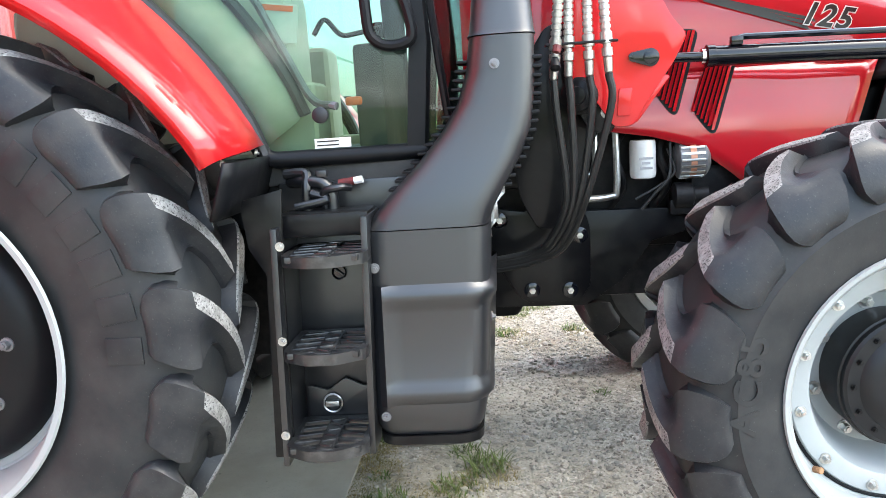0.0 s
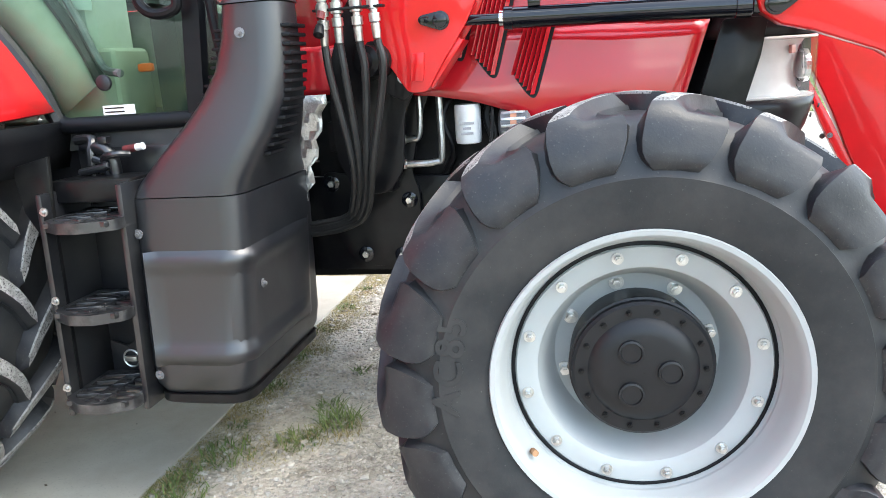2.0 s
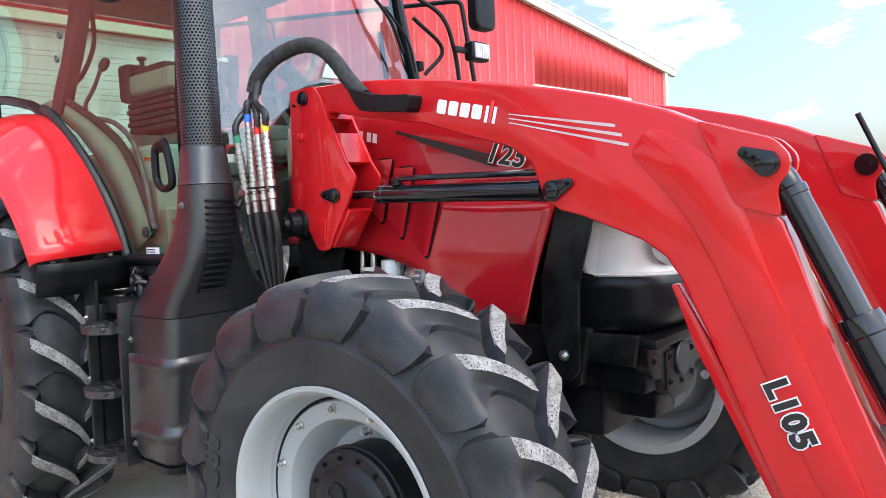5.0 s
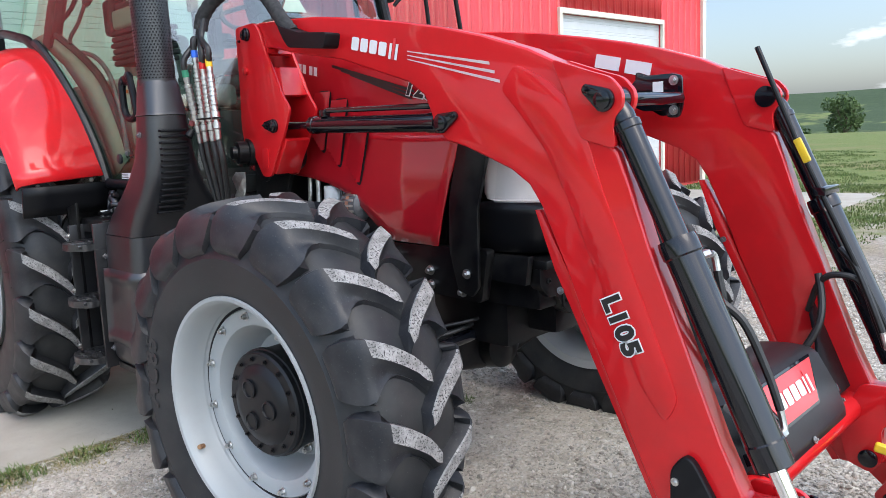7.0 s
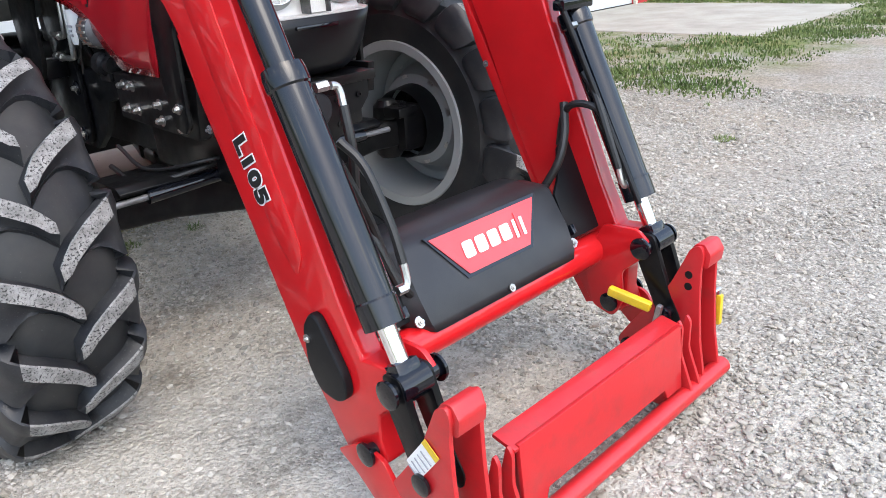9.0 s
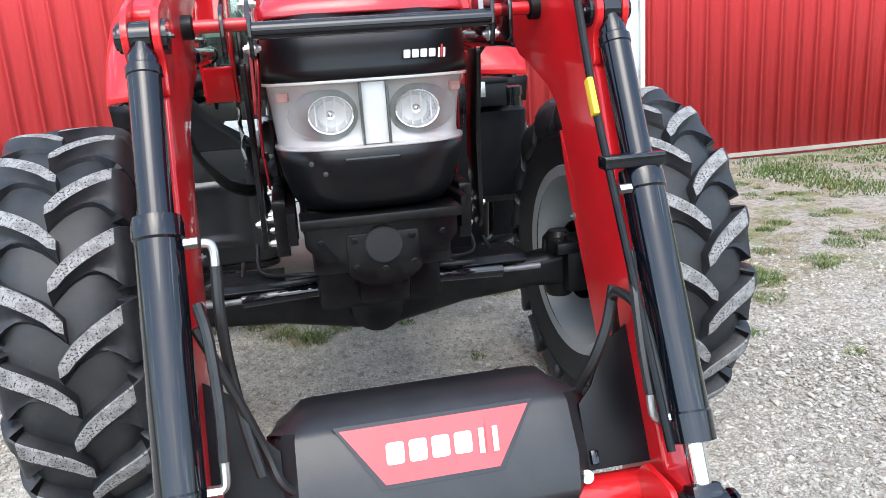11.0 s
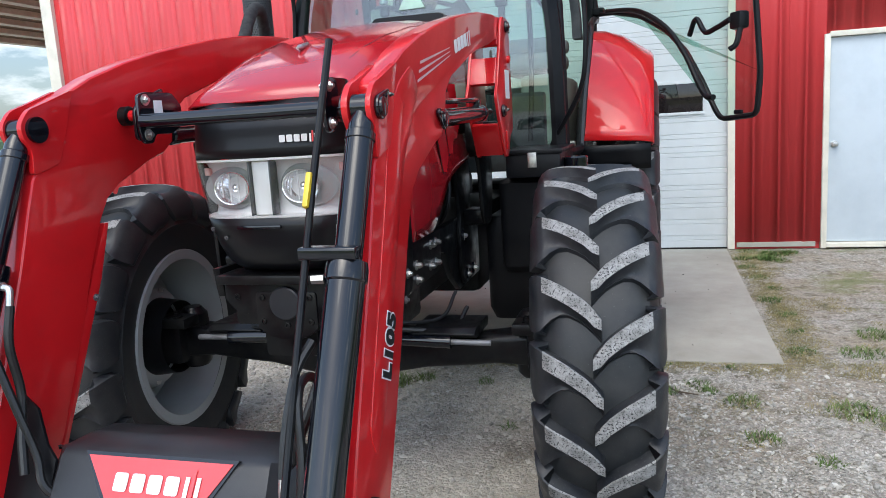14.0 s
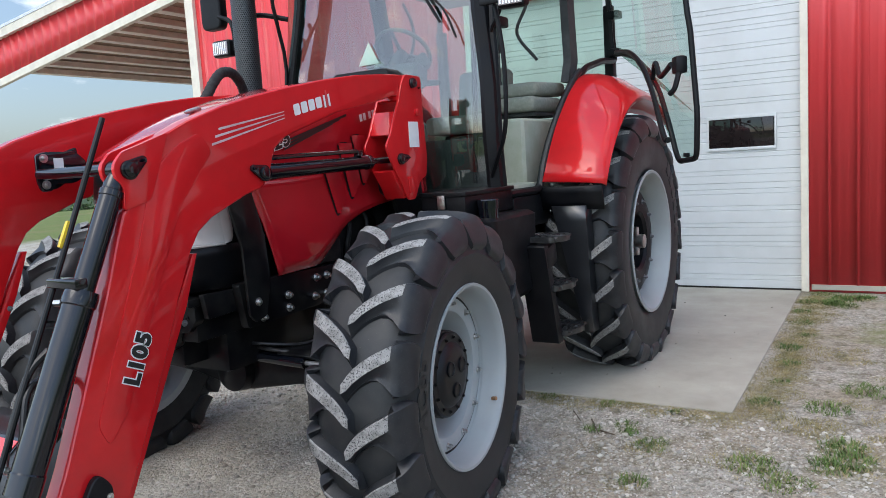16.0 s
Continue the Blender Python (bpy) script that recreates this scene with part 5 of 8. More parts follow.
def lamp_rows(spec_):
    rows_ = []
    for z, g in spec_:
        rows_.append([p + Vector((g * 0.9, -p.y * (0.035 if g < -0.02 else 0.0), 0)) for p in nose_row(z, None, 0.0, 96)])
    front = nose_row(1.37, None, 0.0, 96)
    k0 = next(i for i, p in enumerate(front) if p.x > 3.03)
    return [r[k0:len(r) - k0] for r in rows_]


b = B()
loft(b, lamp_rows(HL))
lamp_unit = solid(part("headlight", b, LENS_BODY, tractor, "clear wide headlight unit with two round reflectors", 40), 0.004, -1)
b = B()
loft(b, lamp_rows([(z, -0.002) for z in lin(1.270, 1.472, 8)]))
lens = part("lens", b, GLASS_CLEAR, lamp_unit, "clear slightly hazed lens", 60)
lens.visible_shadow = False
for s_ in (-1, 1):
    c_ = Vector((3.240, s_ * 0.132, 1.372))
    dd = Vector((1, 0, 0.03)).normalized()
    # dark oval surround, then the bowl with its facets
    b = B()
    ov, iv = [], []
    for i in range(40):
        a = 2 * math.pi * i / 40
        wide = 0.128 if math.cos(a) * s_ > 0 else 0.084
        ov.append(b.verts.new((3.225 - 0.022 * abs(math.cos(a)) * (1 if wide > 0.1 else 0.2), c_.y + wide * math.cos(a), c_.z + 0.076 * math.sin(a))))
        iv.append(b.verts.new((3.222, c_.y + 0.066 * math.cos(a), c_.z + 0.055 * math.sin(a))))
    bridge(b, ov, iv)
    part("lamp_surround", b, SURROUND, lamp_unit, "grey oval surround")
    b = B()
    turned(b, c_, dd, [(-0.052, 0.012), (-0.050, 0.025), (-0.040, 0.040), (-0.022, 0.054), (-0.004, 0.064), (0.004, 0.066), (0.005, 0.070), (-0.012, 0.072)], 28, cap=False)
    b.transform(Matrix.Translation(c_) @ Matrix.Diagonal((1, 0.98, 0.82, 1)) @ Matrix.Translation(-c_))
    part("reflector", b, REFLECTOR, lamp_unit, "bright faceted reflector bowl", 8)
    part("bulb", turned(B(), c_ + dd * -0.052, dd, [(0, 0.014), (0.030, 0.014), (0.036, 0.009), (0.040, 0.002)], 12), REFLECTOR, lamp_unit)
    for k in range(4):
        yy = c_.y + (k - 1.5) * 0.030
        hh = 0.82 * math.sqrt(max(0.0, 0.064 ** 2 - ((k - 1.5) * 0.030) ** 2))
        part("reflector_rib", box(B(), (3.228, yy, c_.z), (0.004, 0.004, hh * 2), 0), LENS_BODY, lamp_unit)
    part("lens_divider", box(B(), (3.255, s_ * 0.040, 1.371), (0.050, 0.006, 0.186), 0.002), LAMP_GREY, lamp_unit)
    # the loader arm's red reflection in the lens, painted as a pink block
    part("arm_reflection", box(B(), (3.165, s_ * 0.268, 1.43), (0.012, 0.040, 0.028), 0.004, rot=(0, 0, s_ * 30)), REFLECTION_PINK, lamp_unit, "pale red block painted in the upper lens corner as the loader arm's reflection")
part("centre_plate", box(B(), (3.256, 0, 1.371), (0.010, 0.072, 0.184), 0.003), CENTRE_PLATE, lamp_unit, "bright plain centre plate")
b = B()
box(b, (3.277, -0.02, 1.238), (0.016, 0.17, 0.014), 0.006)
part("nose_slot", b, BLACK_GLOSS, tractor)
for yy, zz in ((-0.205, 1.235), (-0.165, 1.20)):
    part("nose_plug", turned(B(), (3.255 + 0.012 * (zz - 1.2) / 0.03, yy, zz), (1, yy * 0.6, -0.2), [(0, 0.008), (0.004, 0.008), (0.005, 0.005), (0.005, 0.001)], 12, cap=False), LAMP_GREY, tractor)


def brand_bars(name, o, xd, yd, h, parent, mark_red=True):
    """Four plain blocks and a barred mark in place of a maker's name; o is the middle, h the height."""
    m = axes(o, xd, yd)
    b_ = B()
    for i in range(4):
        x0 = (-2.1 + i * 0.86) * h
        q = rounded([(x0 + 0.06 * h, -h * 0.40), (x0 + 0.74 * h, -h * 0.40), (x0 + 0.78 * h, h * 0.40), (x0 + 0.10 * h, h * 0.40)], 0.14 * h, 3)
        a_, c_ = [b_.verts.new((*p, 0.0)) for p in q], [b_.verts.new((*p, 0.0016)) for p in q]
        b_.faces.new(c_)
        bridge(b_, a_, c_)
    for x0, ww, z0, z1 in ((1.48, 0.20, -0.5, 0.42), (2.02, 0.20, -0.5, 0.42)):
        q = [(x0 * h, z0 * h), ((x0 + ww) * h, z0 * h), ((x0 + ww + 0.06) * h, z1 * h), ((x0 + 0.06) * h, z1 * h)]
        a_, c_ = [b_.verts.new((*p, 0.0)) for p in q], [b_.verts.new((*p, 0.0016)) for p in q]
        b_.faces.new(c_)
        bridge(b_, a_, c_)
    b_.transform(m)
    ob = part(name, b_, WHITE, parent, "white plain maker's mark")
    b_ = B()
    q = [(1.76 * h, -0.5 * h), (1.94 * h, -0.5 * h), (2.02 * h, 0.72 * h), (1.84 * h, 0.72 * h)]
    a_, c_ = [b_.verts.new((*p, 0.0)) for p in q], [b_.verts.new((*p, 0.0018)) for p in q]
    b_.faces.new(c_)
    bridge(b_, a_, c_)
    b_.transform(m)
    part("mark_bar", b_, DECAL_RED, parent, "red bar of the maker's mark")
    return ob


brand_bars("maker_mark", (3.285, 0.155, 1.535), (-0.10, 1, 0), (0.10, 0, 1), 0.030, tractor)

# ---- cab ----
CY = 0.83
ROOF_Z = 3.00
cab_edge = [(0.80, 1.345), (1.245, 1.345), (1.275, 1.70), (1.235, 2.25), (1.125, ROOF_Z), (-0.88, ROOF_Z), (-0.90, 2.30), (-0.55, 2.27), (-0.15, 2.19), (0.18, 2.05), (0.42, 1.88), (0.62, 1.66), (0.74, 1.48)]


def lean(z):
    """Half width of the cab side at height z."""
    return CY - 0.075 * smooth(1.9, 2.8, z)


def bow(x):
    """How far the curved door glass stands out at x; it draws in towards the front."""
    u = max(0.0, x - 0.30)
    return 0.040 - 0.030 * u - 0.0425 * u * u


window_edge = cab_edge[:1] + [(1.39, 1.345), (1.355, 1.68), (1.305, 2.25), (1.27, ROOF_Z)] + cab_edge[5:]


def cab_window(s):
    q = rounded(window_edge, 0.05, 3)
    b_ = B()
    vs = [b_.verts.new((x, 0, z)) for x, z in q]
    b_.faces.new(vs)
    for no, cuts in (((1, 0, 0), lin(-0.7, 1.3, 21)), ((0, 0, 1), lin(1.45, 2.8, 14))):
        for c in cuts:
            bmesh.ops.bisect_plane(b_, geom=b_.verts[:] + b_.edges[:] + b_.faces[:], plane_co=(c * no[0], 0, c * no[2]), plane_no=no)
    for v in b_.verts:
        v.co.y = s * (lean(v.co.z) + bow(v.co.x))
    return b_


cab = B()
box(cab, (0.2, 0, 1.30), (2.0, 1.50, 0.10), 0.02)
box(cab, (1.12, 0, 1.52), (0.10, 1.36, 0.36), 0.02)
box(cab, (-0.86, 0, 1.50), (0.08, 1.5, 0.46), 0.02)
box(cab, (1.0, -0.785, 1.30), (0.56, 0.05, 0.08), 0.012)
part("cab_base", cab, CAB_DARK, tractor, "dark cab floor and lower walls")
for s_ in (-1, 1):
    b = B()
    if s_ > 0:
        tube(b, [(x, lean(z) + bow(x), z) for x, z in rounded(cab_edge, 0.06, 4) + [rounded(cab_edge, 0.06, 4)[0]]], 0.026, 8, smooth=False)
    else:
        # thick seal at the rear and below, a slim edge along the front
        tube(b, [(x, -(lean(z) + bow(x)), z) for x, z in rounded(window_edge[5:] + window_edge[:2], 0.04, 3)], 0.027, 12, smooth=False)
        tube(b, [(x, -(lean(z) + bow(x)), z) for x, z in window_edge[1:6]], 0.013, 8)
    part("door_surround", b, BLACK, tractor, "black cab door surround")
    b = B()
    rows = []
    for z in lin(1.345, ROOF_Z, 10):
        xc = float(np.interp(z, [1.345, 1.70, 2.25, ROOF_Z], [1.275, 1.305, 1.265, 1.155]))
        yc = lean(z) - 0.055 - 0.02 * smooth(1.4, 2.7, z)
        rows.append([Vector((xc + dx, s_ * (yc + dy), z)) for dx, dy in ((-0.03, 0.045), (0.025, 0.04), (0.055, -0.01), (0.05, -0.035), (-0.02, -0.03))])
    loft(b, rows, closed=True, cap=True)
    part("front_pillar", b, BLACK, tractor, "black cab pillar")
    b = B()
    box(b, (-0.90, s_ * 0.80, 2.25), (0.09, 0.08, 1.0), 0.02)
    part("rear_pillar", b, BLACK, tractor)
right_glass = part("side_window", cab_window(-1), GLASS_CAB, tractor, "greenish tinted side window", 80)
right_glass.visible_shadow = False
rows = []
for z in lin(1.40, ROOF_Z - 0.03, 8):
    xc = float(np.interp(z, [1.345, 1.70, 2.25, ROOF_Z], [1.285, 1.325, 1.285, 1.175]))
    hw = lean(z) - 0.075
    rows.append([Vector((xc + 0.10 * (1 - (i / 8) ** 2), hw * i / 8, z)) for i in range(-8, 9)])
b = B()
loft(b, rows)
ws = part("windshield", b, GLASS_WIND, tractor, "wide curved tinted windshield", 80)
ws.visible_shadow = False
b = B()
b.faces.new([b.verts.new(p) for p in ((-0.92, -0.76, 1.75), (-0.92, 0.76, 1.75), (-0.92, 0.74, ROOF_Z), (-0.92, -0.74, ROOF_Z))])
rw = part("rear_window", b, GLASS_CAB, tractor, "tinted rear window")
rw.visible_shadow = False
# roof lies out of view; added to keep skylight out of the cab
b = B()
prism(b, rounded([(-1.15, -0.86), (1.36, -0.80), (1.52, -0.5), (1.55, 0), (1.52, 0.5), (1.36, 0.80), (-1.15, 0.86)], 0.10, 4), ROOF_Z, ROOF_Z + 0.26, 0.06, "z", 3)
part("cab_roof", b, RED, tractor, "red cab roof out of view, added to shade the cab")
b = box(B(), (0.15, 0, ROOF_Z - 0.02), (2.2, 1.5, 0.04), 0.01)
part("roof_lining", b, ROOF_LINING, tractor, "grey cloth roof lining")
# cowl behind the hood with the wiper
b = B()
prism(b, rounded([(-0.24, 2.04), (-0.20, 2.145), (0.20, 2.145), (0.24, 2.04)], 0.03, 3), 1.38, 1.52, 0.012, "x")
part("cowl", b, BLACK, tractor, "black cowl vent at the windshield's foot")
b = B()
tube(b, [(1.36, 0.30, 2.70), (1.40, 0.42, 2.55), (1.395, 0.52, 2.38)], 0.010, 8)
tube(b, [(1.40, 0.40, 2.60), (1.405, 0.55, 2.45), (1.39, 0.62, 2.28)], 0.007, 8)
part("wiper", b, BLACK, tractor, "black windshield wiper")
b = B()
b.faces.new([b.verts.new(p) for p in ((1.402, -0.086, 2.192), (1.402, 0.070, 2.196), (1.388, -0.010, 2.334))])
part("triangle_sticker", b, FILM, tractor, "see-through pale green triangle sticker on the windshield")

# inside the cab
seat = part("operator_seat", box(B(), (0.10, -0.02, 1.83), (0.50, 0.52, 0.14), 0.05, seg=4), SEAT, tractor, "olive grey cloth operator seat")
part("backrest", box(B(), (-0.20, -0.02, 2.04), (0.14, 0.46, 0.46), 0.065, rot=(0, -8, 0), seg=4), SEAT, seat)
part("seat_base", box(B(), (0.05, 0, 1.56), (0.36, 0.36, 0.40), 0.03), CAB_DARK, seat)
# console arm beside the seat: black end, olive pad, joystick and a pleated skirt below
part("armrest", box(B(), (0.50, -0.45, 2.262), (0.44, 0.13, 0.115), 0.03, seg=4), CAB_TRIM, seat, "olive grey armrest pad")
part("armrest_end", box(B(), (0.235, -0.45, 2.285), (0.11, 0.15, 0.21), 0.035, seg=4), CAB_DARK, seat, "black rounded armrest end")
part("armrest_top", box(B(), (0.47, -0.45, 2.335), (0.34, 0.10, 0.035), 0.012, seg=2), CAB_DARK, seat, "black control panel on the armrest")
b = B()
turned(b, (0.33, -0.45, 2.345), (0, 0, 1), [(0, 0.020), (0.02, 0.014), (0.06, 0.013), (0.062, 0.026), (0.075, 0.026), (0.080, 0.010)], 14)
part("joystick", b, CAB_DARK, seat, "black joystick")
b = B()
for k in range(6):
    box(b, (0.50, -0.43, 2.185 - 0.034 * k), (0.47 - 0.012 * (k % 2), 0.20 - 0.012 * (k % 2), 0.030), 0.012, seg=2)
part("pleated_skirt", b, CAB_DARK, seat, "black pleated rubber skirt")
b = B()
box(b, (0.13, 0.256, 2.44), (0.06, 0.085, 0.20), 0.012, seg=2)
box(b, (0.13, 0.256, 2.24), (0.035, 0.05, 0.24), 0.008)
box(b, (0.12, 0.20, 2.11), (0.06, 0.16, 0.05), 0.01)
part("display", b, CAB_DARK, tractor, "narrow dark display on an upright post")
b = B()
tube(b, [(0.93, -0.335, 2.10), (0.926, -0.335, 2.24)], 0.012, 8)
box(b, (0.926, -0.335, 2.27), (0.04, 0.06, 0.075), 0.02, seg=3)
holder = part("dash_bracket", b, CAB_DARK, tractor, "dark bracket standing on the dashboard")
part("knob", turned(B(), (0.93, -0.335, 2.305), (0.2, 0, 1), [(0, 0.018), (0.012, 0.030), (0.03, 0.024), (0.04, 0.004)], 14), STEEL, holder, "bright metal knob")
tseat = part("training_seat", box(B(), (0.22, 0.50, 1.925), (0.56, 0.40, 0.105), 0.045, seg=4), SEAT, tractor, "olive grey folded training seat")
part("training_backrest", box(B(), (0.16, 0.50, 2.035), (0.56, 0.40, 0.10), 0.045, rot=(0, 2, 0), seg=4), SEAT, tseat, "backrest folded onto the cushion")
part("seat_bracket", box(B(), (0.18, 0.50, 1.855), (0.50, 0.36, 0.03), 0.008), CAB_DARK, tseat)
part("side_console", box(B(), (0.42, -0.60, 1.70), (0.95, 0.24, 0.40), 0.06, seg=3), CONSOLE_PALE, tractor, "pale grey green raised console")
part("side_lower_console", box(B(), (0.32, -0.60, 1.47), (1.25, 0.22, 0.24), 0.03, seg=3), CAB_TRIM, tractor, "olive grey side console")
part("left_console", box(B(), (0.20, 0.60, 1.57), (1.10, 0.26, 0.50), 0.05, seg=3), CAB_TRIM, tractor, "olive grey panel under the training seat")
part("door_sill", box(B(), (0.95, 0.70, 1.37), (0.46, 0.22, 0.05), 0.015), CAB_TRIM, tractor, "olive grey door sill")
part("inner_fender", box(B(), (-0.45, 0.0, 1.55), (0.75, 1.44, 0.46), 0.06), CAB_TRIM, tractor)
for s_ in (-1, 1):
    b = B()
    loft(b, [[Vector((x + dx, s_ * (lean(z) - 0.05 + dy), z)) for dx, dy in ((-0.07, -0.03), (0.07, -0.03), (0.07, 0.03), (-0.07, 0.03))] for x, z in (((0.02, 2.08), (-0.10, 2.25), (-0.16, 2.50), (-0.18, ROOF_Z)) if s_ > 0 else ((0.00, 2.12), (0.045, 2.25), (0.125, 2.42), (0.20, 2.65), (0.28, ROOF_Z)))], closed=True, cap=True)
    part("middle_pillar", b, CAB_DARK, tractor, "dark lined middle pillar")
    b = B()
    if s_ > 0:
        tube(b, [(0.16, 0.58, 2.80), (0.22, 0.55, 2.62), (0.25, 0.49, 2.44), (0.13, 0.584, 2.255)], 0.012, 8)
    else:
        tube(b, [(0.04, -0.60, 2.85), (0.0, -0.55, 2.68), (-0.007, -0.555, 2.52), (0.0, -0.63, 2.36), (0.012, -0.72, 2.27), (0.06, -0.75, 2.25)], 0.013, 8)
    part("inner_grab_bar", b, CAB_DARK, tractor, "bent black grab bar inside the cab")
    b = B()
    tube(b, [(x, s_ * (lean(z) + bow(x) + 0.006), z) for x, z in ((0.80, 1.36), (0.745, 1.50), (0.625, 1.68), (0.42, 1.90), (0.18, 2.07), (0.02, 2.15))], 0.024, 8)
    part("door_seal", b, HOSE, tractor, "thick black rubber door seal")
inner_ = [(0.0, 2.225), (0.20, 2.145), (0.45, 2.03), (0.65, 1.91), (0.77, 1.77), (0.87, 1.60), (0.92, 1.48)]
b = B()
tube(b, [(x, -0.765, z) for x, z in inner_], 0.020, 8)
part("inner_seal", b, CAB_DARK, tractor, "thick dark inner window seal")
b = B()
loft(b, [[Vector((x, -0.768, z)), Vector((x2, -0.79, z2))] for (x, z), (x2, z2) in zip(inner_, [(-0.25, 2.20), (0.0, 2.12), (0.24, 2.00), (0.44, 1.85), (0.60, 1.67), (0.71, 1.50), (0.78, 1.38)])])
solid(part("window_reveal", b, CAB_TRIM, tractor, "olive grey reveal round the side window"), 0.006)
b = B()
ctr_, d_, u_, w_ = Vector((1.00, -0.008, 2.305)), *frame_of((-0.69, 0, 0.72))
pts_ = [ctr_ + u_ * (0.19 * math.cos(2 * math.pi * i / 28)) + w_ * (0.19 * math.sin(2 * math.pi * i / 28)) for i in range(29)]
tube(b, pts_, 0.014, 8, smooth=False)
sw = part("steering_wheel", b, WHEEL_GREY, tractor, "grey steering wheel")
b = B()
for a in (0.5, 2.6, 4.7):
    tube(b, [ctr_ - d_ * 0.02, ctr_ + u_ * (0.18 * math.cos(a)) + w_ * (0.18 * math.sin(a))], 0.014, 6)
tube(b, [ctr_ - d_ * 0.02, ctr_ - d_ * 0.16, (1.13, 0, 1.9), (1.14, 0, 1.5)], 0.045, 12)
part("steering_column", b, CAB_DARK, sw)
b = B()
box(b, (1.17, 0.06, 2.12), (0.16, 0.36, 0.15), 0.05, rot=(0, -20, 0), seg=3)
box(b, (1.10, 0.20, 2.21), (0.05, 0.09, 0.10), 0.02, rot=(30, 0, 0), seg=3)
part("dashboard", b, CAB_DARK, tractor, "dark dashboard")
b = B()
tube(b, [(0.31, -0.77, 2.12), (0.30, -0.76, 2.16), (0.27, -0.70, 2.24), (0.235, -0.635, 2.36)], 0.011, 8)
turned(b, (0.235, -0.637, 2.345), (0.35, 0.3, 0.75), [(0, 0.012), (0.015, 0.024), (0.05, 0.026), (0.07, 0.018), (0.078, 0.004)], 14)
part("lever", b, CAB_DARK, tractor, "dark control lever with a round knob")
b = B()
for x, z in ((0.173, 2.523), (0.150, 2.402)):
    yb_ = lean(z) + bow(x)
    turned(b, (x, -yb_ + 0.004, z), (0, -1, 0), [(0, 0.021), (0.010, 0.021), (0.012, 0.019), (0.012, 0.014), (0.006, 0.013)], 20)
part("window_hinge_ring", b, SILVER_DARK, tractor, "dull silver hinge rings on the glass")
part("orange_tag", box(B(), (1.075, -0.74, 1.515), (0.055, 0.018, 0.028), 0.010), ORANGE, tractor, "orange tag inside the cab")
b = B()
tube(b, [(0.383, -0.74, 2.066), (0.579, -0.745, 2.018), (0.748, -0.75, 1.905), (0.86, -0.76, 1.698), (0.95, -0.79, 1.53), (1.035, -0.825, 1.50)], 0.013, 8)
part("window_lever", b, SILVER_DARK, tractor, "grey curved window strut")
b = B()
tube(b, [(1.22, 0.60, 1.42), (1.20, 0.62, 1.9), (1.14, 0.60, 2.55)], 0.016, 8)
part("front_grab_bar", b, BLACK, tractor)
part("window_sticker", box(B(), (1.015, -CY - 0.004, 1.388), (0.115, 0.002, 0.030), 0), WHITE, tractor, "small white sticker low on the side window")
b = B()
for k in range(2):
    box(b, (1.00, -CY - 0.006, 1.394 - k * 0.012), (0.07, 0.002, 0.004), 0)
part("sticker_print", b, DECAL_BLACK, tractor)
wl_ = part("console_label", box(B(), (0.86, -0.727, 1.775), (0.105, 0.002, 0.12), 0, rot=(0, 8, 0)), LABEL_PALE, tractor, "pale printed label on the console")
part("label_header", box(B(), (0.852, -0.729, 1.822), (0.100, 0.002, 0.018), 0, rot=(0, 8, 0)), ORANGE, wl_)
b = B()
tube(b, [(1.175, -0.84, 1.865), (1.155, -0.862, 1.845), (1.156, -0.868, 1.76), (1.165, -0.868, 1.700), (1.205, -0.868, 1.668), (1.265, -0.868, 1.670), (1.290, -0.868, 1.70), (1.270, -0.868, 1.80), (1.235, -0.862, 1.865), (1.20, -0.85, 1.875)], 0.017, 10)
box(b, (1.200, -0.855, 1.850), (0.085, 0.03, 0.05), 0.014, seg=2)
turned(b, (1.165, -0.872, 1.838), (0, -1, 0), [(0, 0.012), (0.006, 0.010), (0.006, 0.001)], 12)
part("door_pull", b, BLACK, tractor, "black moulded window pull loop")
b = B()
turned(b, (0.985, -0.842, 1.475), (0, -1, 0), [(0, 0.026), (0.010, 0.025), (0.014, 0.018), (0.014, 0.001)], 18)
part("window_knob", b, COVER_CAP, tractor, "grey round window catch")


# cab door, swung open about the rear pillar on the far side
def door_point(x, y, z, hx=-0.90, hy=0.86, ang=29.2):
    a = radians(ang)
    dx, dy = (x - hx) * 0.962, y - CY
    return Vector((hx + dx * math.cos(a) - dy * math.sin(a), hy + dx * math.sin(a) + dy * math.cos(a), z))


door_edge = [(0.86, 1.475), (1.215, 1.495), (1.245, 1.72), (1.215, 2.25), (1.13, ROOF_Z - 0.02), (-0.86, ROOF_Z - 0.02), (-0.88, 2.34), (-0.55, 2.31), (-0.15, 2.23), (0.20, 2.09), (0.45, 1.92), (0.66, 1.70), (0.79, 1.53)]
q = rounded(door_edge, 0.05, 3)
b = B()
tube(b, [door_point(x, lean(z), z) for x, z in q + q[:1]], 0.017, 8, smooth=False)
door = part("cab_door", b, BLACK, tractor, "open glass cab door in a thin black frame")
b = B()
b.faces.new([b.verts.new(door_point(x, lean(z), z)) for x, z in q])
bmesh.ops.triangulate(b, faces=b.faces[:])
dg = part("pane", b, GLASS_DOOR, door, "greenish tinted door pane", 80)
dg.visible_shadow = False
b = B()
tube(b, [door_point(x, CY - 0.07, z) for x, z in ((-0.60, 2.33), (-0.1, 2.26), (0.3, 2.10), (0.55, 1.90), (0.70, 1.72), (0.80, 1.62), (0.88, 1.61))], 0.018, 10)
part("door_grab_bar", b, BLACK, door, "curved black grab bar")
b = B()
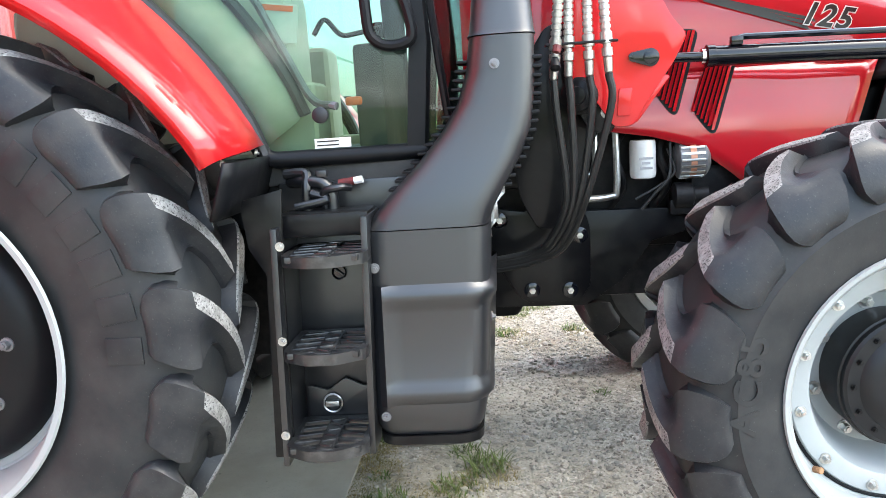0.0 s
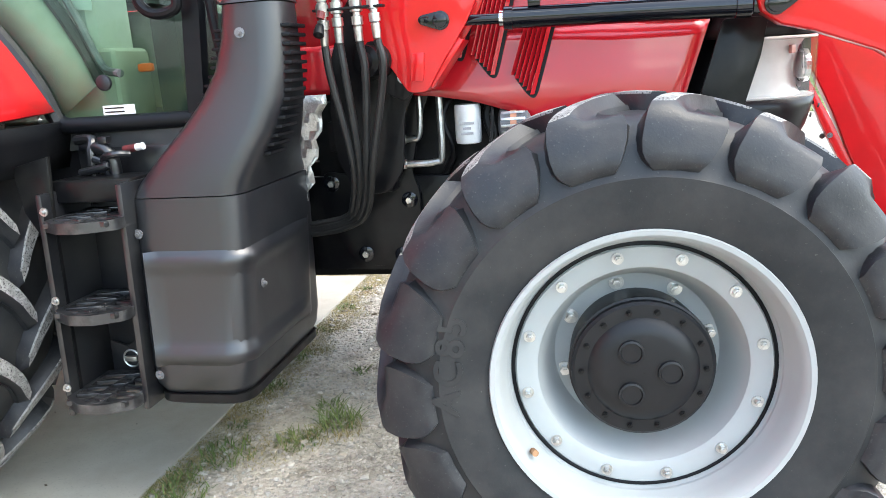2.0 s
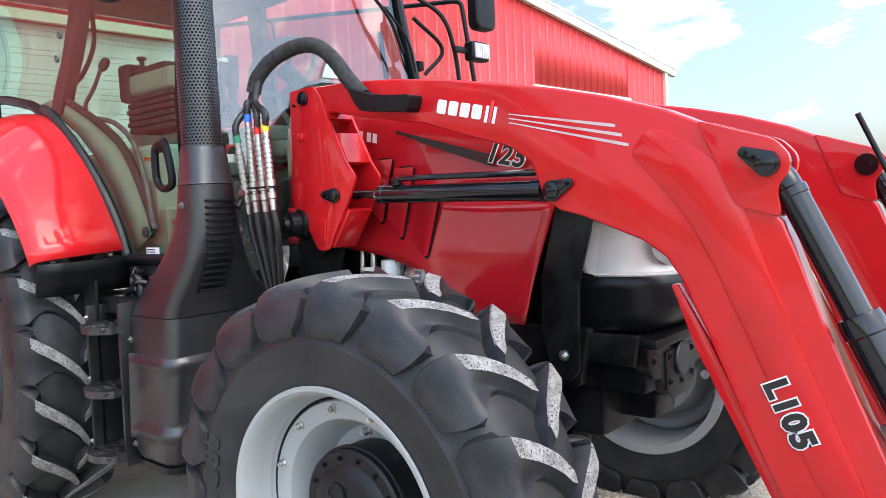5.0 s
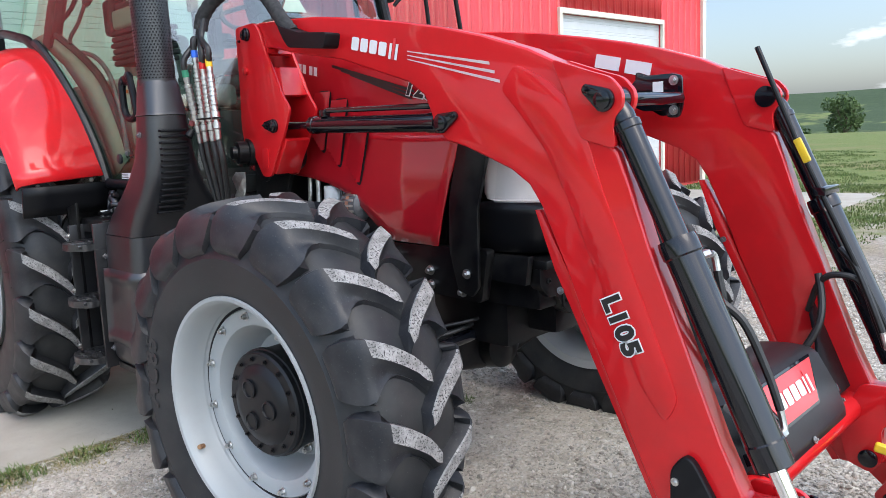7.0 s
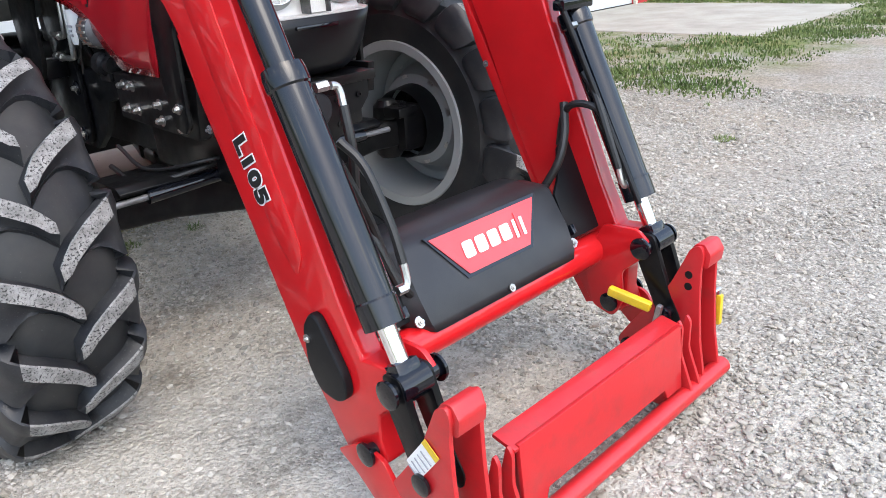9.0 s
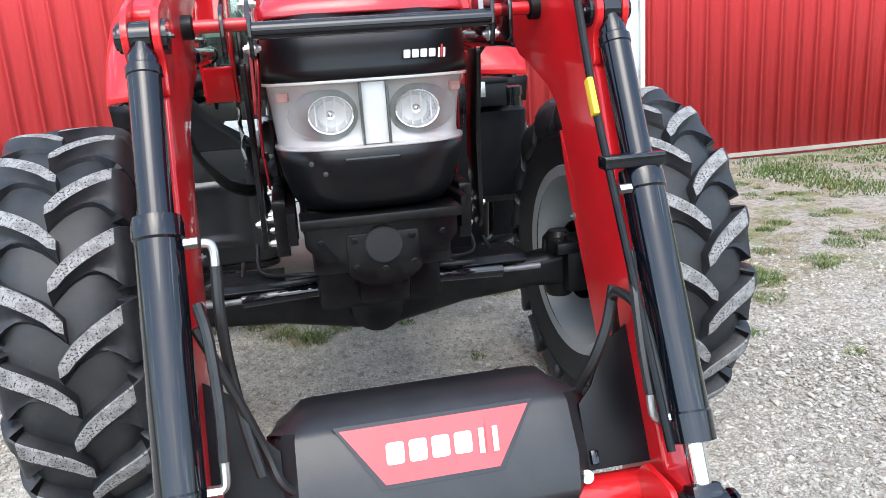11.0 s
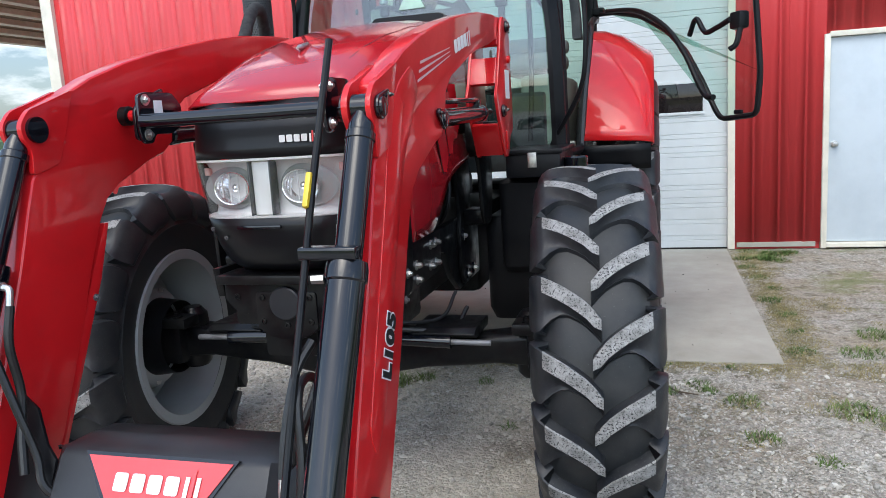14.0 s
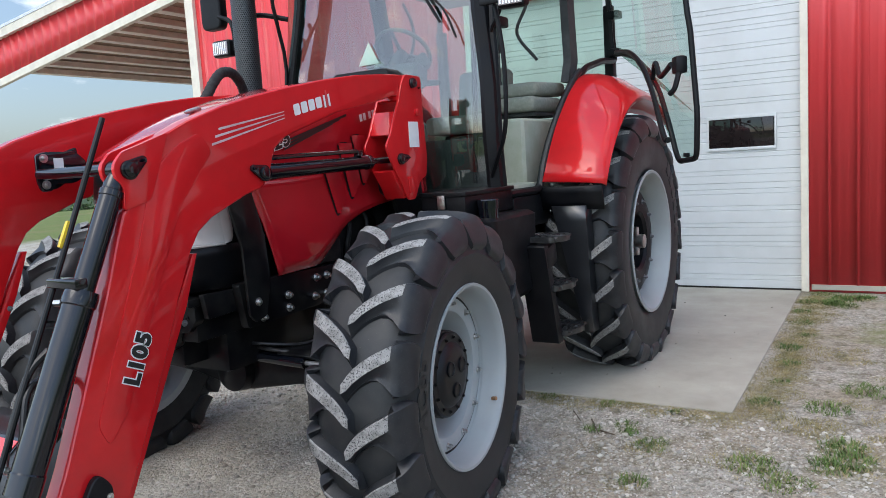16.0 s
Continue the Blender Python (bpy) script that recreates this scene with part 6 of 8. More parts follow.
tube(b, [door_point(x, CY - 0.10, z) for x, z in ((0.66, 2.00), (0.74, 2.09), (0.84, 2.00), (0.96, 2.01), (1.10, 2.04))], 0.016, 10)
box(b, door_point(1.13, CY - 0.06, 2.03), (0.10, 0.07, 0.10), 0.02, rot=(0, 0, 30))
tube(b, [door_point(1.16, CY - 0.07, 2.00), door_point(1.165, CY - 0.10, 1.90), door_point(1.13, CY - 0.12, 1.87)], 0.016, 8)
part("latch", b, BLACK, door, "black latch and pull bar")
part("door_stop", box(B(), door_point(1.05, CY - 0.01, 1.515), (0.07, 0.02, 0.025), 0.006, rot=(0, 0, 30)), BLACK, door)
for z in (2.36, 2.66):
    part("hinge", box(B(), (-0.86, 0.86, z), (0.12, 0.10, 0.06), 0.015), BLACK, door)

# lamps and mirrors on bent arms
for s_, p, yy in ((-1, Vector((1.467, -1.205, 2.438)), -0.78), (1, Vector((1.536, 1.045, 2.425)), 0.78)):
    b2 = box(B(), p + Vector((-0.03, 0, 0)), (0.075, 0.165, 0.115), 0.022, seg=3)
    wl_ = part("work_lamp", b2, BLACK, tractor, "rectangular work lamp on a mirror arm")
    part("lamp_glass", box(B(), p + Vector((0.010, 0, 0)), (0.012, 0.138, 0.088), 0.012, seg=2), LAMP_GLASS, wl_, "pale ribbed lamp glass")
    b = B()
    for k in range(7):
        box(b, p + Vector((0.018, (k - 3) * 0.018, 0)), (0.003, 0.006, 0.078), 0)
    part("glass_rib", b, REFLECTOR, wl_)
    b = B()
    box(b, p + Vector((-0.04, -s_ * 0.14, 0)), (0.03, 0.13, 0.035), 0.008)
    part("lamp_bracket", b, BLACK, wl_)
    b = B()
    if s_ > 0:
        tube(b, [(1.24, 0.72, 1.38), (1.32, 0.765, 1.45), (1.42, 0.90, 1.66), (1.45, 0.943, 1.83), (1.45, 0.945, 2.12), (1.45, 0.905, 2.42), (1.42, 0.84, 2.62), (1.32, 0.72, 2.74)], 0.013, 10)
    else:
        tube(b, [(1.33, -0.70, 2.58), (1.42, -0.86, 2.62), (1.46, -0.98, 2.60), (1.47, -1.06, 2.52), (1.46, -1.07, 2.44)], 0.017, 10)
        tube(b, [(1.46, -1.07, 2.44), (1.46, -1.10, 2.60), (1.45, -1.22, 2.66)], 0.015, 10)
    part("mirror_arm", b, BLACK, tractor, "bent black mirror arm")
    m_ = p + Vector((-0.05, s_ * 0.09, 0.27))
    part("mirror", prism(B(), rounded([(m_.y - 0.095, m_.z - 0.13), (m_.y + 0.095, m_.z - 0.13), (m_.y + 0.095, m_.z + 0.13), (m_.y - 0.095, m_.z + 0.13)], 0.055, 5), m_.x - 0.04, m_.x + 0.04, 0.022, "x", 3), BLACK, tractor, "black mirror housing")
b = B()
tube(b, [(1.30, 0.72, 2.62), (1.36, 0.9, 2.45), (1.30, 0.80, 2.30)], 0.012, 8)
box(b, (1.20, 0.82, 2.36), (0.12, 0.05, 0.06), 0.012)
part("door_stay", b, BLACK, tractor)

# ---- fenders, steps and tank ----
for s_ in (-1, 1):
    rows = []
    n_ = 26
    for i in range(n_ + 1):
        a = radians(26.5 + (128 - 26.5) * i / n_)
        line = []
        for yy, rr in ((1.270, 1.035), (1.280, 1.06), (1.262, 1.085), (1.20, 1.105), (1.08, 1.122), (0.96, 1.132), (0.865, 1.14), (0.850, 1.11)):
            # the front end is drawn out a little
            k = 1 + (0.03 - 0.05 * smooth(1.15, 0.86, yy)) * smooth(60, 26, math.degrees(a))
            up_k = 1 + 0.10 * smooth(26, 78, math.degrees(a)) * smooth(1.27, 0.98, yy)
            line.append(Vector((RX + rr * k * math.cos(a), s_ * yy, RZ + rr * up_k * math.sin(a))))
        rows.append(line)
    b = B()
    loft(b, rows)
    fender = solid(part("fender", b, RED, tractor, "glossy red rear fender", 40), 0.012, 0)
    for p in ((0.775, 1.185, 1.36), (0.79, 0.93, 1.375)):
        part("fender_screw", hexbolt(B(), (p[0] + 0.005, s_ * p[1], p[2]), (1, 0, -0.3), 0.008, 0.006), STEEL, fender)
    # black skirt under the fender's front end: a band, then a panel that narrows to the ground
    b2 = B()
    loft(b2, [[Vector((0.815 - 0.05 * u, s_ * yy, 1.36 - 0.15 * u)) for yy in (0.80, 0.95, 1.15, 1.265)] for u in lin(0, 1, 3)])
    skirt = solid(part("fender_skirt", b2, BLACK, tractor, "black plastic skirt before the rear tyre"), 0.012)
    b2 = B()
    rows = []
    for u in lin(0, 1, 8):
        y0_, y1_ = 0.92 + 0.175 * u, 1.15 + 0.005 * u
        xx = 0.80 - 0.05 * u
        rows.append([Vector((xx - 0.10, s_ * y0_, 1.235 - 0.83 * u)), Vector((xx, s_ * (y0_ + 0.004), 1.235 - 0.83 * u)), Vector((xx + 0.006, s_ * (y0_ + y1_) / 2, 1.235 - 0.83 * u)), Vector((xx, s_ * (y1_ - 0.004), 1.235 - 0.83 * u)), Vector((xx - 0.10, s_ * y1_, 1.235 - 0.83 * u))])
    if s_ > 0:
        loft(b2, rows)
        solid(part("splash_panel", b2, BLACK_SHEEN, skirt, "black panel that narrows towards the ground", 30), 0.008)
    else:
        b2.free()
    b = B()
    box(b, (0.92, s_ * (0.80 if s_ > 0 else 0.735), 1.22), (0.56, 0.10, 0.20), 0.02)
    part("sill_box", b, BLACK, tractor)

# steps on the exhaust side
def step_plate(b_, x0, x1, y0, y1, z):
    q_ = rounded([(x0, y1), (x1, y1), (x1, y0 + 0.05), ((x0 + x1) / 2 + 0.04, y0), ((x0 + x1) / 2 - 0.04, y0), (x0, y0 + 0.05)] if y0 < y1 else [], 0.02, 3)
    ring_ = [(x, y) for x, y in q_]
    inner = [((x - (x0 + x1) / 2) * 0.84 + (x0 + x1) / 2, (y - (y0 + y1) / 2) * 0.84 + (y0 + y1) / 2) for x, y in ring_]
    n_ = len(ring_)
    for z0_, z1_ in ((z - 0.032, z),):
        A = [b_.verts.new((*p, z1_)) for p in ring_]
        C = [b_.verts.new((*p, z0_)) for p in ring_]
        D = [b_.verts.new((*p, z1_)) for p in inner]
        E = [b_.verts.new((*p, z0_)) for p in inner]
        bridge(b_, A, C)
        bridge(b_, D, A)
        bridge(b_, E, D)
        bridge(b_, C, E)
    # tread: cross bars that leave slanted slots, and a raised middle strip
    xm, w_ = (x0 + x1) / 2, x1 - x0
    for side_ in (-1, 1):
        for i in range(5):
            yy = y0 + 0.045 + i * (y1 - y0 - 0.07) / 4
            box(b_, (xm + side_ * w_ * 0.235, yy, z - 0.010), (w_ * 0.40, 0.022, 0.018), 0.004, rot=(0, 0, side_ * -12))
    box(b_, (xm, (y0 + y1) / 2, z - 0.009), (0.052, (y1 - y0) * 0.9, 0.022), 0.004)
    for i in range(6):
        box(b_, (xm, y0 + 0.04 + i * (y1 - y0 - 0.08) / 5, z + 0.002), (0.040, 0.012, 0.008), 0.002, rot=(0, 0, 20 if i % 2 else -20))
    return b_


b = B()
prism(b, [(0.835, 0.44), (0.855, 0.44), (0.885, 1.16), (0.865, 1.16)], -1.10, -0.86, 0.004)
prism(b, [(1.095, 0.46), (1.115, 0.46), (1.145, 1.18), (1.125, 1.18)], -1.08, -0.86, 0.004)
ladder = part("step_frame", b, BLACK_DUSTY, tractor, "black steel step ladder frame")
b = B()
prism(b, [(0.85, 0.47), (1.10, 0.47), (1.13, 1.14), (0.88, 1.14)], -0.875, -0.865, 0.002)
part("step_back", b, BLACK_DUSTY, ladder, "dusty black back plate")
b = B()
prism(b, [(0.77, 1.24), (0.90, 1.27), (0.885, 1.10), (0.86, 0.45), (0.80, 0.45), (0.83, 1.02), (0.785, 1.10)], -1.06, -1.045, 0.004)
part("splash_plate", b, BLACK_STEEL, ladder, "black splash plate beside the steps")
for z, x0 in ((0.515, 0.855), (0.805, 0.875), (1.085, 0.895)):
    part("step", step_plate(B(), x0, x0 + 0.245, -1.175, -0.90, z), STEP_BLACK, ladder, "worn black step with slots")
    part("step_bolt", hexbolt(B(), (x0 - 0.002, -1.105, z + 0.025), (0, -1, 0), 0.009, 0.010), STEEL, ladder)
b = B()
turned(b, (1.01, -0.877, 0.985), (0, -1, 0), [(0, 0.024), (0.012, 0.024), (0.014, 0.020), (0.008, 0.018), (0.008, 0.001)], 20, cap=False)
box(b, (1.01, -0.893, 0.985), (0.034, 0.006, 0.007), 0.001, rot=(0, 40, 0))
part("latch_knob", b, BLACK_GLOSS, ladder)
b = B()
tube(b, [(0.955 + 0.030 * math.cos(a), -0.905, 0.560 + 0.030 * math.sin(a)) for a in [2 * math.pi * i / 18 for i in range(19)]], 0.0035, 6, smooth=False)
box(b, (0.955, -0.905, 0.56), (0.045, 0.02, 0.018), 0.004)
part("pull_ring", b, STEEL, ladder, "bright steel pull ring")
b = B()
prism(b, rounded([(0.87, 0.48), (1.10, 0.48), (1.11, 0.63), (1.06, 0.61), (1.0, 0.64), (0.94, 0.60), (0.875, 0.62)], 0.01), -0.895, -0.885, 0.002)
part("latch_plate", b, BLACK_DUSTY, ladder)
b = B()
box(b, (1.0, -0.95, 1.155), (0.28, 0.16, 0.07), 0.01)
part("step_header", b, BLACK_STEEL, ladder)
# plate added to lighten the black void under the cab
part("void_plate", box(B(), (1.03, -0.80, 1.19), (0.42, 0.03, 0.16), 0.01), BLACK_DUSTY, tractor)
# small pipes over the steps
b = B()
tube(b, [(0.93, -0.90, 1.18), (0.935, -0.90, 1.26), (0.93, -0.88, 1.30), (0.86, -0.86, 1.30)], 0.016, 10)
tube(b, [(0.99, -0.90, 1.18), (0.99, -0.92, 1.24), (1.04, -0.93, 1.255), (1.07, -0.90, 1.25)], 0.012, 10)
tube(b, [(0.95, -0.91, 1.24), (1.0, -0.92, 1.22), (0.90, -0.92, 1.2)], 0.013, 10)
tube(b, [(0.87, -0.84, 1.275), (0.93, -0.885, 1.275), (0.985, -0.90, 1.268), (1.01, -0.90, 1.235), (1.012, -0.90, 1.17)], 0.020, 12)
box(b, (0.985, -0.895, 1.298), (0.035, 0.03, 0.022), 0.006)
part("coupler_pipe", b, BLACK_DUSTY, tractor, "grey pipe couplers under the cab")
part("red_cap", cyl(B(), (1.03, -0.86, 1.262), (1.08, -0.87, 1.268), 0.013, n=14), DARK_RED, tractor)
part("white_cap", cyl(B(), (1.08, -0.87, 1.268), (1.105, -0.873, 1.272), 0.012, n=14), WHITE, tractor)

# exhaust shroud and perforated stack
def rrect(x0, x1, y0, y1, z, r=0.06, k=5, tilt=0.0):
    q_ = rounded([(x0, y0), (x1, y0), (x1, y1), (x0, y1)], r, k)
    return [Vector((x, y, z + tilt * (x - 1.3))) for x, y in q_]


b = B()
loft(b, [rrect(*v, 0.075) for v in ((1.125, 1.43, -1.035, -0.40, 0.50), (1.11, 1.445, -1.05, -0.385, 0.53), (1.108, 1.46, -1.055, -0.39, 0.60), (1.112, 1.475, -1.048, -0.41, 0.80), (1.116, 1.49, -1.04, -0.43, 1.00), (1.118, 1.495, -1.035, -0.44, 1.125))], closed=True, cap=True)
shroud = part("exhaust_shroud", b, BLACK_SHEEN, tractor, "black moulded shroud round the exhaust", 40)
b = B()
loft(b, [rrect(*v, 0.07) for v in ((1.122, 1.49, -1.032, -0.45, 1.128), (1.15, 1.505, -1.028, -0.50, 1.17), (1.215, 1.545, -1.018, -0.60, 1.24), (1.295, 1.595, -1.0, -0.68, 1.32), (1.365, 1.628, -0.988, -0.73, 1.40), (1.415, 1.642, -0.978, -0.755, 1.48), (1.445, 1.648, -0.972, -0.77, 1.57), (1.46, 1.65, -0.968, -0.78, 1.665))], closed=True, cap=True)
part("upper_shroud", b, BLACK_SHEEN, shroud, "sheeny black upper shroud", 40)
b = B()
loft(b, [rrect(*v, 0.07) for v in ((1.455, 1.655, -0.973, -0.775, 1.668), (1.462, 1.652, -0.968, -0.782, 1.68), (1.475, 1.642, -0.958, -0.795, 1.80), (1.478, 1.638, -0.955, -0.80, 1.815))], closed=True, cap=True)
part("shroud_collar", b, BLACK_SHEEN, shroud, "", 40)
def shroud_wrap(z, grow):
    """Path round the outer faces of the shroud at height z."""
    zs_ = [0.53, 0.60, 0.80, 1.00, 1.125]
    x0, x1, y0 = (float(np.interp(z, zs_, v)) for v in ([1.11, 1.108, 1.112, 1.116, 1.118], [1.445, 1.46, 1.475, 1.49, 1.495], [-1.05, -1.055, -1.048, -1.04, -1.035]))
    r_ = 0.075
    pts_ = [(x, y0) for x in [x0 + 0.030, x0 + 0.052, x0 + 0.080] + lin(x0 + 0.11, x1 - r_, 3)] + [(x1 - r_ + r_ * math.sin(a), y0 + r_ - r_ * math.cos(a)) for a in lin(0.25, math.pi / 2 - 0.25, 4)] + [(x1, y) for y in lin(y0 + r_, -0.50, 6)]
    nrm_ = [(0, -1)] * 7 + [(math.sin(a), -math.cos(a)) for a in lin(0.25, math.pi / 2 - 0.25, 4)] + [(1, 0)] * 7
    n_ = len(pts_)
    ease = [0.0 if i in (0, n_ - 1) else 1.0 if i in (1, n_ - 2) else 0.9 for i in range(n_)]
    rim_ = [0.020 if i in (1, n_ - 2) else 0.0 for i in range(n_)]
    return [Vector((p[0] + m_[0] * (-0.004 + (max(grow, q_) + 0.004) * e), p[1] + m_[1] * (-0.004 + (max(grow, q_) + 0.004) * e), z)) for p, m_, e, q_ in zip(pts_, nrm_, ease, rim_)]


b = B()
loft(b, [shroud_wrap(z, g) for z, g in ((0.600, -0.004), (0.612, 0.012), (0.626, 0.021), (0.646, 0.020), (0.664, 0.008), (0.685, 0.003), (0.880, 0.003), (0.902, 0.008), (0.920, 0.020), (0.940, 0.021), (0.954, 0.012), (0.966, -0.004))])
part("shroud_panel", b, BLACK_SHEEN, shroud, "rimmed panel that wraps round the shroud", 50)
b = B()
loft(b, [rrect(*v, 0.075) for v in ((1.14, 1.42, -1.02, -0.42, 0.455), (1.12, 1.44, -1.045, -0.39, 0.47), (1.12, 1.44, -1.045, -0.39, 0.497))], closed=True, cap=True)
part("shroud_foot", b, BLACK_STEEL, shroud, "", 40)
for p, d_ in (((1.148, -1.036, 1.02), (0, -1, 0)), ((1.15, -1.048, 0.565), (0, -1, 0)), ((1.30, -1.005, 1.205), (0.2, -1, 0.4)), ((1.53, -0.972, 1.585), (0.1, -1, 0.05)), ((1.482, -0.93, 0.83), (1, 0, 0))):
    part("shroud_screw", hexbolt(B(), p, d_, 0.010, 0.008), SILVER_DARK, shroud)
for i in range(15):
    z = 1.235 + i * 0.026
    x = float(np.interp(z, [1.24, 1.32, 1.40, 1.48, 1.62], [1.545, 1.595, 1.628, 1.642, 1.65]))
    part("fin", box(B(), (x - 0.005, -0.875, z), (0.05, 0.125, 0.011), 0.004), BLACK, shroud)
    x2 = float(np.interp(z, [1.24, 1.32, 1.40, 1.48, 1.62], [1.215, 1.295, 1.365, 1.415, 1.45]))
    part("fin", box(B(), (x2 - 0.006, -0.86, z), (0.04, 0.11, 0.009), 0.004), BLACK, shroud)
PX, PY, PR = 1.557, -0.877, 0.080
b = B()
cyl(b, (PX, PY, 1.80), (PX, PY, 3.25), PR - 0.012, n=24)
part("exhaust_pipe", b, ENGINE, tractor, "dark exhaust pipe inside its guard")
# perforated guard: sheet of hexagonal cells, each with a round hole
gv, gf = [], []
na, nz = 34, 96
pitch = 2 * math.pi * PR / na
rise = pitch * 0.866
for k in range(nz):
    for i in range(na):
        u0, z0 = pitch * (i + 0.5 * (k % 2)), 1.815 + k * rise
        base = len(gv)
        for rad, depth in ((pitch / math.sqrt(3), 0.0), (pitch * 0.34, 0.0), (pitch * 0.33, -0.003)):
            for c in range(6):
                a = math.pi / 6 + c * math.pi / 3
                th, rr_ = (u0 + rad * math.cos(a)) / PR, PR + depth
                gv.append((PX + rr_ * math.cos(th), PY + rr_ * math.sin(th), z0 + rad * math.sin(a)))
        for step_ in range(2):
            for c in range(6):
                gf.append((base + step_ * 6 + c, base + step_ * 6 + (c + 1) % 6, base + step_ * 6 + 6 + (c + 1) % 6, base + step_ * 6 + 6 + c))
guard = B()
me_ = bpy.data.meshes.new("exhaust_guard")
me_.from_pydata(gv, [], gf)
guard.from_mesh(me_)
bpy.data.meshes.remove(me_)
part("exhaust_guard", guard, BLACK_SHEEN, tractor, "black perforated exhaust guard", 80)
b = B()
cyl(b, (PX, PY, 1.795), (PX, PY, 1.822), PR + 0.003, n=32)
part("guard_band", b, BLACK_SHEEN, tractor)

# far-side tank, tool box and steps
b = B()
loft(b, [rrect(*v, 0.06) for v in ((1.02, 1.60, 0.42, 0.72, 0.47), (0.99, 1.64, 0.40, 0.76, 0.54), (0.99, 1.64, 0.40, 0.78, 0.98), (1.02, 1.62, 0.42, 0.76, 1.04))], closed=True, cap=True)
part("fuel_tank", b, BLACK, tractor, "black moulded fuel tank", 40)
b = B()
loft(b, [rrect(*v, 0.05) for v in ((1.18, 1.66, 0.52, 0.92, 0.74), (1.15, 1.70, 0.50, 0.96, 0.78), (1.14, 1.73, 0.50, 0.97, 1.225), (1.17, 1.70, 0.53, 0.94, 1.25))], closed=True, cap=True)
part("battery_box", b, BLACK, tractor, "black box beside the cab", 40)
b = B()
turned(b, (1.65, 0.90, 1.235), (0, 0, 1), [(0, 0.055), (0.06, 0.055), (0.062, 0.062), (0.105, 0.062), (0.112, 0.055), (0.112, 0.001)], 28, cap=False)
part("tank_cap", b, BLACK_GLOSS, tractor, "round black tank cap")
b = B()
box(b, (1.50, 0.70, 1.315), (0.60, 0.28, 0.12), 0.015)
box(b, (1.50, 0.70, 1.385), (0.62, 0.30, 0.025), 0.008)
tb = part("tool_box", b, BLACK, tractor, "black tool box by the cab")
part("hasp", box(B(), (1.815, 0.70, 1.345), (0.012, 0.045, 0.075), 0.003), STEEL, tb, "bright steel hasp")
b = B()
prism(b, rounded([(1.25, 1.04), (1.31, 1.04), (1.15, 0.42), (1.07, 0.42)], 0.012), 0.90, 1.075, 0.004)
lad2 = part("step_frame", b, BLACK, tractor, "black sloping step side plate")
part("step_back", prism(B(), [(0.80, 0.44), (1.09, 0.44), (1.26, 1.05), (0.88, 1.05)], 0.885, 0.895, 0.003), BLACK, lad2)
part("step_guard", box(B(), (1.20, 1.0, 0.97), (0.16, 0.16, 0.13), 0.02, rot=(0, 12, 0)), BLACK, lad2, "ribbed black corner guard")
for z, x0, ln in ((0.49, 0.78, 0.32), (0.79, 0.90, 0.32), (1.085, 0.98, 0.28)):
    b = B()
    step_plate(b, x0, x0 + ln, -1.15, -0.90, z)
    bmesh.ops.transform(b, matrix=Matrix.Diagonal((1, -1, 1, 1)), verts=b.verts[:])
    part("step", b, STEP_BLACK, lad2, "worn black step with slots")


# ---- front loader ----
loader = thing("front_loader", (3.9, 0.0, 0.0), "red front loader arms with black cylinders mounted on the tractor", "loader")
ARM = [(1.84, 1.965), (1.86, 2.015), (1.91, 2.035), (2.10, 2.028), (2.37, 2.005), (2.62, 1.968), (2.85, 1.925), (3.05, 1.882), (3.23, 1.835), (3.41, 1.775), (3.54, 1.715), (3.62, 1.684), (3.640, 1.665), (3.635, 1.60),
       (3.650, 1.53), (3.715, 1.46), (3.75, 1.37), (3.81, 1.20), (3.905, 0.965), (4.02, 0.68), (4.085, 0.545), (4.19, 0.555), (4.225, 0.525), (4.215, 0.475), (4.13, 0.40), (4.125, 0.32), (4.145, 0.265), (4.10, 0.225),
       (3.98, 0.225), (3.85, 0.42), (3.735, 0.655), (3.60, 0.945), (3.52, 1.14), (3.445, 1.30), (3.40, 1.365), (3.33, 1.412), (3.14, 1.485), (3.06, 1.505), (3.00, 1.545), (2.985, 1.60), (2.955, 1.665), (2.88, 1.715),
       (2.73, 1.76), (2.52, 1.825), (2.19, 1.885), (2.04, 1.92), (1.93, 1.925)]
ARM_Y0, ARM_Y1 = 0.518, 0.590


def cap_plate(p, s, ang, y, r=0.034, tail=0.062):
    """A teardrop pin keeper lying on a side plate."""
    a = radians(ang)
    b_ = B()
    pts_ = []
    for i in range(15):
        t = a + math.pi / 2 + math.pi * i / 14
        pts_.append((p[0] + r * math.cos(t), p[1] + r * math.sin(t)))
    for i in range(7):
        t = a - math.pi / 2 + math.pi * i / 6
        pts_.append((p[0] + tail * math.cos(a) + 0.016 * math.cos(t), p[1] + tail * math.sin(a) + 0.016 * math.sin(t)))
    prism(b_, pts_, s * y, s * (y + 0.012), 0.003)
    turned(b_, (p[0], s * (y + 0.010), p[1]), (0, s, 0), [(0, r * 0.78), (0.008, r * 0.76), (0.010, r * 0.6), (0.010, 0.001)], 24, cap=False)
    hexbolt(b_, (p[0] + tail * math.cos(a), s * (y + 0.012), p[1] + tail * math.sin(a)), (0, s, 0), 0.007, 0.008, False)
    return b_


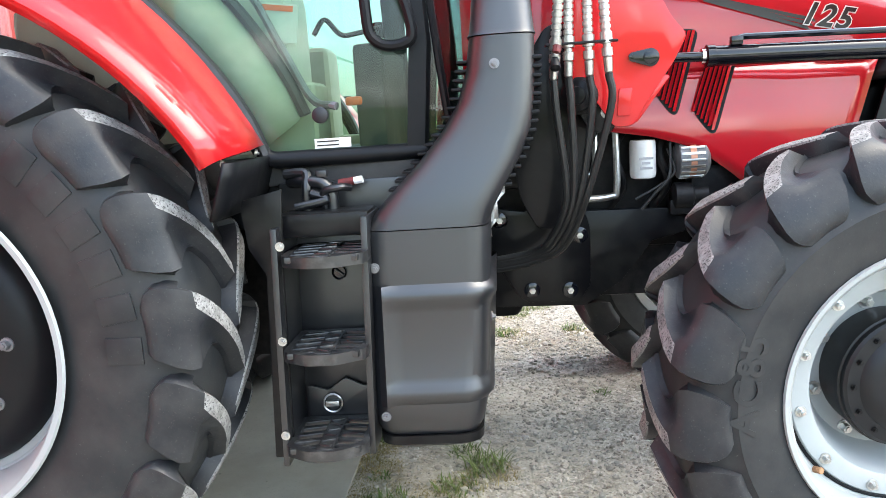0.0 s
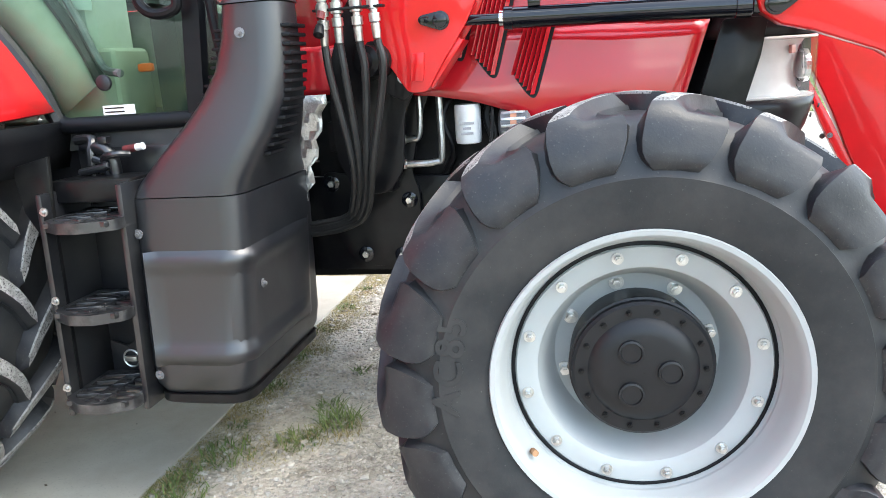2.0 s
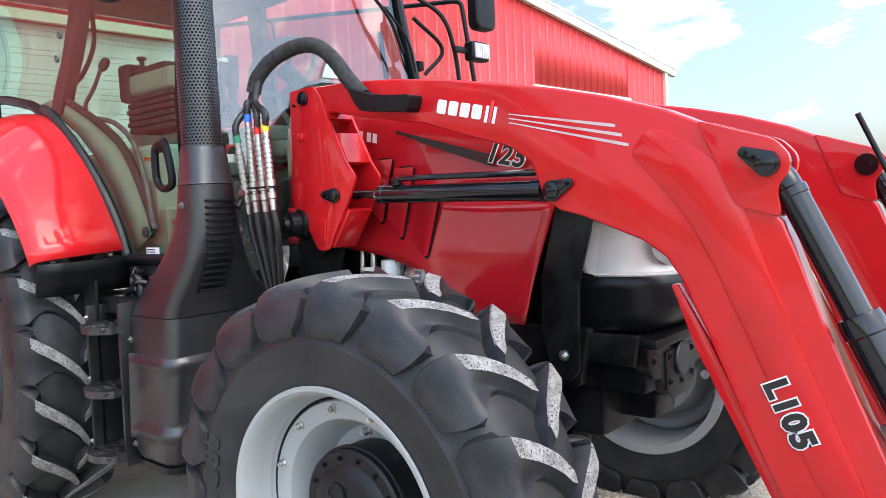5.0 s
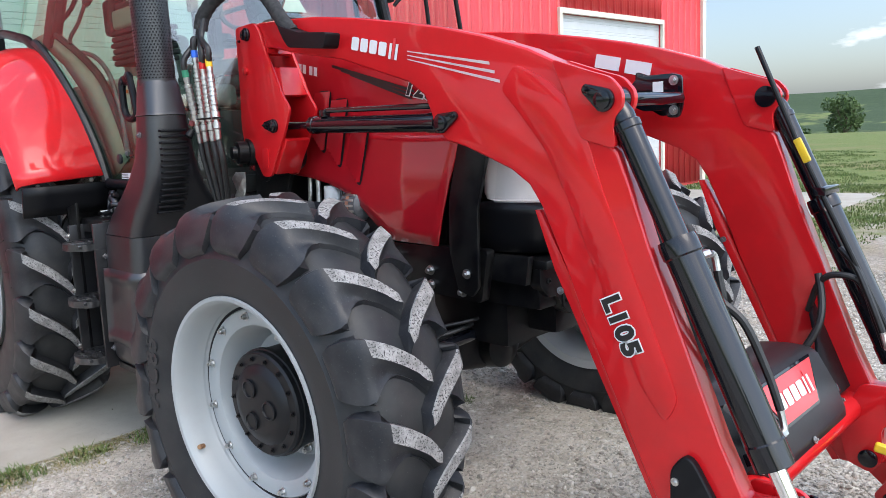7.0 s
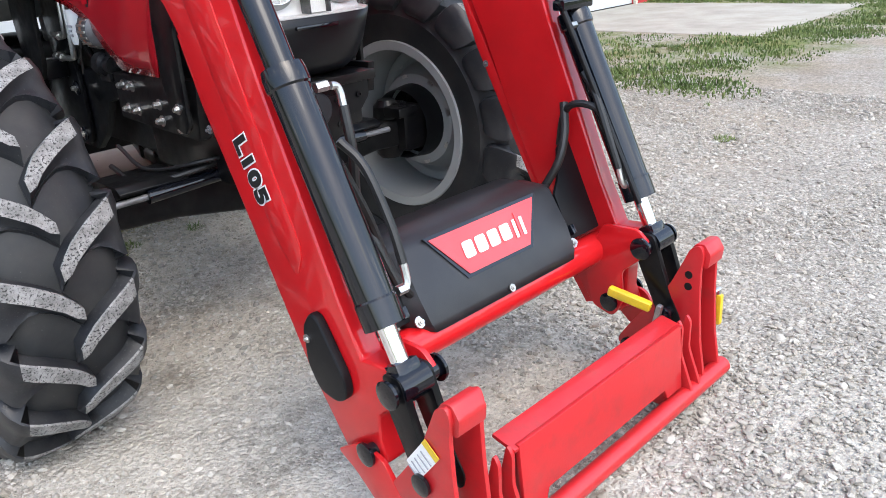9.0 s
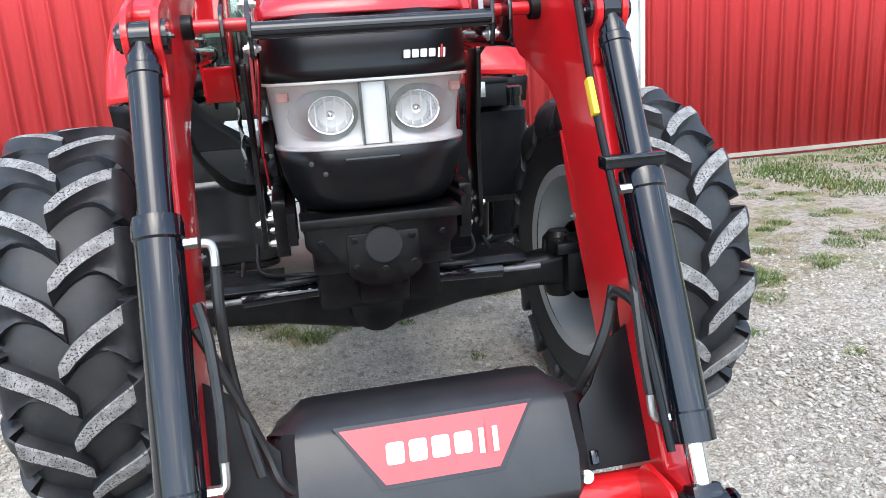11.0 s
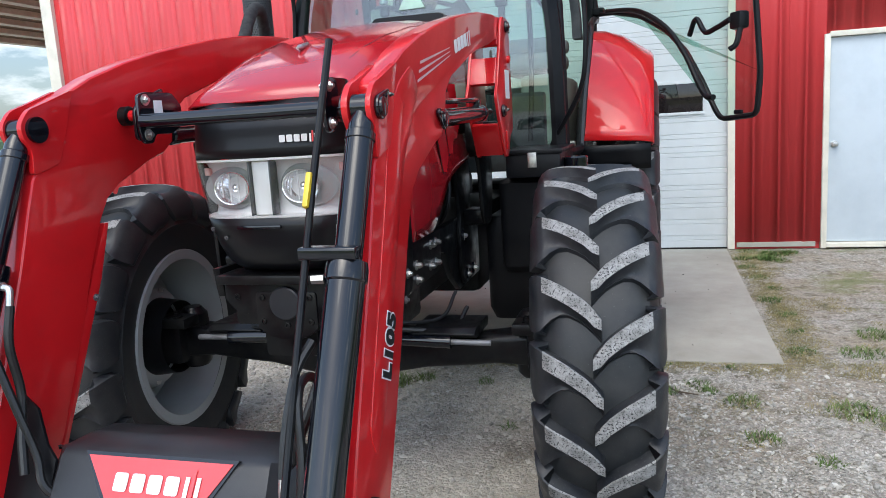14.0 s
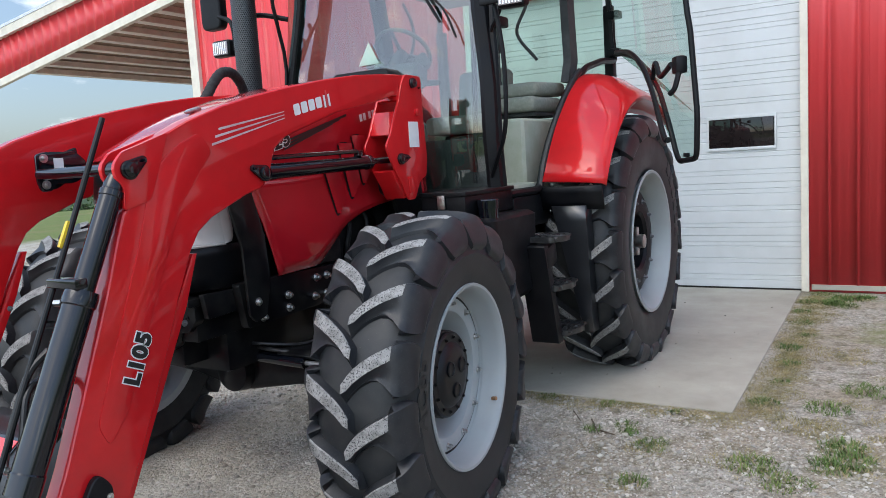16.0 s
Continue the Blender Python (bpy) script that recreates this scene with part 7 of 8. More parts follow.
PIVOT, UPPIN, CYR, CYF = (3.682, 1.607), (1.884, 1.99), (2.042, 1.594), (3.042, 1.567)
for s_ in (-1, 1):
    b = B()
    prism(b, ARM, s_ * ARM_Y0, s_ * ARM_Y1, 0.012, seg=3)
    arm = part("arm", b, RED, loader, "bent red box-section loader arm", 30)
    for ya, yb in ((0.513, 0.531), (0.581, 0.5965)):
        b = B()
        prism(b, rounded([(3.50, 1.735), (3.63, 1.690), (3.70, 1.668), (3.738, 1.625), (3.735, 1.585), (3.705, 1.545), (3.715, 1.47), (3.60, 1.50)], 0.02, 4), s_ * ya, s_ * yb, 0.004, seg=3)
        part("knee_ear", b, RED, arm, "rounded red ear that holds the cylinder pin", 30)
    # pressed plate along the knee and the rear flange of the leg
    b = B()
    prism(b, rounded([(3.36, 1.735), (3.48, 1.68), (3.575, 1.60), (3.62, 1.50), (3.665, 1.36), (3.90, 0.78), (3.86, 0.70), (3.78, 0.80), (3.53, 1.36), (3.47, 1.47), (3.36, 1.60), (3.30, 1.66)], 0.03, 3), s_ * (ARM_Y1 - 0.006), s_ * (ARM_Y1 + 0.004), 0.004)
    part("knee_plate", b, RED, arm)
    b = B()
    prism(b, [(3.405, 1.285), (3.425, 1.285), (3.515, 1.12), (3.86, 0.405), (3.98, 0.225), (3.955, 0.215), (3.83, 0.40), (3.475, 1.10)], s_ * 0.526, s_ * 0.570, 0.003)
    part("leg_flange", b, RED, arm)
    part("flange_bolt", hexbolt(B(), (3.497, s_ * 0.571, 1.038), (0, s_, 0), 0.008, 0.007), SILVER_DARK, arm)
    part("flange_bolt", hexbolt(B(), (3.515, s_ * 0.526, 1.045), (0, -s_, 0), 0.008, 0.007), SILVER_DARK, arm)
    b = B()
    prism(b, rounded([(3.885, 0.585), (3.925, 0.635), (3.955, 0.625), (4.04, 0.485), (4.045, 0.43), (4.0, 0.395), (3.925, 0.405), (3.885, 0.47)], 0.025, 4), s_ * ARM_Y1, s_ * (ARM_Y1 + 0.028), 0.010, seg=3)
    part("leg_pad", b, BLACK, arm, "black rubber pad low on the arm")
    part("pad_bolt", hexbolt(B(), (3.903, s_ * (ARM_Y1 + 0.028), 0.553), (0, s_, 0), 0.008, 0.005), STEEL, arm)
    for p, ang in ((PIVOT, 150), (UPPIN, 200), (CYF, 20)):
        part("pin_keeper", cap_plate(p, s_, ang, ARM_Y1 + (0.008 if p is PIVOT else 0.002)), BLACK_GLOSS, arm, "black pin keeper")
    b = B()
    cyl(b, (PIVOT[0], s_ * 0.515, PIVOT[1]), (PIVOT[0], s_ * 0.502, PIVOT[1]), 0.040, n=24)
    hexbolt(b, (PIVOT[0] + 0.01, s_ * 0.502, PIVOT[1]), (0, -s_, 0), 0.010, 0.008)
    part("pivot_washer", b, BLACK_GLOSS, arm)
    # decals: maker's bars, stripes, model number
    d0 = Vector((0.975, 0, -0.222))
    o0 = Vector((2.705, s_ * (ARM_Y1 + 0.002), 1.853))
    brand_bars("maker_mark", o0, d0 if s_ < 0 else -d0, (0, 0, 1), 0.060, arm)
    b = B()
    for k in range(3):
        x0, x1 = 2.885, 3.26 + 0.02 * k
        z0 = lambda x, k=k: 1.812 - (x - 2.87) * 0.222 - 0.024 * (k - 0.8) * (0.55 + 0.45 * (x - 2.87) / 0.38)
        for j in range(8):
            xa, xb_ = x0 + (x1 - x0) * j / 8, x0 + (x1 - x0) * (j + 1) / 8
            h_ = 0.0018 + 0.0032 * (j / 8)
            b.faces.new([b.verts.new((x, s_ * (ARM_Y1 + 0.0015), z)) for x, z in ((xa, z0(xa) - h_), (xb_, z0(xb_) - h_), (xb_, z0(xb_) + h_), (xa, z0(xa) + h_))])
    part("stripe_decal", b, STRIPE, arm, "thin pale stripe decal with reflected red mixed into its colour")
    xd, up_d = (Vector((0.43, 0, -0.903)), Vector((0.903, 0, 0.43))) if s_ < 0 else (Vector((-0.43, 0, 0.903)), Vector((0.903, 0, 0.43)))
    m = axes((3.722, s_ * (ARM_Y1 + 0.0055), 0.965), xd, up_d)
    lettering("model_number_edge", "L105", 0.082, m @ Matrix.Translation((0, 0, -0.001)), WHITE, arm, "pale outline of the model number", 0.001, 0.0, 0.0085)
    lettering("model_number", "L105", 0.082, m, DECAL_BLACK, arm, "black model number", 0.0016, 0.0, 0.0045)

    # lift cylinder along the arm
    b = B()
    p0, p1 = Vector((2.235, s_ * 0.545, 1.588)), Vector((2.985, s_ * 0.545, 1.569))
    dv = (p1 - p0).normalized()
    turned(b, p0, dv, [(0, 0.030), (0.004, 0.037), (0.03, 0.037), (0.032, 0.034), (0.70, 0.034), (0.702, 0.037), (0.745, 0.037), (0.75, 0.03)], 28)
    box(b, (3.01, s_ * 0.545, 1.568), (0.06, 0.05, 0.05), 0.012)
    liftc = part("lift_cylinder", b, BLACK_GLOSS, loader, "glossy black hydraulic lift cylinder")
    part("rod", cyl(B(), (2.05, s_ * 0.545, 1.593), p0, 0.017, n=20), BLACK_GLOSS, liftc, "dark cylinder rod")
    part("gland", cyl(B(), p0 - dv * 0.012, p0, 0.026, n=20), CHROME, liftc)
    b = B()
    tube(b, [(2.33, s_ * 0.555, 1.622), (2.33, s_ * 0.555, 1.638), (2.36, s_ * 0.555, 1.643), (2.98, s_ * 0.555, 1.628)], 0.011, 10, smooth=False)
    box(b, (2.335, s_ * 0.555, 1.632), (0.04, 0.03, 0.03), 0.006)
    part("feed_pipe", b, BLACK_GLOSS, liftc)

    # tower plates that carry the arm
    b = B()
    TOWER = rounded([(1.795, 2.03), (1.945, 2.035), (1.985, 1.99), (2.02, 1.90), (2.075, 1.80), (2.115, 1.72), (2.165, 1.66), (2.12, 1.575), (2.03, 1.45), (1.985, 1.375), (1.92, 1.375), (1.86, 1.47), (1.79, 1.50), (1.775, 1.60), (1.79, 1.80)], 0.02, 3)
    prism(b, TOWER, s_ * 0.592, s_ * 0.606, 0.004)
    tower = part("tower_plate", b, RED, loader, "red tower plate with cut-outs")
    b = B()
    prism(b, TOWER, s_ * 0.458, s_ * 0.472, 0.004)
    part("tower_plate", b, RED, loader, "red tower plate with cut-outs")
    for q_ in ([(2.035, 1.83), (2.055, 1.84), (2.115, 1.72), (2.095, 1.71)], [(1.985, 1.95), (2.0, 1.96), (2.02, 1.90), (2.005, 1.89)], [(2.09, 1.54), (2.11, 1.53), (2.0, 1.385), (1.98, 1.395)]):
        part("tower_web", prism(B(), q_, s_ * 0.472, s_ * 0.592, 0.003), RED, tower)
    part("pin_keeper", cap_plate(UPPIN, s_, 200, 0.606, 0.030, 0.0), BLACK_GLOSS, tower, "black pin keeper")
    part("pin_keeper", cap_plate(CYR, s_, 175, 0.606, 0.030, 0.055), BLACK_GLOSS, tower, "black pin keeper")
    b = B()
    turned(b, (1.86, s_ * 0.606, 1.84), (0, s_, 0), [(0, 0.018), (0.010, 0.018), (0.014, 0.012), (0.014, 0.001)], 16, cap=False)
    part("tower_boss", b, RED, tower)
    part("tower_pad", prism(B(), rounded([(1.93, 1.41), (1.975, 1.41), (1.985, 1.50), (1.94, 1.50)], 0.008), s_ * 0.606, s_ * 0.612, 0.002), RED, tower)
    b = B()
    cyl(b, (1.87, s_ * 0.20, 1.55), (1.87, s_ * 0.46, 1.55), 0.055, n=24)
    turned(b, (1.85, s_ * 0.46, 1.50), (0, s_, 0), [(0, 0.05), (0.07, 0.05), (0.09, 0.035), (0.10, 0.001)], 24, cap=False)
    prism(b, rounded([(1.78, 1.60), (1.90, 1.62), (1.98, 1.52), (1.97, 1.42), (1.88, 1.37), (1.80, 1.42)], 0.03), s_ * 0.40, s_ * 0.445, 0.006)
    part("tower_lock", b, BLACK_STEEL, tower, "black round lock below the tower")
    # black mounting plate down to the rail
    b = B()
    prism(b, rounded([(1.70, 1.72), (1.635, 1.52), (1.605, 1.30), (1.605, 1.15), (1.63, 1.07), (1.50, 1.09), (1.475, 1.05), (1.475, 0.93), (1.50, 0.88), (1.585, 0.74), (1.62, 0.715), (1.82, 0.715), (1.86, 0.78), (1.865, 1.0), (1.84, 1.08), (1.88, 1.25), (1.95, 1.42), (1.96, 1.62), (1.90, 1.72)], 0.02, 3), s_ * 0.302, s_ * 0.322, 0.004)
    part("mount_plate", b, BLACK_STEEL, loader, "black steel loader mounting plate")
    b = B()
    prism(b, rounded([(1.72, 1.74), (1.665, 1.66), (1.60, 1.48), (1.585, 1.30), (1.60, 1.14), (1.66, 1.02), (1.78, 1.02), (1.84, 1.10), (1.86, 1.30), (1.93, 1.44), (1.95, 1.62), (1.90, 1.74)], 0.03, 3), s_ * 0.425, s_ * 0.445, 0.005)
    part("mount_arm", b, BLACK_STEEL, loader, "black steel loader mounting arm")
    part("arm_spacer", box(B(), (1.73, s_ * 0.375, 1.06), (0.12, 0.10, 0.08), 0.01), BLACK_STEEL, loader)
    for p in ((1.523, 1.044), (1.824, 0.972), (1.781, 0.76), (1.635, 0.765)):
        part("washer", turned(B(), (p[0], s_ * 0.322, p[1]), (0, s_, 0), [(0, 0.031), (0.006, 0.031), (0.008, 0.027)], 18), BLACK_GLOSS, loader)
        part("mount_bolt", hexbolt(B(), (p[0], s_ * 0.329, p[1]), (0, s_, 0), 0.013, 0.016, False), STEEL, loader)
    # tilt cylinder down the leg
    top, bot = Vector((PIVOT[0] + 0.012, s_ * 0.560, PIVOT[1])), Vector((4.212, s_ * 0.552, 0.510))
    dv = (bot - top).normalized()
    L_ = (bot - top).length
    b = B()
    turned(b, top + dv * 0.02, dv, [(0, 0.028), (0.03, 0.034), (0.05, 0.034), (0.055, 0.040), (0.075, 0.040), (0.078, 0.037), (0.40, 0.037), (0.402, 0.052), (0.42, 0.055), (0.45, 0.055), (0.455, 0.050),
                                    (L_ - 0.24, 0.050), (L_ - 0.235, 0.053), (L_ - 0.17, 0.053), (L_ - 0.165, 0.03)], 32)
    cyl(b, top + Vector((0, -0.024, 0)), top + Vector((0, 0.024, 0)), 0.036, n=24)
    tiltc = part("tilt_cylinder", b, BLACK_GLOSS, loader, "black hydraulic tilt cylinder with two diameters", 30)
    part("rod", cyl(B(), top + dv * (L_ - 0.16), top + dv * (L_ - 0.05), 0.024, n=24), CHROME, tiltc, "chromed cylinder rod")
    b = B()
    cyl(b, bot + Vector((0, -0.045, 0)), bot + Vector((0, 0.045, 0)), 0.042, n=24)
    box(b, bot - dv * 0.03, (0.06, 0.075, 0.06), 0.015, rot=(0, math.degrees(math.atan2(dv.x, -dv.z)) * -1, 0))
    part("rod_eye", b, BLACK_GLOSS, tiltc)
    b = B()
    f0 = top + dv * 0.48 + Vector((0.02, -s_ * 0.055, 0))
    cyl(b, f0, f0 + Vector((0.005, -s_ * 0.03, 0.002)), 0.013, n=6)
    tube(b, [f0 + Vector((0.01, -s_ * 0.035, 0.0)), f0 + Vector((0.010, -s_ * 0.052, -0.004)), f0 + Vector((0.014, -s_ * 0.058, -0.02)), f0 + Vector((0.02, -s_ * 0.058, -0.05))], 0.010, 10)
    if s_ < 0:
        part("hose_fitting", b, STEEL, tiltc, "bright hose elbow")
    else:
        b.free()
        part("hose_fitting", cyl(B(), f0 + Vector((0, 0.01, 0.02)), f0 + Vector((0.004, -0.022, 0.02)), 0.012, n=6), STEEL, tiltc)
    b = B()
    if s_ < 0:
        tube(b, [f0 + Vector((0.02, 0.058, -0.05)), f0 + Vector((0.04, 0.055, -0.16)), f0 + Vector((0.03, 0.06, -0.30)), f0 + Vector((0.07, 0.08, -0.42)), (4.02, -0.40, 0.66)], 0.013, 10)
    else:
        tube(b, [(3.90, 0.475, 0.95), (3.925, 0.445, 0.86), (3.93, 0.41, 0.78), (3.90, 0.38, 0.70), (3.86, 0.36, 0.64)], 0.014, 10)
    part("tilt_hose", b, HOSE, tiltc, "black hydraulic hose")
    if s_ > 0:
        part("tilt_hose", tube(B(), [(3.86, 0.500, 0.80), (3.905, 0.470, 0.915), (3.965, 0.462, 0.955), (4.045, 0.475, 0.93), (4.09, 0.495, 0.80), (4.125, 0.50, 0.70)], 0.012, 10), HOSE, tiltc, "black hydraulic hose")
    b = B()
    e0 = top + dv * (L_ - 0.22) + Vector((0.02, -s_ * 0.055, 0))
    cyl(b, e0, e0 + Vector((0, -s_ * 0.03, 0)), 0.013, n=6)
    tube(b, [e0 + Vector((0, -s_ * 0.025, 0)), e0 + Vector((-0.003, -s_ * 0.036, 0.012)), e0 + Vector((-0.014, -s_ * 0.038, 0.055))], 0.010, 8)
    part("hose_fitting", b, STEEL, tiltc, "bright hose elbow")
    b = B()
    tube(b, [e0 + Vector((-0.014, -s_ * 0.038, 0.055)), e0 + Vector((-0.05, -s_ * 0.04, 0.15)), e0 + Vector((-0.11, -s_ * 0.03, 0.28)), e0 + Vector((-0.17, -s_ * 0.01, 0.34))], 0.012, 8)
    part("tilt_hose", b, HOSE, tiltc, "black hydraulic hose")
    for p, r in (((4.212, 0.510), 0.040), ((4.095, 0.285), 0.036), ((4.18, 0.145), 0.034), ((4.30, 0.300), 0.032)):
        b = B()
        cyl(b, (p[0], s_ * 0.455, p[1]), (p[0], s_ * 0.625, p[1]), r * 0.6, n=20)
        for yy in (0.615, 0.462):
            turned(b, (p[0], s_ * yy, p[1]), (0, s_ if yy > 0.5 else -s_, 0), [(0, r * 0.92), (0.008, r * 0.92), (0.012, r * 0.7), (0.012, 0.001)], 24, cap=False)
        part("linkage_pin", b, BLACK_GLOSS, loader, "black linkage pin")
    # black rocker links between cylinder and carrier
    for yy in (0.505, 0.588):
        b = B()
        prism(b, rounded([(4.17, 0.545), (4.235, 0.55), (4.25, 0.50), (4.30, 0.36), (4.345, 0.28), (4.33, 0.235), (4.28, 0.235), (4.24, 0.32), (4.18, 0.45)], 0.02, 3), s_ * (yy - 0.011), s_ * (yy + 0.011), 0.004)
        part("rocker_link", b, BLACK_STEEL, loader, "black rocker link")
    # inner ear of the leg's foot
    b = B()
    prism(b, rounded([(4.06, 0.56), (4.19, 0.565), (4.235, 0.525), (4.20, 0.46), (4.13, 0.40), (4.14, 0.28), (4.10, 0.225), (4.02, 0.25), (3.99, 0.36), (4.02, 0.48)], 0.02), s_ * 0.472, s_ * 0.488, 0.004)
    part("foot_plate", b, RED, arm)
    b = B()
    prism(b, rounded([(3.96, 0.235), (4.03, 0.20), (4.14, 0.11), (4.215, 0.115), (4.225, 0.19), (4.15, 0.29), (4.06, 0.30)], 0.02), s_ * 0.598, s_ * 0.612, 0.004)
    part("foot_plate", b, RED, arm)

# tool carrier: side plates, face plate, bottom tube
carrier = part("tool_carrier", cyl(B(), (4.425, -0.645, 0.075), (4.425, 0.645, 0.075), 0.030, n=20), RED_WORN, loader, "worn red quick-attach tool carrier")
PL = rounded([(4.335, 0.475), (4.362, 0.535), (4.395, 0.552), (4.408, 0.520), (4.400, 0.465), (4.402, 0.36), (4.412, 0.22), (4.432, 0.10), (4.430, 0.045), (4.30, 0.055), (4.13, 0.085), (4.108, 0.135), (4.15, 0.20), (4.24, 0.315), (4.30, 0.40)], 0.015, 3)
PL_IN = rounded([(4.385, 0.335), (4.402, 0.31), (4.40, 0.22), (4.445, 0.10), (4.435, 0.045), (4.34, 0.055), (4.35, 0.20)], 0.012, 3)
for s_ in (-1, 1):
    for yy in (0.604, 0.505):
        part("side_plate", prism(B(), PL, s_ * (yy - 0.007), s_ * (yy + 0.007), 0.004), RED_WORN, carrier)
    b = B()
    prism(b, rounded([(4.345, 0.508), (4.372, 0.548), (4.402, 0.552), (4.424, 0.520), (4.418, 0.476), (4.400, 0.472), (4.398, 0.508), (4.372, 0.515)], 0.008, 3), s_ * 0.511, s_ * 0.598, 0.003)
    part("hook", b, RED_WORN, carrier)
    for z in (0.445, 0.405):
        b = B()
        cyl(b, (4.362, s_ * 0.4965, z), (4.362, s_ * 0.4985, z), 0.013, n=16)
        part("plate_hole", b, BLACK, carrier)
    for yy in (0.405, 0.455):
        part("inner_rib", prism(B(), PL_IN, s_ * (yy - 0.006), s_ * (yy + 0.006), 0.003), RED_WORN, carrier)
    b = B()
    prism(b, rounded([(4.33, 0.30), (4.385, 0.30), (4.39, 0.12), (4.40, 0.06), (4.32, 0.06)], 0.012), s_ * 0.325, s_ * 0.340, 0.003)
    part("gusset", b, RED_WORN, carrier)
b = B()
fp = [(-0.385, 0.0), (-0.30, 0.0), (-0.285, 0.035), (0.285, 0.035), (0.30, 0.0), (0.385, 0.0), (0.385, 0.215), (-0.385, 0.215)]
prism(b, fp, -0.007, 0.007, 0.003, "x")
b.transform(Matrix.Translation((4.412, 0, 0.112)) @ Euler((0, radians(-4), 0)).to_matrix().to_4x4())
part("face_plate", b, RED_WORN, carrier)
part("cross_plate", box(B(), (4.365, 0, 0.322), (0.075, 0.80, 0.012), 0.003, rot=(0, 12, 0)), RED_WORN, carrier)
b = B()
pts_ = [(4.335 + 0.012 * math.cos(i * 1.9), -0.40 + 0.55 * i / 60, 0.255 + 0.012 * math.sin(i * 1.9)) for i in range(61)]
tube(b, pts_, 0.0028, 5, smooth=False)
part("latch_spring", b, STEEL, carrier, "coiled latch spring")
b = B()
box(b, (4.20, 0.42, 0.345), (0.15, 0.028, 0.034), 0.010, rot=(0, 12, 10), seg=3)
part("latch_handle", b, YELLOW, carrier, "yellow plastic latch handle")
part("handle_arm", box(B(), (4.285, 0.43, 0.25), (0.018, 0.02, 0.20), 0.004, rot=(0, 12, 0)), STEEL, carrier)
part("latch_grip", box(B(), (4.385, 0.675, 0.26), (0.022, 0.022, 0.11), 0.006), YELLOW, carrier, "yellow plastic latch grip")
b = B()
tube(b, [(4.37, 0.60, 0.33), (4.38, 0.675, 0.335), (4.385, 0.675, 0.20), (4.37, 0.60, 0.19)], 0.009, 8, smooth=False)
part("latch_bar", b, STEEL, carrier)
part("warning_label", box(B(), (4.305, -0.6125, 0.37), (0.055, 0.002, 0.11), 0.0, rot=(0, 38, 0)), WHITE, carrier, "white printed warning label with a yellow band")
part("label_band", box(B(), (4.340, -0.6145, 0.415), (0.055, 0.002, 0.020), 0.0, rot=(0, 38, 0)), YELLOW, carrier)
b = B()
for k in range(5):
    box(b, (4.31 - 0.012 * (k - 1), -0.6145, 0.385 - 0.0155 * k), (0.042, 0.002, 0.004), 0.0, rot=(0, 38, 0))
part("label_print", b, GREY_DECAL, carrier)

COVER_GREY = mat("dusty_charcoal_plastic", (0.015, 0.0155, 0.018), 0.36, spec=0.45, color2=(0.030, 0.030, 0.031), scale=5, mixpos=(0.4, 0.8), bump=0.08, bscale=300)
# cross tube and black cover with the badge
b = B()
cyl(b, (4.01, -0.519, 0.455), (4.01, 0.519, 0.455), 0.052, n=28)
part("cross_tube", b, RED, loader, "red cross tube between the arms")
prof_ = [(4.062, 0.490), (4.055, 0.515), (4.022, 0.585), (3.957, 0.695), (3.940, 0.708), (3.905, 0.718), (3.85, 0.720), (3.76, 0.712)]
rows = []
for i in range(25):
    v = -1 + 2 * i / 24
    line = []
    for k, (x, z) in enumerate(prof_):
        wid = (0.372, 0.385, 0.395, 0.392, 0.388, 0.384, 0.378, 0.370)[k]
        edge = smooth(0.80, 1.0, abs(v))
        arch = 0.012 * (1 - v * v) * smooth(0.70, 0.78, z)
        line.append(Vector((x - 0.075 * edge ** 1.5 * (1 if k < 4 else 0.5 if k == 4 else 0), wid * v, z + arch - (0.05 * edge * (k - 3) / 4 if k > 3 else 0.012 * edge * (1 if z > 0.6 else -0.4)))))
    rows.append(line)
b = B()
loft(b, rows)
cover = solid(part("cross_cover", b, COVER_GREY, loader, "black moulded cover on the cross tube", 30), 0.008, -1)
n_ = Vector((0.866, 0, 0.50))
for grow, dep, mt, nm, lb in ((0.010, 0.003, BLACK_GLOSS, "badge_bed", ""), (0.0, 0.006, DECAL_RED, "badge", "red trapezoid badge plate")):
    q_ = [Vector((3.955, -0.226 - grow * 1.4, 0.703)), Vector((3.955, 0.226 + grow * 1.4, 0.703)), Vector((4.021, 0.134 + grow, 0.588)), Vector((4.021, -0.134 - grow, 0.588))]
    up_v = (q_[0] - q_[3]).normalized()
    up_v = Vector((up_v.x, 0, up_v.z)).normalized()
    q_ = [p + up_v * (grow if i < 2 else -grow) for i, p in enumerate(q_)]
    b = B()
    a_ = [b.verts.new(p - n_ * 0.01) for p in q_]
    c_ = [b.verts.new(p + n_ * dep) for p in q_]
    b.faces.new(c_)
    b.faces.new(a_[::-1])
    bridge(b, a_, c_)
    part(nm, b, mt, cover, lb)
brand_bars("maker_mark", Vector((3.988, 0.0, 0.6455)) + n_ * 0.008, (0, 1, 0), (-0.5, 0, 0.866), 0.062, cover)
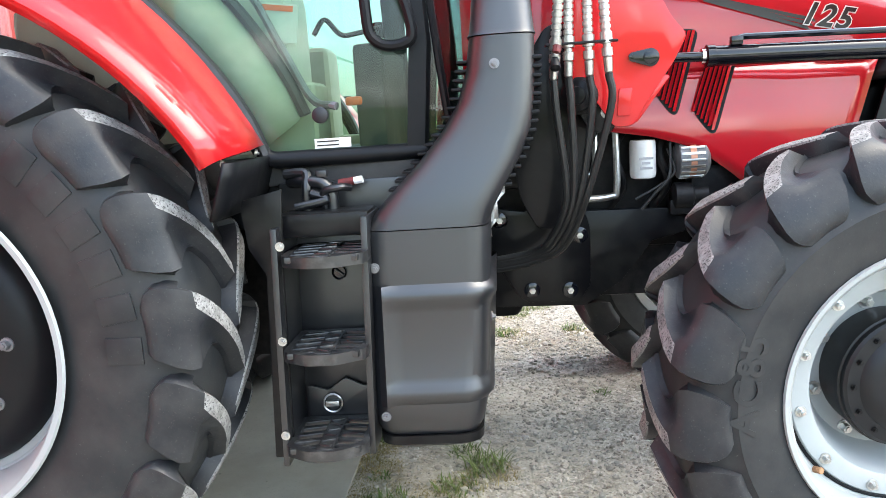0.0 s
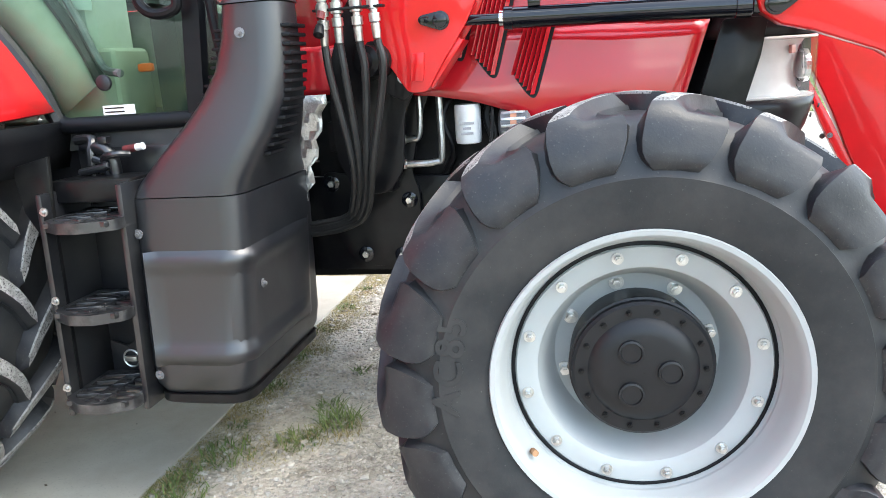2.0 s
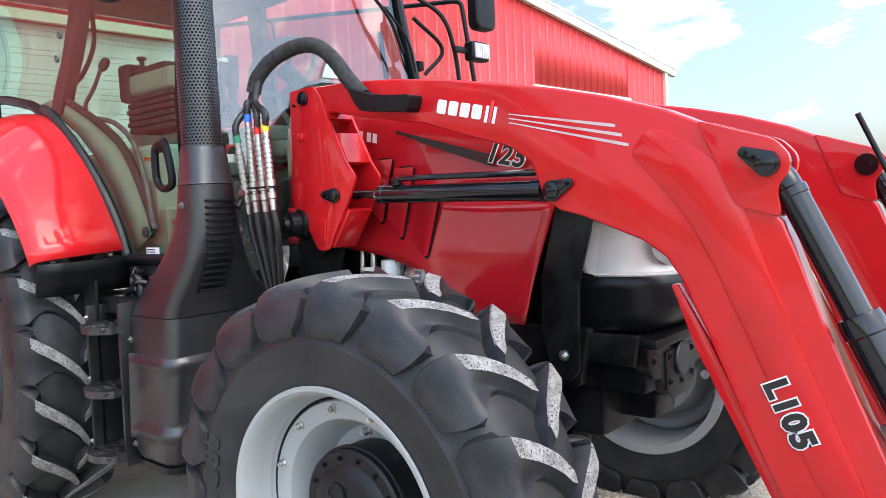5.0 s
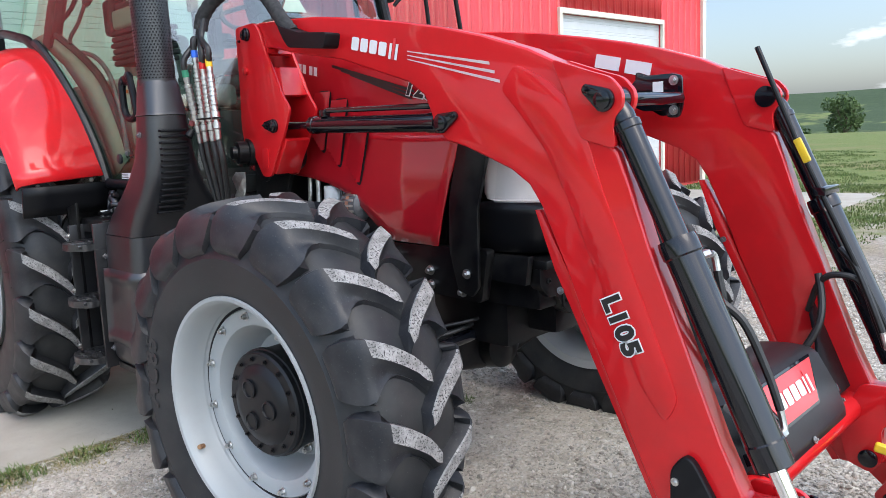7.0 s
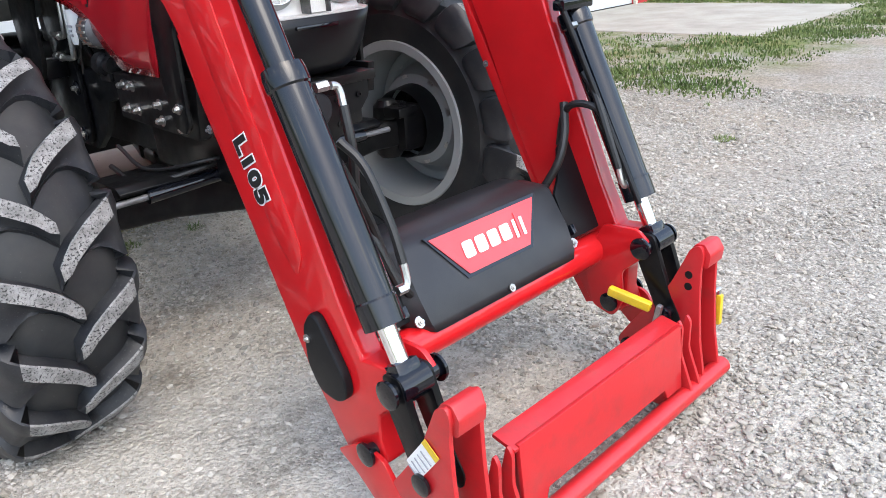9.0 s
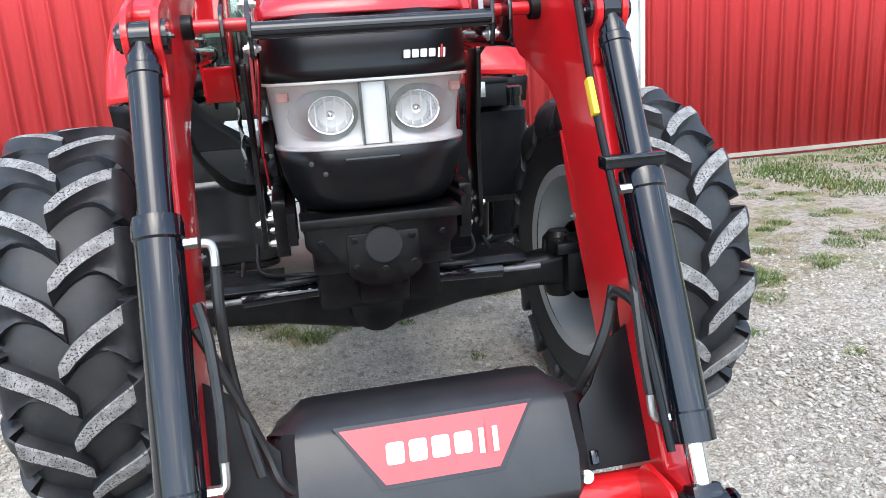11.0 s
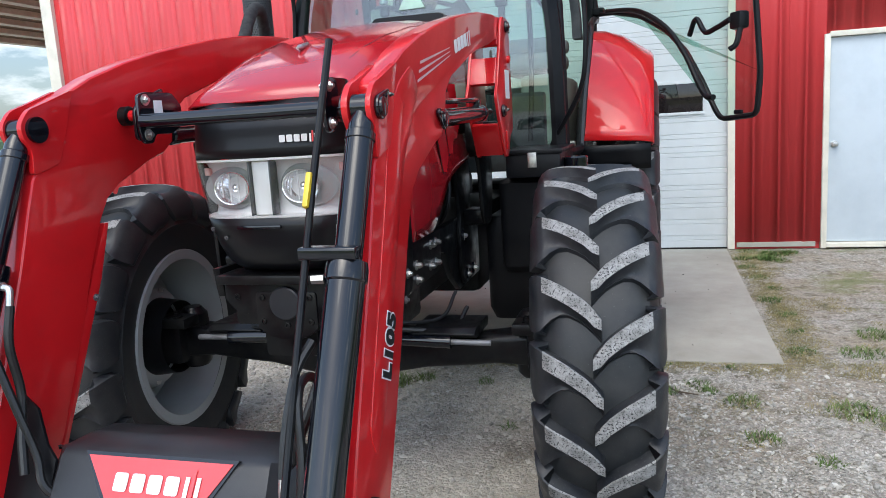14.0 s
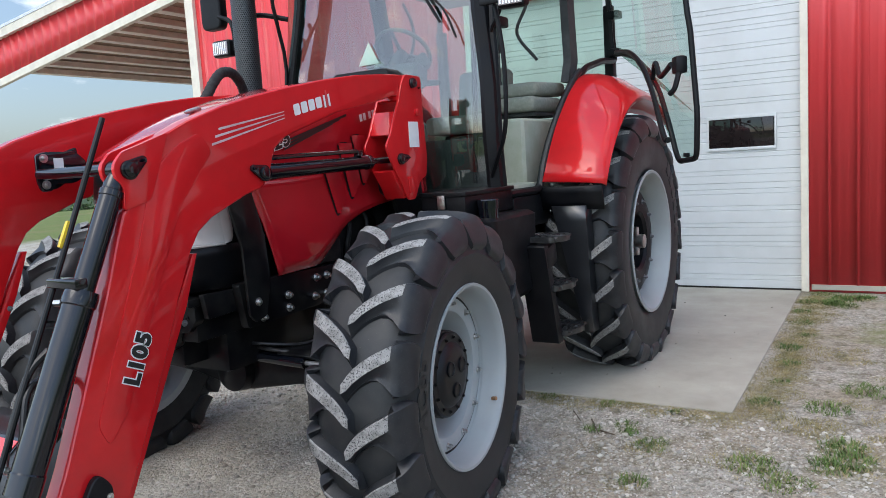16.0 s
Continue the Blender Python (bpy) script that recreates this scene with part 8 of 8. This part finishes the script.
for s_ in (-1, 1):
    b = B()
    prism(b, [(s_ * 0.36, 0.50), (s_ * 0.52, 0.50), (s_ * 0.52, 0.84), (s_ * 0.455, 0.80), (s_ * 0.40, 0.70), (s_ * 0.36, 0.66)], 4.005, 4.017, 0.002, "x")
    b.transform(Matrix.Translation((3.95, 0, 0.5)) @ Euler((0, radians(-24), 0)).to_matrix().to_4x4() @ Matrix.Translation((-3.95, 0, -0.5)))
    part("corner_web", b, BLACK, loader, "dark corner plate beside the cover")
    part("cover_bolt", hexbolt(B(), (4.03, s_ * 0.345, 0.525), (0.87, 0, 0.5), 0.011, 0.010), STEEL, cover)
    box_ = box(B(), (4.0, s_ * 0.375, 0.555), (0.03, 0.02, 0.035), 0.005, rot=(0, -30, 0))
    part("cover_clip", box_, BLACK_GLOSS, cover)
part("cover_bolt", hexbolt(B(), (4.062, 0.0, 0.505), (0.9, 0, 0.4), 0.008, 0.006), STEEL, cover)
b = B()
tube(b, [(3.97, -0.50, 1.0), (3.98, -0.44, 0.85), (3.98, -0.39, 0.70), (4.0, -0.36, 0.62), (3.98, -0.30, 0.56)], 0.012, 8)
part("cover_hose", b, HOSE, loader, "black hydraulic hose running behind the cover")

# hood guard bar between the arms
b = B()
cyl(b, (3.425, -0.325, 1.618), (3.425, 0.325, 1.618), 0.023, n=24)
box(b, (3.425, 0, 1.632), (0.020, 0.65, 0.020), 0.004)
guard_bar = part("guard_bar", b, BLACK_GLOSS, loader, "black guard bar across the hood")
for s_ in (-1, 1):
    b = B()
    prism(b, rounded([(3.375, 1.545), (3.425, 1.545), (3.440, 1.59), (3.435, 1.705), (3.395, 1.715), (3.25, 1.715), (3.20, 1.67), (3.21, 1.60), (3.27, 1.575), (3.36, 1.575)], 0.015, 3), s_ * 0.325, s_ * 0.337, 0.003)
    part("bar_flange", b, BLACK_GLOSS, guard_bar)
    for z in (1.574, 1.688):
        part("flange_bolt", hexbolt(B(), (3.402, s_ * 0.325, z), (0, -s_, 0), 0.013, 0.012), STEEL, guard_bar)
        part("flange_nut", hexbolt(B(), (3.402, s_ * 0.337, z), (0, s_, 0), 0.013, 0.012), STEEL, guard_bar)
    b = B()
    cyl(b, (3.27, s_ * 0.337, 1.645), (3.27, s_ * 0.52, 1.645), 0.019, n=24)
    part("bar_socket", b, RED, guard_bar, "short red tube from the flange to the arm")
    part("socket_boss", turned(B(), (3.27, s_ * 0.52, 1.645), (0, -s_, 0), [(0, 0.034), (0.03, 0.034), (0.034, 0.028), (0.034, 0.012)], 20), BLACK_STEEL, guard_bar)
    b = B()
    prism(b, rounded([(3.19, 1.74), (3.33, 1.69), (3.36, 1.66), (3.36, 1.56), (3.31, 1.55), (3.19, 1.62)], 0.02), s_ * 0.40, s_ * 0.412, 0.003)
    part("bar_bracket", b, BLACK_GLOSS, guard_bar)
    b = B()
    prism(b, rounded([(2.925, 1.54), (3.065, 1.54), (3.045, 1.42), (2.995, 1.25), (2.985, 0.95), (2.95, 0.91), (2.88, 0.93), (2.84, 1.09), (2.852, 1.28)], 0.015), s_ * 0.372, s_ * 0.388, 0.004)
    part("guard_stay", b, BLACK_STEEL, guard_bar, "black flat stay plate beside the nose")
    part("stay_bolt", hexbolt(B(), (2.93, s_ * 0.388, 1.0), (0, s_, 0), 0.013, 0.014), STEEL, guard_bar)
    part("stay_label", box(B(), (3.335, s_ * 0.324, 1.665), (0.045, 0.002, 0.045), 0), WHITE, guard_bar)
# bucket level rod on the far arm
b = B()
tube(b, [(3.664, 0.466, 1.79), (3.835, 0.458, 1.40), (4.06, 0.470, 0.93), (4.19, 0.478, 0.655)], 0.010, 10, smooth=False)
rod = part("level_rod", b, BLACK_STEEL, loader, "slim black level indicator rod")
part("rod_clip", box(B(), (3.84, 0.452, 1.405), (0.028, 0.016, 0.095), 0.006, rot=(0, -26, 0)), YELLOW, rod, "yellow clip on the rod")
b = B()
prism(b, rounded([(3.88, 1.24), (3.925, 1.24), (3.925, 1.272), (3.88, 1.272)], 0.008), 0.448, 0.600, 0.003)
part("rod_bracket", b, BLACK_GLOSS, rod)

# round lock below the tower, with its bolted plate
b = B()
prism(b, rounded([(1.80, 1.60), (1.84, 1.615), (1.945, 1.53), (1.95, 1.40), (1.90, 1.345), (1.84, 1.375), (1.79, 1.46)], 0.02, 3), -0.580, -0.566, 0.004)
lock = part("mount_lock_plate", b, BLACK_STEEL, loader, "black plate of the loader lock below the tower")
part("lock_boss", turned(B(), (1.815, -0.58, 1.485), (-0.25, -1, 0), [(0, 0.062), (0.03, 0.062), (0.034, 0.050), (0.075, 0.050), (0.080, 0.030), (0.10, 0.028), (0.102, 0.002)], 24), BLACK_STEEL, lock, "round black lock boss")
for p in ((1.905, -0.581, 1.497), (1.900, -0.581, 1.425)):
    part("lock_bolt", hexbolt(B(), p, (0, -1, 0), 0.013, 0.010), STEEL, lock)

# hoses and couplers beside the tower
for i, (top_, end_) in enumerate((((1.737, -0.832, 1.835), (1.712, -0.779, 1.535)), ((1.768, -0.797, 1.915), (1.759, -0.778, 1.54)), ((1.820, -0.793, 1.862), (1.823, -0.779, 1.54)), ((1.866, -0.788, 1.868), (1.881, -0.785, 1.545)))):
    x, yv, zt = top_
    top_, end_ = Vector(top_), Vector(end_)
    run = (end_ - top_).length
    prof = [(0, 0.009), (0.002, 0.0135), (0.032, 0.0135), (0.034, 0.0115), (0.044, 0.0115)]
    w_ = 0.046
    while w_ < run - 0.125:
        # ribbed sleeves in short steps
        prof += [(w_, 0.0165), (w_ + 0.011, 0.0165), (w_ + 0.013, 0.0135), (w_ + 0.017, 0.0135)]
        w_ += 0.019
    prof += [(run - 0.122, 0.0195), (run - 0.090, 0.0195), (run - 0.087, 0.012), (run - 0.078, 0.012), (run - 0.076, 0.0175), (run - 0.052, 0.0175), (run - 0.050, 0.011), (run - 0.046, 0.0145), (run - 0.004, 0.0125), (run, 0.009)]
    cp = part("hose_coupler", turned(B(), top_, end_ - top_, prof, 12), STEEL, loader, "bright ribbed hose coupler")
    part("coupler_band", turned(B(), top_ - (end_ - top_).normalized() * 0.016, end_ - top_, [(0, 0.0145), (0.030, 0.0145)], 14), [GREEN_BAND, BLUE, RED, YELLOW][i], cp)
    b3 = B()
    tube(b3, [end_, (end_.x + 0.006, end_.y + 0.01, end_.z - 0.10), (1.745 + 0.022 * i, -0.715, 1.165), (1.695 + 0.016 * i, -0.61, 1.01 - 0.008 * i), (1.64, -0.54, 0.955 - 0.012 * i), (1.52, -0.49, 0.925 - 0.012 * i), (1.38, -0.46, 0.905 - 0.010 * i)], 0.0125, 10)
    part("coupler_hose", b3, HOSE, loader, "black hose hanging from its coupler")
    b3 = B()
    tube(b3, [(x, yv, zt), (x + 0.002, yv, zt + 0.06), (1.745 + 0.012 * i, -0.765, 1.98), (1.745 + 0.010 * i, -0.742, 2.07)], 0.0135, 10)
    part("supply_hose", b3, HOSE, loader)
part("coupler_clip", box(B(), (1.80, -0.787, 1.640), (0.22, 0.035, 0.008), 0.003), BLACK_STEEL, loader)
b = B()
tube(b, [(1.745, -0.745, 2.02), (1.765, -0.735, 2.08), (1.83, -0.705, 2.145), (1.93, -0.665, 2.183), (2.03, -0.645, 2.172), (2.11, -0.632, 2.11), (2.18, -0.625, 2.025), (2.25, -0.62, 1.955)], 0.030, 14, 6, True, 0.10)
part("hose_sleeve", b, SLEEVE, loader, "black woven sleeve round the hose bundle")
b = B()
prism(b, rounded([(2.20, 1.99), (2.24, 1.925), (2.27, 1.895), (2.50, 1.868), (2.52, 1.925), (2.34, 1.945)], 0.015, 3), -0.660, -0.577, 0.010, seg=3)
part("hose_cover", b, BLACK, loader, "black cover where the hoses enter the arm")
b = B()
tube(b, [(1.725, -0.815, 1.635), (1.72, -0.82, 1.615)], 0.013, 8, smooth=False)
part("red_plug", b, DARK_RED, loader, "dull red dust plug hanging by the couplers")
part("dust_plug", turned(B(), (1.715, -0.815, 1.595), (0, -0.6, -0.8), [(0, 0.012), (0.02, 0.016), (0.035, 0.016), (0.04, 0.006)], 12), BLACK, loader)
part("tower_label", box(B(), (1.90, 0.6075, 1.72), (0.095, 0.002, 0.135), 0), WHITE, loader, "white printed label on the tower")
part("arm_label", box(B(), (2.985, 0.5165, 1.797), (0.125, 0.002, 0.058), 0, rot=(0, 13, 0)), WHITE, loader, "white printed label inside the arm")
part("arm_label", box(B(), (3.135, 0.5165, 1.760), (0.125, 0.002, 0.058), 0, rot=(0, 13, 0)), WHITE, loader, "white printed label inside the arm")
b = B()
# crinkled foil under the exhaust
rows = []
for i in range(13):
    z = 1.385 - i * 0.031
    w_ = 0.055 - 0.003 * i + 0.012 * math.sin(i * 2.1)
    rows.append([Vector((1.545 - 0.006 * i + w_ * v, -0.50 + 0.012 * math.sin(i * 1.7 + v * 4), z)) for v in (-1, -0.5, 0, 0.5, 1)])
loft(b, rows)
solid(part("heat_foil", b, FOIL, tractor, "crinkled silver heat shield foil"), 0.003)


# ---- yard: stones, weeds ----
rng = np.random.default_rng(7)
LITTER = mat("dead_leaf_bits", (0.10, 0.075, 0.05), 0.9, color2=(0.05, 0.045, 0.04), scale=9, island=0.5)


def scatter_mesh(name, verts, faces, material, label, category):
    me = bpy.data.meshes.new(name)
    me.from_pydata(verts, [], faces)
    me.materials.append(material)
    return tagged(new(name, me), label, category, kind="stuff")


def stones(name, count, sub, low, span, power, label):
    """Loose angular stones pressed into the yard: sub 1 for the larger, 0 for sharp small chips."""
    if sub:
        ico = B()
        bmesh.ops.create_icosphere(ico, subdivisions=1, radius=1.0)
        base_v = np.array([v.co[:] for v in ico.verts])
        base_f = np.array([[v.index for v in f.verts] for f in ico.faces])
        ico.free()
    else:
        base_v = np.array([(1, 0, 0), (0, 1, 0), (-1, 0, 0), (0, -1, 0), (0.2, 0.1, 1), (-0.2, -0.1, -1)], float)
        base_f = np.array([(0, 1, 4), (1, 2, 4), (2, 3, 4), (3, 0, 4), (1, 0, 5), (2, 1, 5), (3, 2, 5), (0, 3, 5)])
    m_ = count * 2
    xs, ys = rng.uniform(0.9, 6.4, m_), rng.uniform(-3.0, 5.4, m_)
    # fewer stones on the trodden ground beside the slab
    keep = np.nonzero(rng.random(m_) < np.clip(0.42 + 0.3 * (xs - 0.9), 0.2, 1.0))[0][:count]
    xs, ys, k = xs[keep], ys[keep], len(keep)
    r = low + span * rng.random(k) ** power
    sc = r[:, None] * np.c_[rng.uniform(0.8, 1.5, k), rng.uniform(0.7, 1.1, k), rng.uniform(0.45, 0.85, k)]
    v = base_v[None] * (1 + rng.uniform(-0.28, 0.28, (k, len(base_v), 1))) * sc[:, None, :]
    a = rng.uniform(0, 6.28, k)[:, None]
    x, y_ = v[:, :, 0] * np.cos(a) - v[:, :, 1] * np.sin(a) + xs[:, None], v[:, :, 0] * np.sin(a) + v[:, :, 1] * np.cos(a) + ys[:, None]
    tilt = rng.uniform(-0.35, 0.35, (k, 1))
    V = np.stack([x, y_, v[:, :, 2] + v[:, :, 0] * tilt + sc[:, None, 2] * 0.3], -1).reshape(-1, 3)
    Fc = (base_f[None] + (np.arange(k) * len(base_v))[:, None, None]).reshape(-1, 3)
    return scatter_mesh(name, V.tolist(), Fc.tolist(), STONE, label, "gravel")


stones("gravel_stones", 42000, 1, 0.0055, 0.0120, 3.2, "loose pale limestone stones over the yard")
stones("gravel_chips", 130000, 0, 0.0030, 0.0060, 1.6, "small sharp limestone chips between the stones")


def tufts(name, spots, material, label, h=(0.025, 0.075), blades=60, width=0.0045, lie=(0.2, 0.9)):
    """Clumps of blades: spots are (x, y, radius, height factor)."""
    V, Fc = [], []
    for x0, y0, rad, hf in spots:
        for _ in range(int(blades * (rad / 0.12) ** 1.3)):
            a, d = rng.uniform(0, 6.28), rad * math.sqrt(rng.random())
            x, y_ = x0 + d * math.cos(a), y0 + d * math.sin(a)
            hh = rng.uniform(*h) * hf * (1.15 - 0.6 * d / rad)
            b0 = rng.uniform(0, 6.28)
            ln = hh * rng.uniform(*lie)
            lx, ly = math.cos(b0) * ln, math.sin(b0) * ln
            px, py = -math.sin(b0) * width, math.cos(b0) * width
            n0 = len(V)
            V += [(x - px, y_ - py, -0.004), (x + px, y_ + py, -0.004), (x + lx * 0.45 + px * 0.8, y_ + ly * 0.45 + py * 0.8, hh * 0.62), (x + lx * 0.45 - px * 0.8, y_ + ly * 0.45 - py * 0.8, hh * 0.62), (x + lx, y_ + ly, hh)]
            Fc += [(n0, n0 + 1, n0 + 2, n0 + 3), (n0 + 3, n0 + 2, n0 + 4)]
    return scatter_mesh(name, V, Fc, material, label, "grass")


edge = [(0.93 + rng.normal(0, 0.025), yy, rng.uniform(0.04, 0.09), rng.uniform(0.3, 0.6)) for yy in np.arange(-1.9, 2.1, 0.05)]
side_e = [(xx, 2.11 + abs(rng.normal(0, 0.10)), rng.uniform(0.05, 0.12), rng.uniform(0.3, 0.7)) for xx in np.arange(-3.0, 0.9, 0.05)]
weeds = [(1.42, -0.25, 0.10, 1.5), (1.30, -0.42, 0.10, 0.8), (1.05, -0.55, 0.12, 0.8), (1.0, -0.85, 0.12, 0.8), (0.97, -1.2, 0.12, 0.8), (0.97, -1.5, 0.13, 0.9), (1.51, 1.72, 0.10, 0.8), (1.60, 2.24, 0.13, 0.9),
         (1.98, 1.77, 0.08, 0.7), (1.48, 2.57, 0.11, 0.9), (1.75, 2.4, 0.12, 0.7), (1.2, 2.6, 0.12, 0.8), (1.38, 2.65, 0.12, 1.0), (0.6, 2.5, 0.14, 0.7), (0.2, 2.7, 0.15, 0.8), (1.40, 1.35, 0.05, 0.7), (1.25, 1.5, 0.07, 0.5),
         (1.37, 1.56, 0.06, 0.6), (1.35, 0.30, 0.05, 0.7), (1.32, -0.10, 0.07, 0.8), (2.0, 0.55, 0.05, 0.5), (2.2, 2.0, 0.06, 0.6), (2.6, 2.3, 0.05, 0.6), (2.99, 3.57, 0.08, 0.8), (1.2, 3.2, 0.14, 0.9), (0.9, 3.6, 0.15, 0.9)]
patchy = []
for _ in range(430):
    x, y_ = rng.uniform(-2.9, 2.4), 2.3 + 6.3 * rng.random() ** 1.4
    if noise.noise(Vector((x * 0.8, y_ * 0.8, 5.0))) > 0.02 + 0.15 * smooth(0.5, 2.4, x):
        patchy.append((x, y_, rng.uniform(0.04, 0.13), rng.uniform(0.5, 1.1)))
tufts("grass", edge[::8] + side_e[::9] + weeds + [q_ for q_ in patchy if q_[1] > 2.9 or q_[0] < -2.3][::2], GRASS, "green weed tufts along the slab and in the gravel", h=(0.012, 0.06), blades=190, width=0.0030, lie=(0.6, 2.4))
tufts("dry_grass", [(x + rng.normal(0, 0.05), y_ + rng.normal(0, 0.05), r * 1.3, hf * 0.7) for x, y_, r, hf in edge + side_e + edge + side_e[::2] + weeds[:12] + patchy[::2]], DRY_GRASS, "dry straw-coloured grass along the slab and between the weeds", h=(0.008, 0.035), blades=230, width=0.0020, lie=(0.8, 3.2))
field = []
for _ in range(1700):
    y_ = 5.0 + 22 * rng.random() ** 1.6
    x = rng.uniform(-3.0, 2.3) if y_ < 14 else rng.uniform(-14, 12)
    if abs(y_ - 10.4) < 2.1 and x < 1.2 or (y_ < 8.6 and rng.random() < 0.75):
        continue
    field.append((x, y_, rng.uniform(0.2, 0.45), rng.uniform(0.6, 1.1)))
tufts("meadow_grass", field, GRASS, "long green meadow grass beyond the yard", blades=24, width=0.008)
# chips and bits of leaf blown onto the slab
chips = B()
for _ in range(60):
    x, y_, r, a = rng.uniform(-2.6, 0.8), rng.uniform(-1.7, 1.95), rng.uniform(0.002, 0.006), rng.uniform(0, 6.28)
    q_ = [(x + r * k * math.cos(a + t), y_ + r * m * math.sin(a + t)) for t, k, m in ((0, 1.6, 1.6), (1.4, 0.5, 0.7), (3.1, 1.4, 1.2), (4.6, 0.6, 0.5))]
    top_ = [chips.verts.new((*p, 0.0155 + 0.002 * math.sin(a + i))) for i, p in enumerate(q_)]
    low_ = [chips.verts.new((*p, 0.0125)) for p in q_]
    chips.faces.new(top_)
    bridge(chips, low_, top_)
tagged(part("leaf_litter", chips, LITTER), "brown bits of leaf and bark on the slab", "litter", kind="stuff")
twigs = B()
for p, q in (((1.25, 1.30, 0.008), (1.48, 1.42, 0.018)), ((1.4, 1.40, 0.006), (1.45, 1.50, 0.012)), ((1.15, 1.15, 0.008), (1.30, 1.25, 0.01))):
    cyl(twigs, p, q, 0.005, 0.003, n=6)
tagged(part("twig", twigs, BARK), "thin dry twig lying on the gravel", "twig")

# ---- trees far off ----
def tree(x, y_, z, h, seed):
    r = np.random.default_rng(seed)
    t = thing("tree", (x, y_, z), "leafy green broadleaf tree in the distance", "tree", "trees beyond the fields")
    b_ = B()
    tube(b_, [(x, y_, z - 0.3), (x + 0.02 * h, y_, z + 0.25 * h), (x + 0.01 * h, y_ + 0.02 * h, z + 0.62 * h)], 0.028 * h, 8)
    for k in range(5):
        a = k * 1.26 + r.uniform(0, 1)
        tube(b_, [(x + 0.01 * h, y_ + 0.01 * h, z + (0.28 + 0.06 * k) * h), (x + 0.16 * h * math.cos(a), y_ + 0.16 * h * math.sin(a), z + (0.48 + 0.05 * k) * h), (x + 0.26 * h * math.cos(a), y_ + 0.26 * h * math.sin(a), z + (0.62 + 0.04 * k) * h)], 0.010 * h, 6)
    part("trunk", b_, BARK, t)
    V, Fc = [], []
    blobs = [(r.uniform(-0.26, 0.26), r.uniform(-0.26, 0.26), r.uniform(0.38, 0.88), r.uniform(0.10, 0.19)) for _ in range(16)]
    for bx, by, bz, br in blobs:
        for _ in range(150):
            d = r.normal(0, 1, 3)
            d = d / np.linalg.norm(d) * br * r.uniform(0.65, 1.1)
            c = np.array([bx, by, bz]) + d
            u = r.normal(0, 1, 3) * 0.016
            w2 = r.normal(0, 1, 3) * 0.016
            n0 = len(V)
            for q in (c - u, c + w2, c + u, c - w2):
                V.append((x + q[0] * h, y_ + q[1] * h, z + q[2] * h))
            Fc.append((n0, n0 + 1, n0 + 2, n0 + 3))
    me = bpy.data.meshes.new("crown")
    me.from_pydata(V, [], Fc)
    me.materials.append(LEAF)
    cr = new("crown", me)
    cr.parent = t
    cr.matrix_parent_inverse = Matrix.Translation(t.location).inverted()
    return t


spots = [(-30, 70, 5.5), (-24, 92, 6.5), (-38, 100, 7), (-10, 84, 6), (-52, 88, 8), (2, 78, 5.5), (-66, 110, 9), (16, 96, 6), (-18, 120, 8), (-44, 130, 9), (-60, -92, 6), (-72, -116, 7), (-52, -128, 7), (-88, -100, 7), (-100, -140, 8),
         (-30, -100, 5), (30, 60, 7), (44, 20, 8), (48, -20, 8), (36, -44, 8), (8, -122, 8), (-12, -130, 8), (52, 44, 9), (-32, -80, 11)]
for i, (x, y_, h) in enumerate(spots):
    tree(x, y_, land(x, y_), h, 40 + i)

# ---- under the open bay ----
trailer = thing("flatbed_trailer", (-9.0, -9.5, 0.0), "old rusty flatbed trailer under the open bay", "trailer")
RUSTY = mat("rusty_steel", (0.10, 0.06, 0.045), 0.8, color2=(0.20, 0.15, 0.12), scale=8, bump=0.3, bscale=60)
part("deck", box(B(), (-9.0, -9.6, 0.98), (5.5, 2.3, 0.16), 0.02), WOOD_PALE, trailer, "grey weathered plank deck")
part("chassis", box(B(), (-9.0, -9.6, 0.80), (5.3, 1.2, 0.20), 0.02), RUSTY, trailer)
for x in (-7.6, -8.6, -10.6):
    b = B()
    turned(b, (x, -8.75, 0.46), (0, 1, 0), [(0, 0.20), (0.0, 0.42), (0.04, 0.46), (0.20, 0.46), (0.24, 0.42), (0.24, 0.22), (0.20, 0.20)], 28)
    part("trailer_wheel", b, RUBBER, trailer)
part("headboard", box(B(), (-6.4, -9.6, 1.35), (0.10, 2.2, 0.6), 0.02), RUSTY, trailer)
part("load", box(B(), (-8.6, -9.4, 1.35), (2.2, 1.2, 0.55), 0.08), BLACK_STEEL, trailer)
bucket = thing("red_bucket", (-3.75, -7.05, 0.0), "red plastic pail with a white label by the barn corner", "bucket")
b = B()
turned(b, (-3.75, -7.05, 0.0), (0, 0, 1), [(0, 0.125), (0.30, 0.145), (0.31, 0.155), (0.36, 0.155), (0.37, 0.148), (0.37, 0.13), (0.02, 0.115)], 28)
part("pail", b, mat("red_plastic", (0.50, 0.02, 0.04), 0.4), bucket)
part("pail_label", turned(B(), (-3.75, -7.05, 0.10), (0, 0, 1), [(0, 0.134), (0.13, 0.1405)], 28, cap=False), WHITE, bucket, "white paper label")
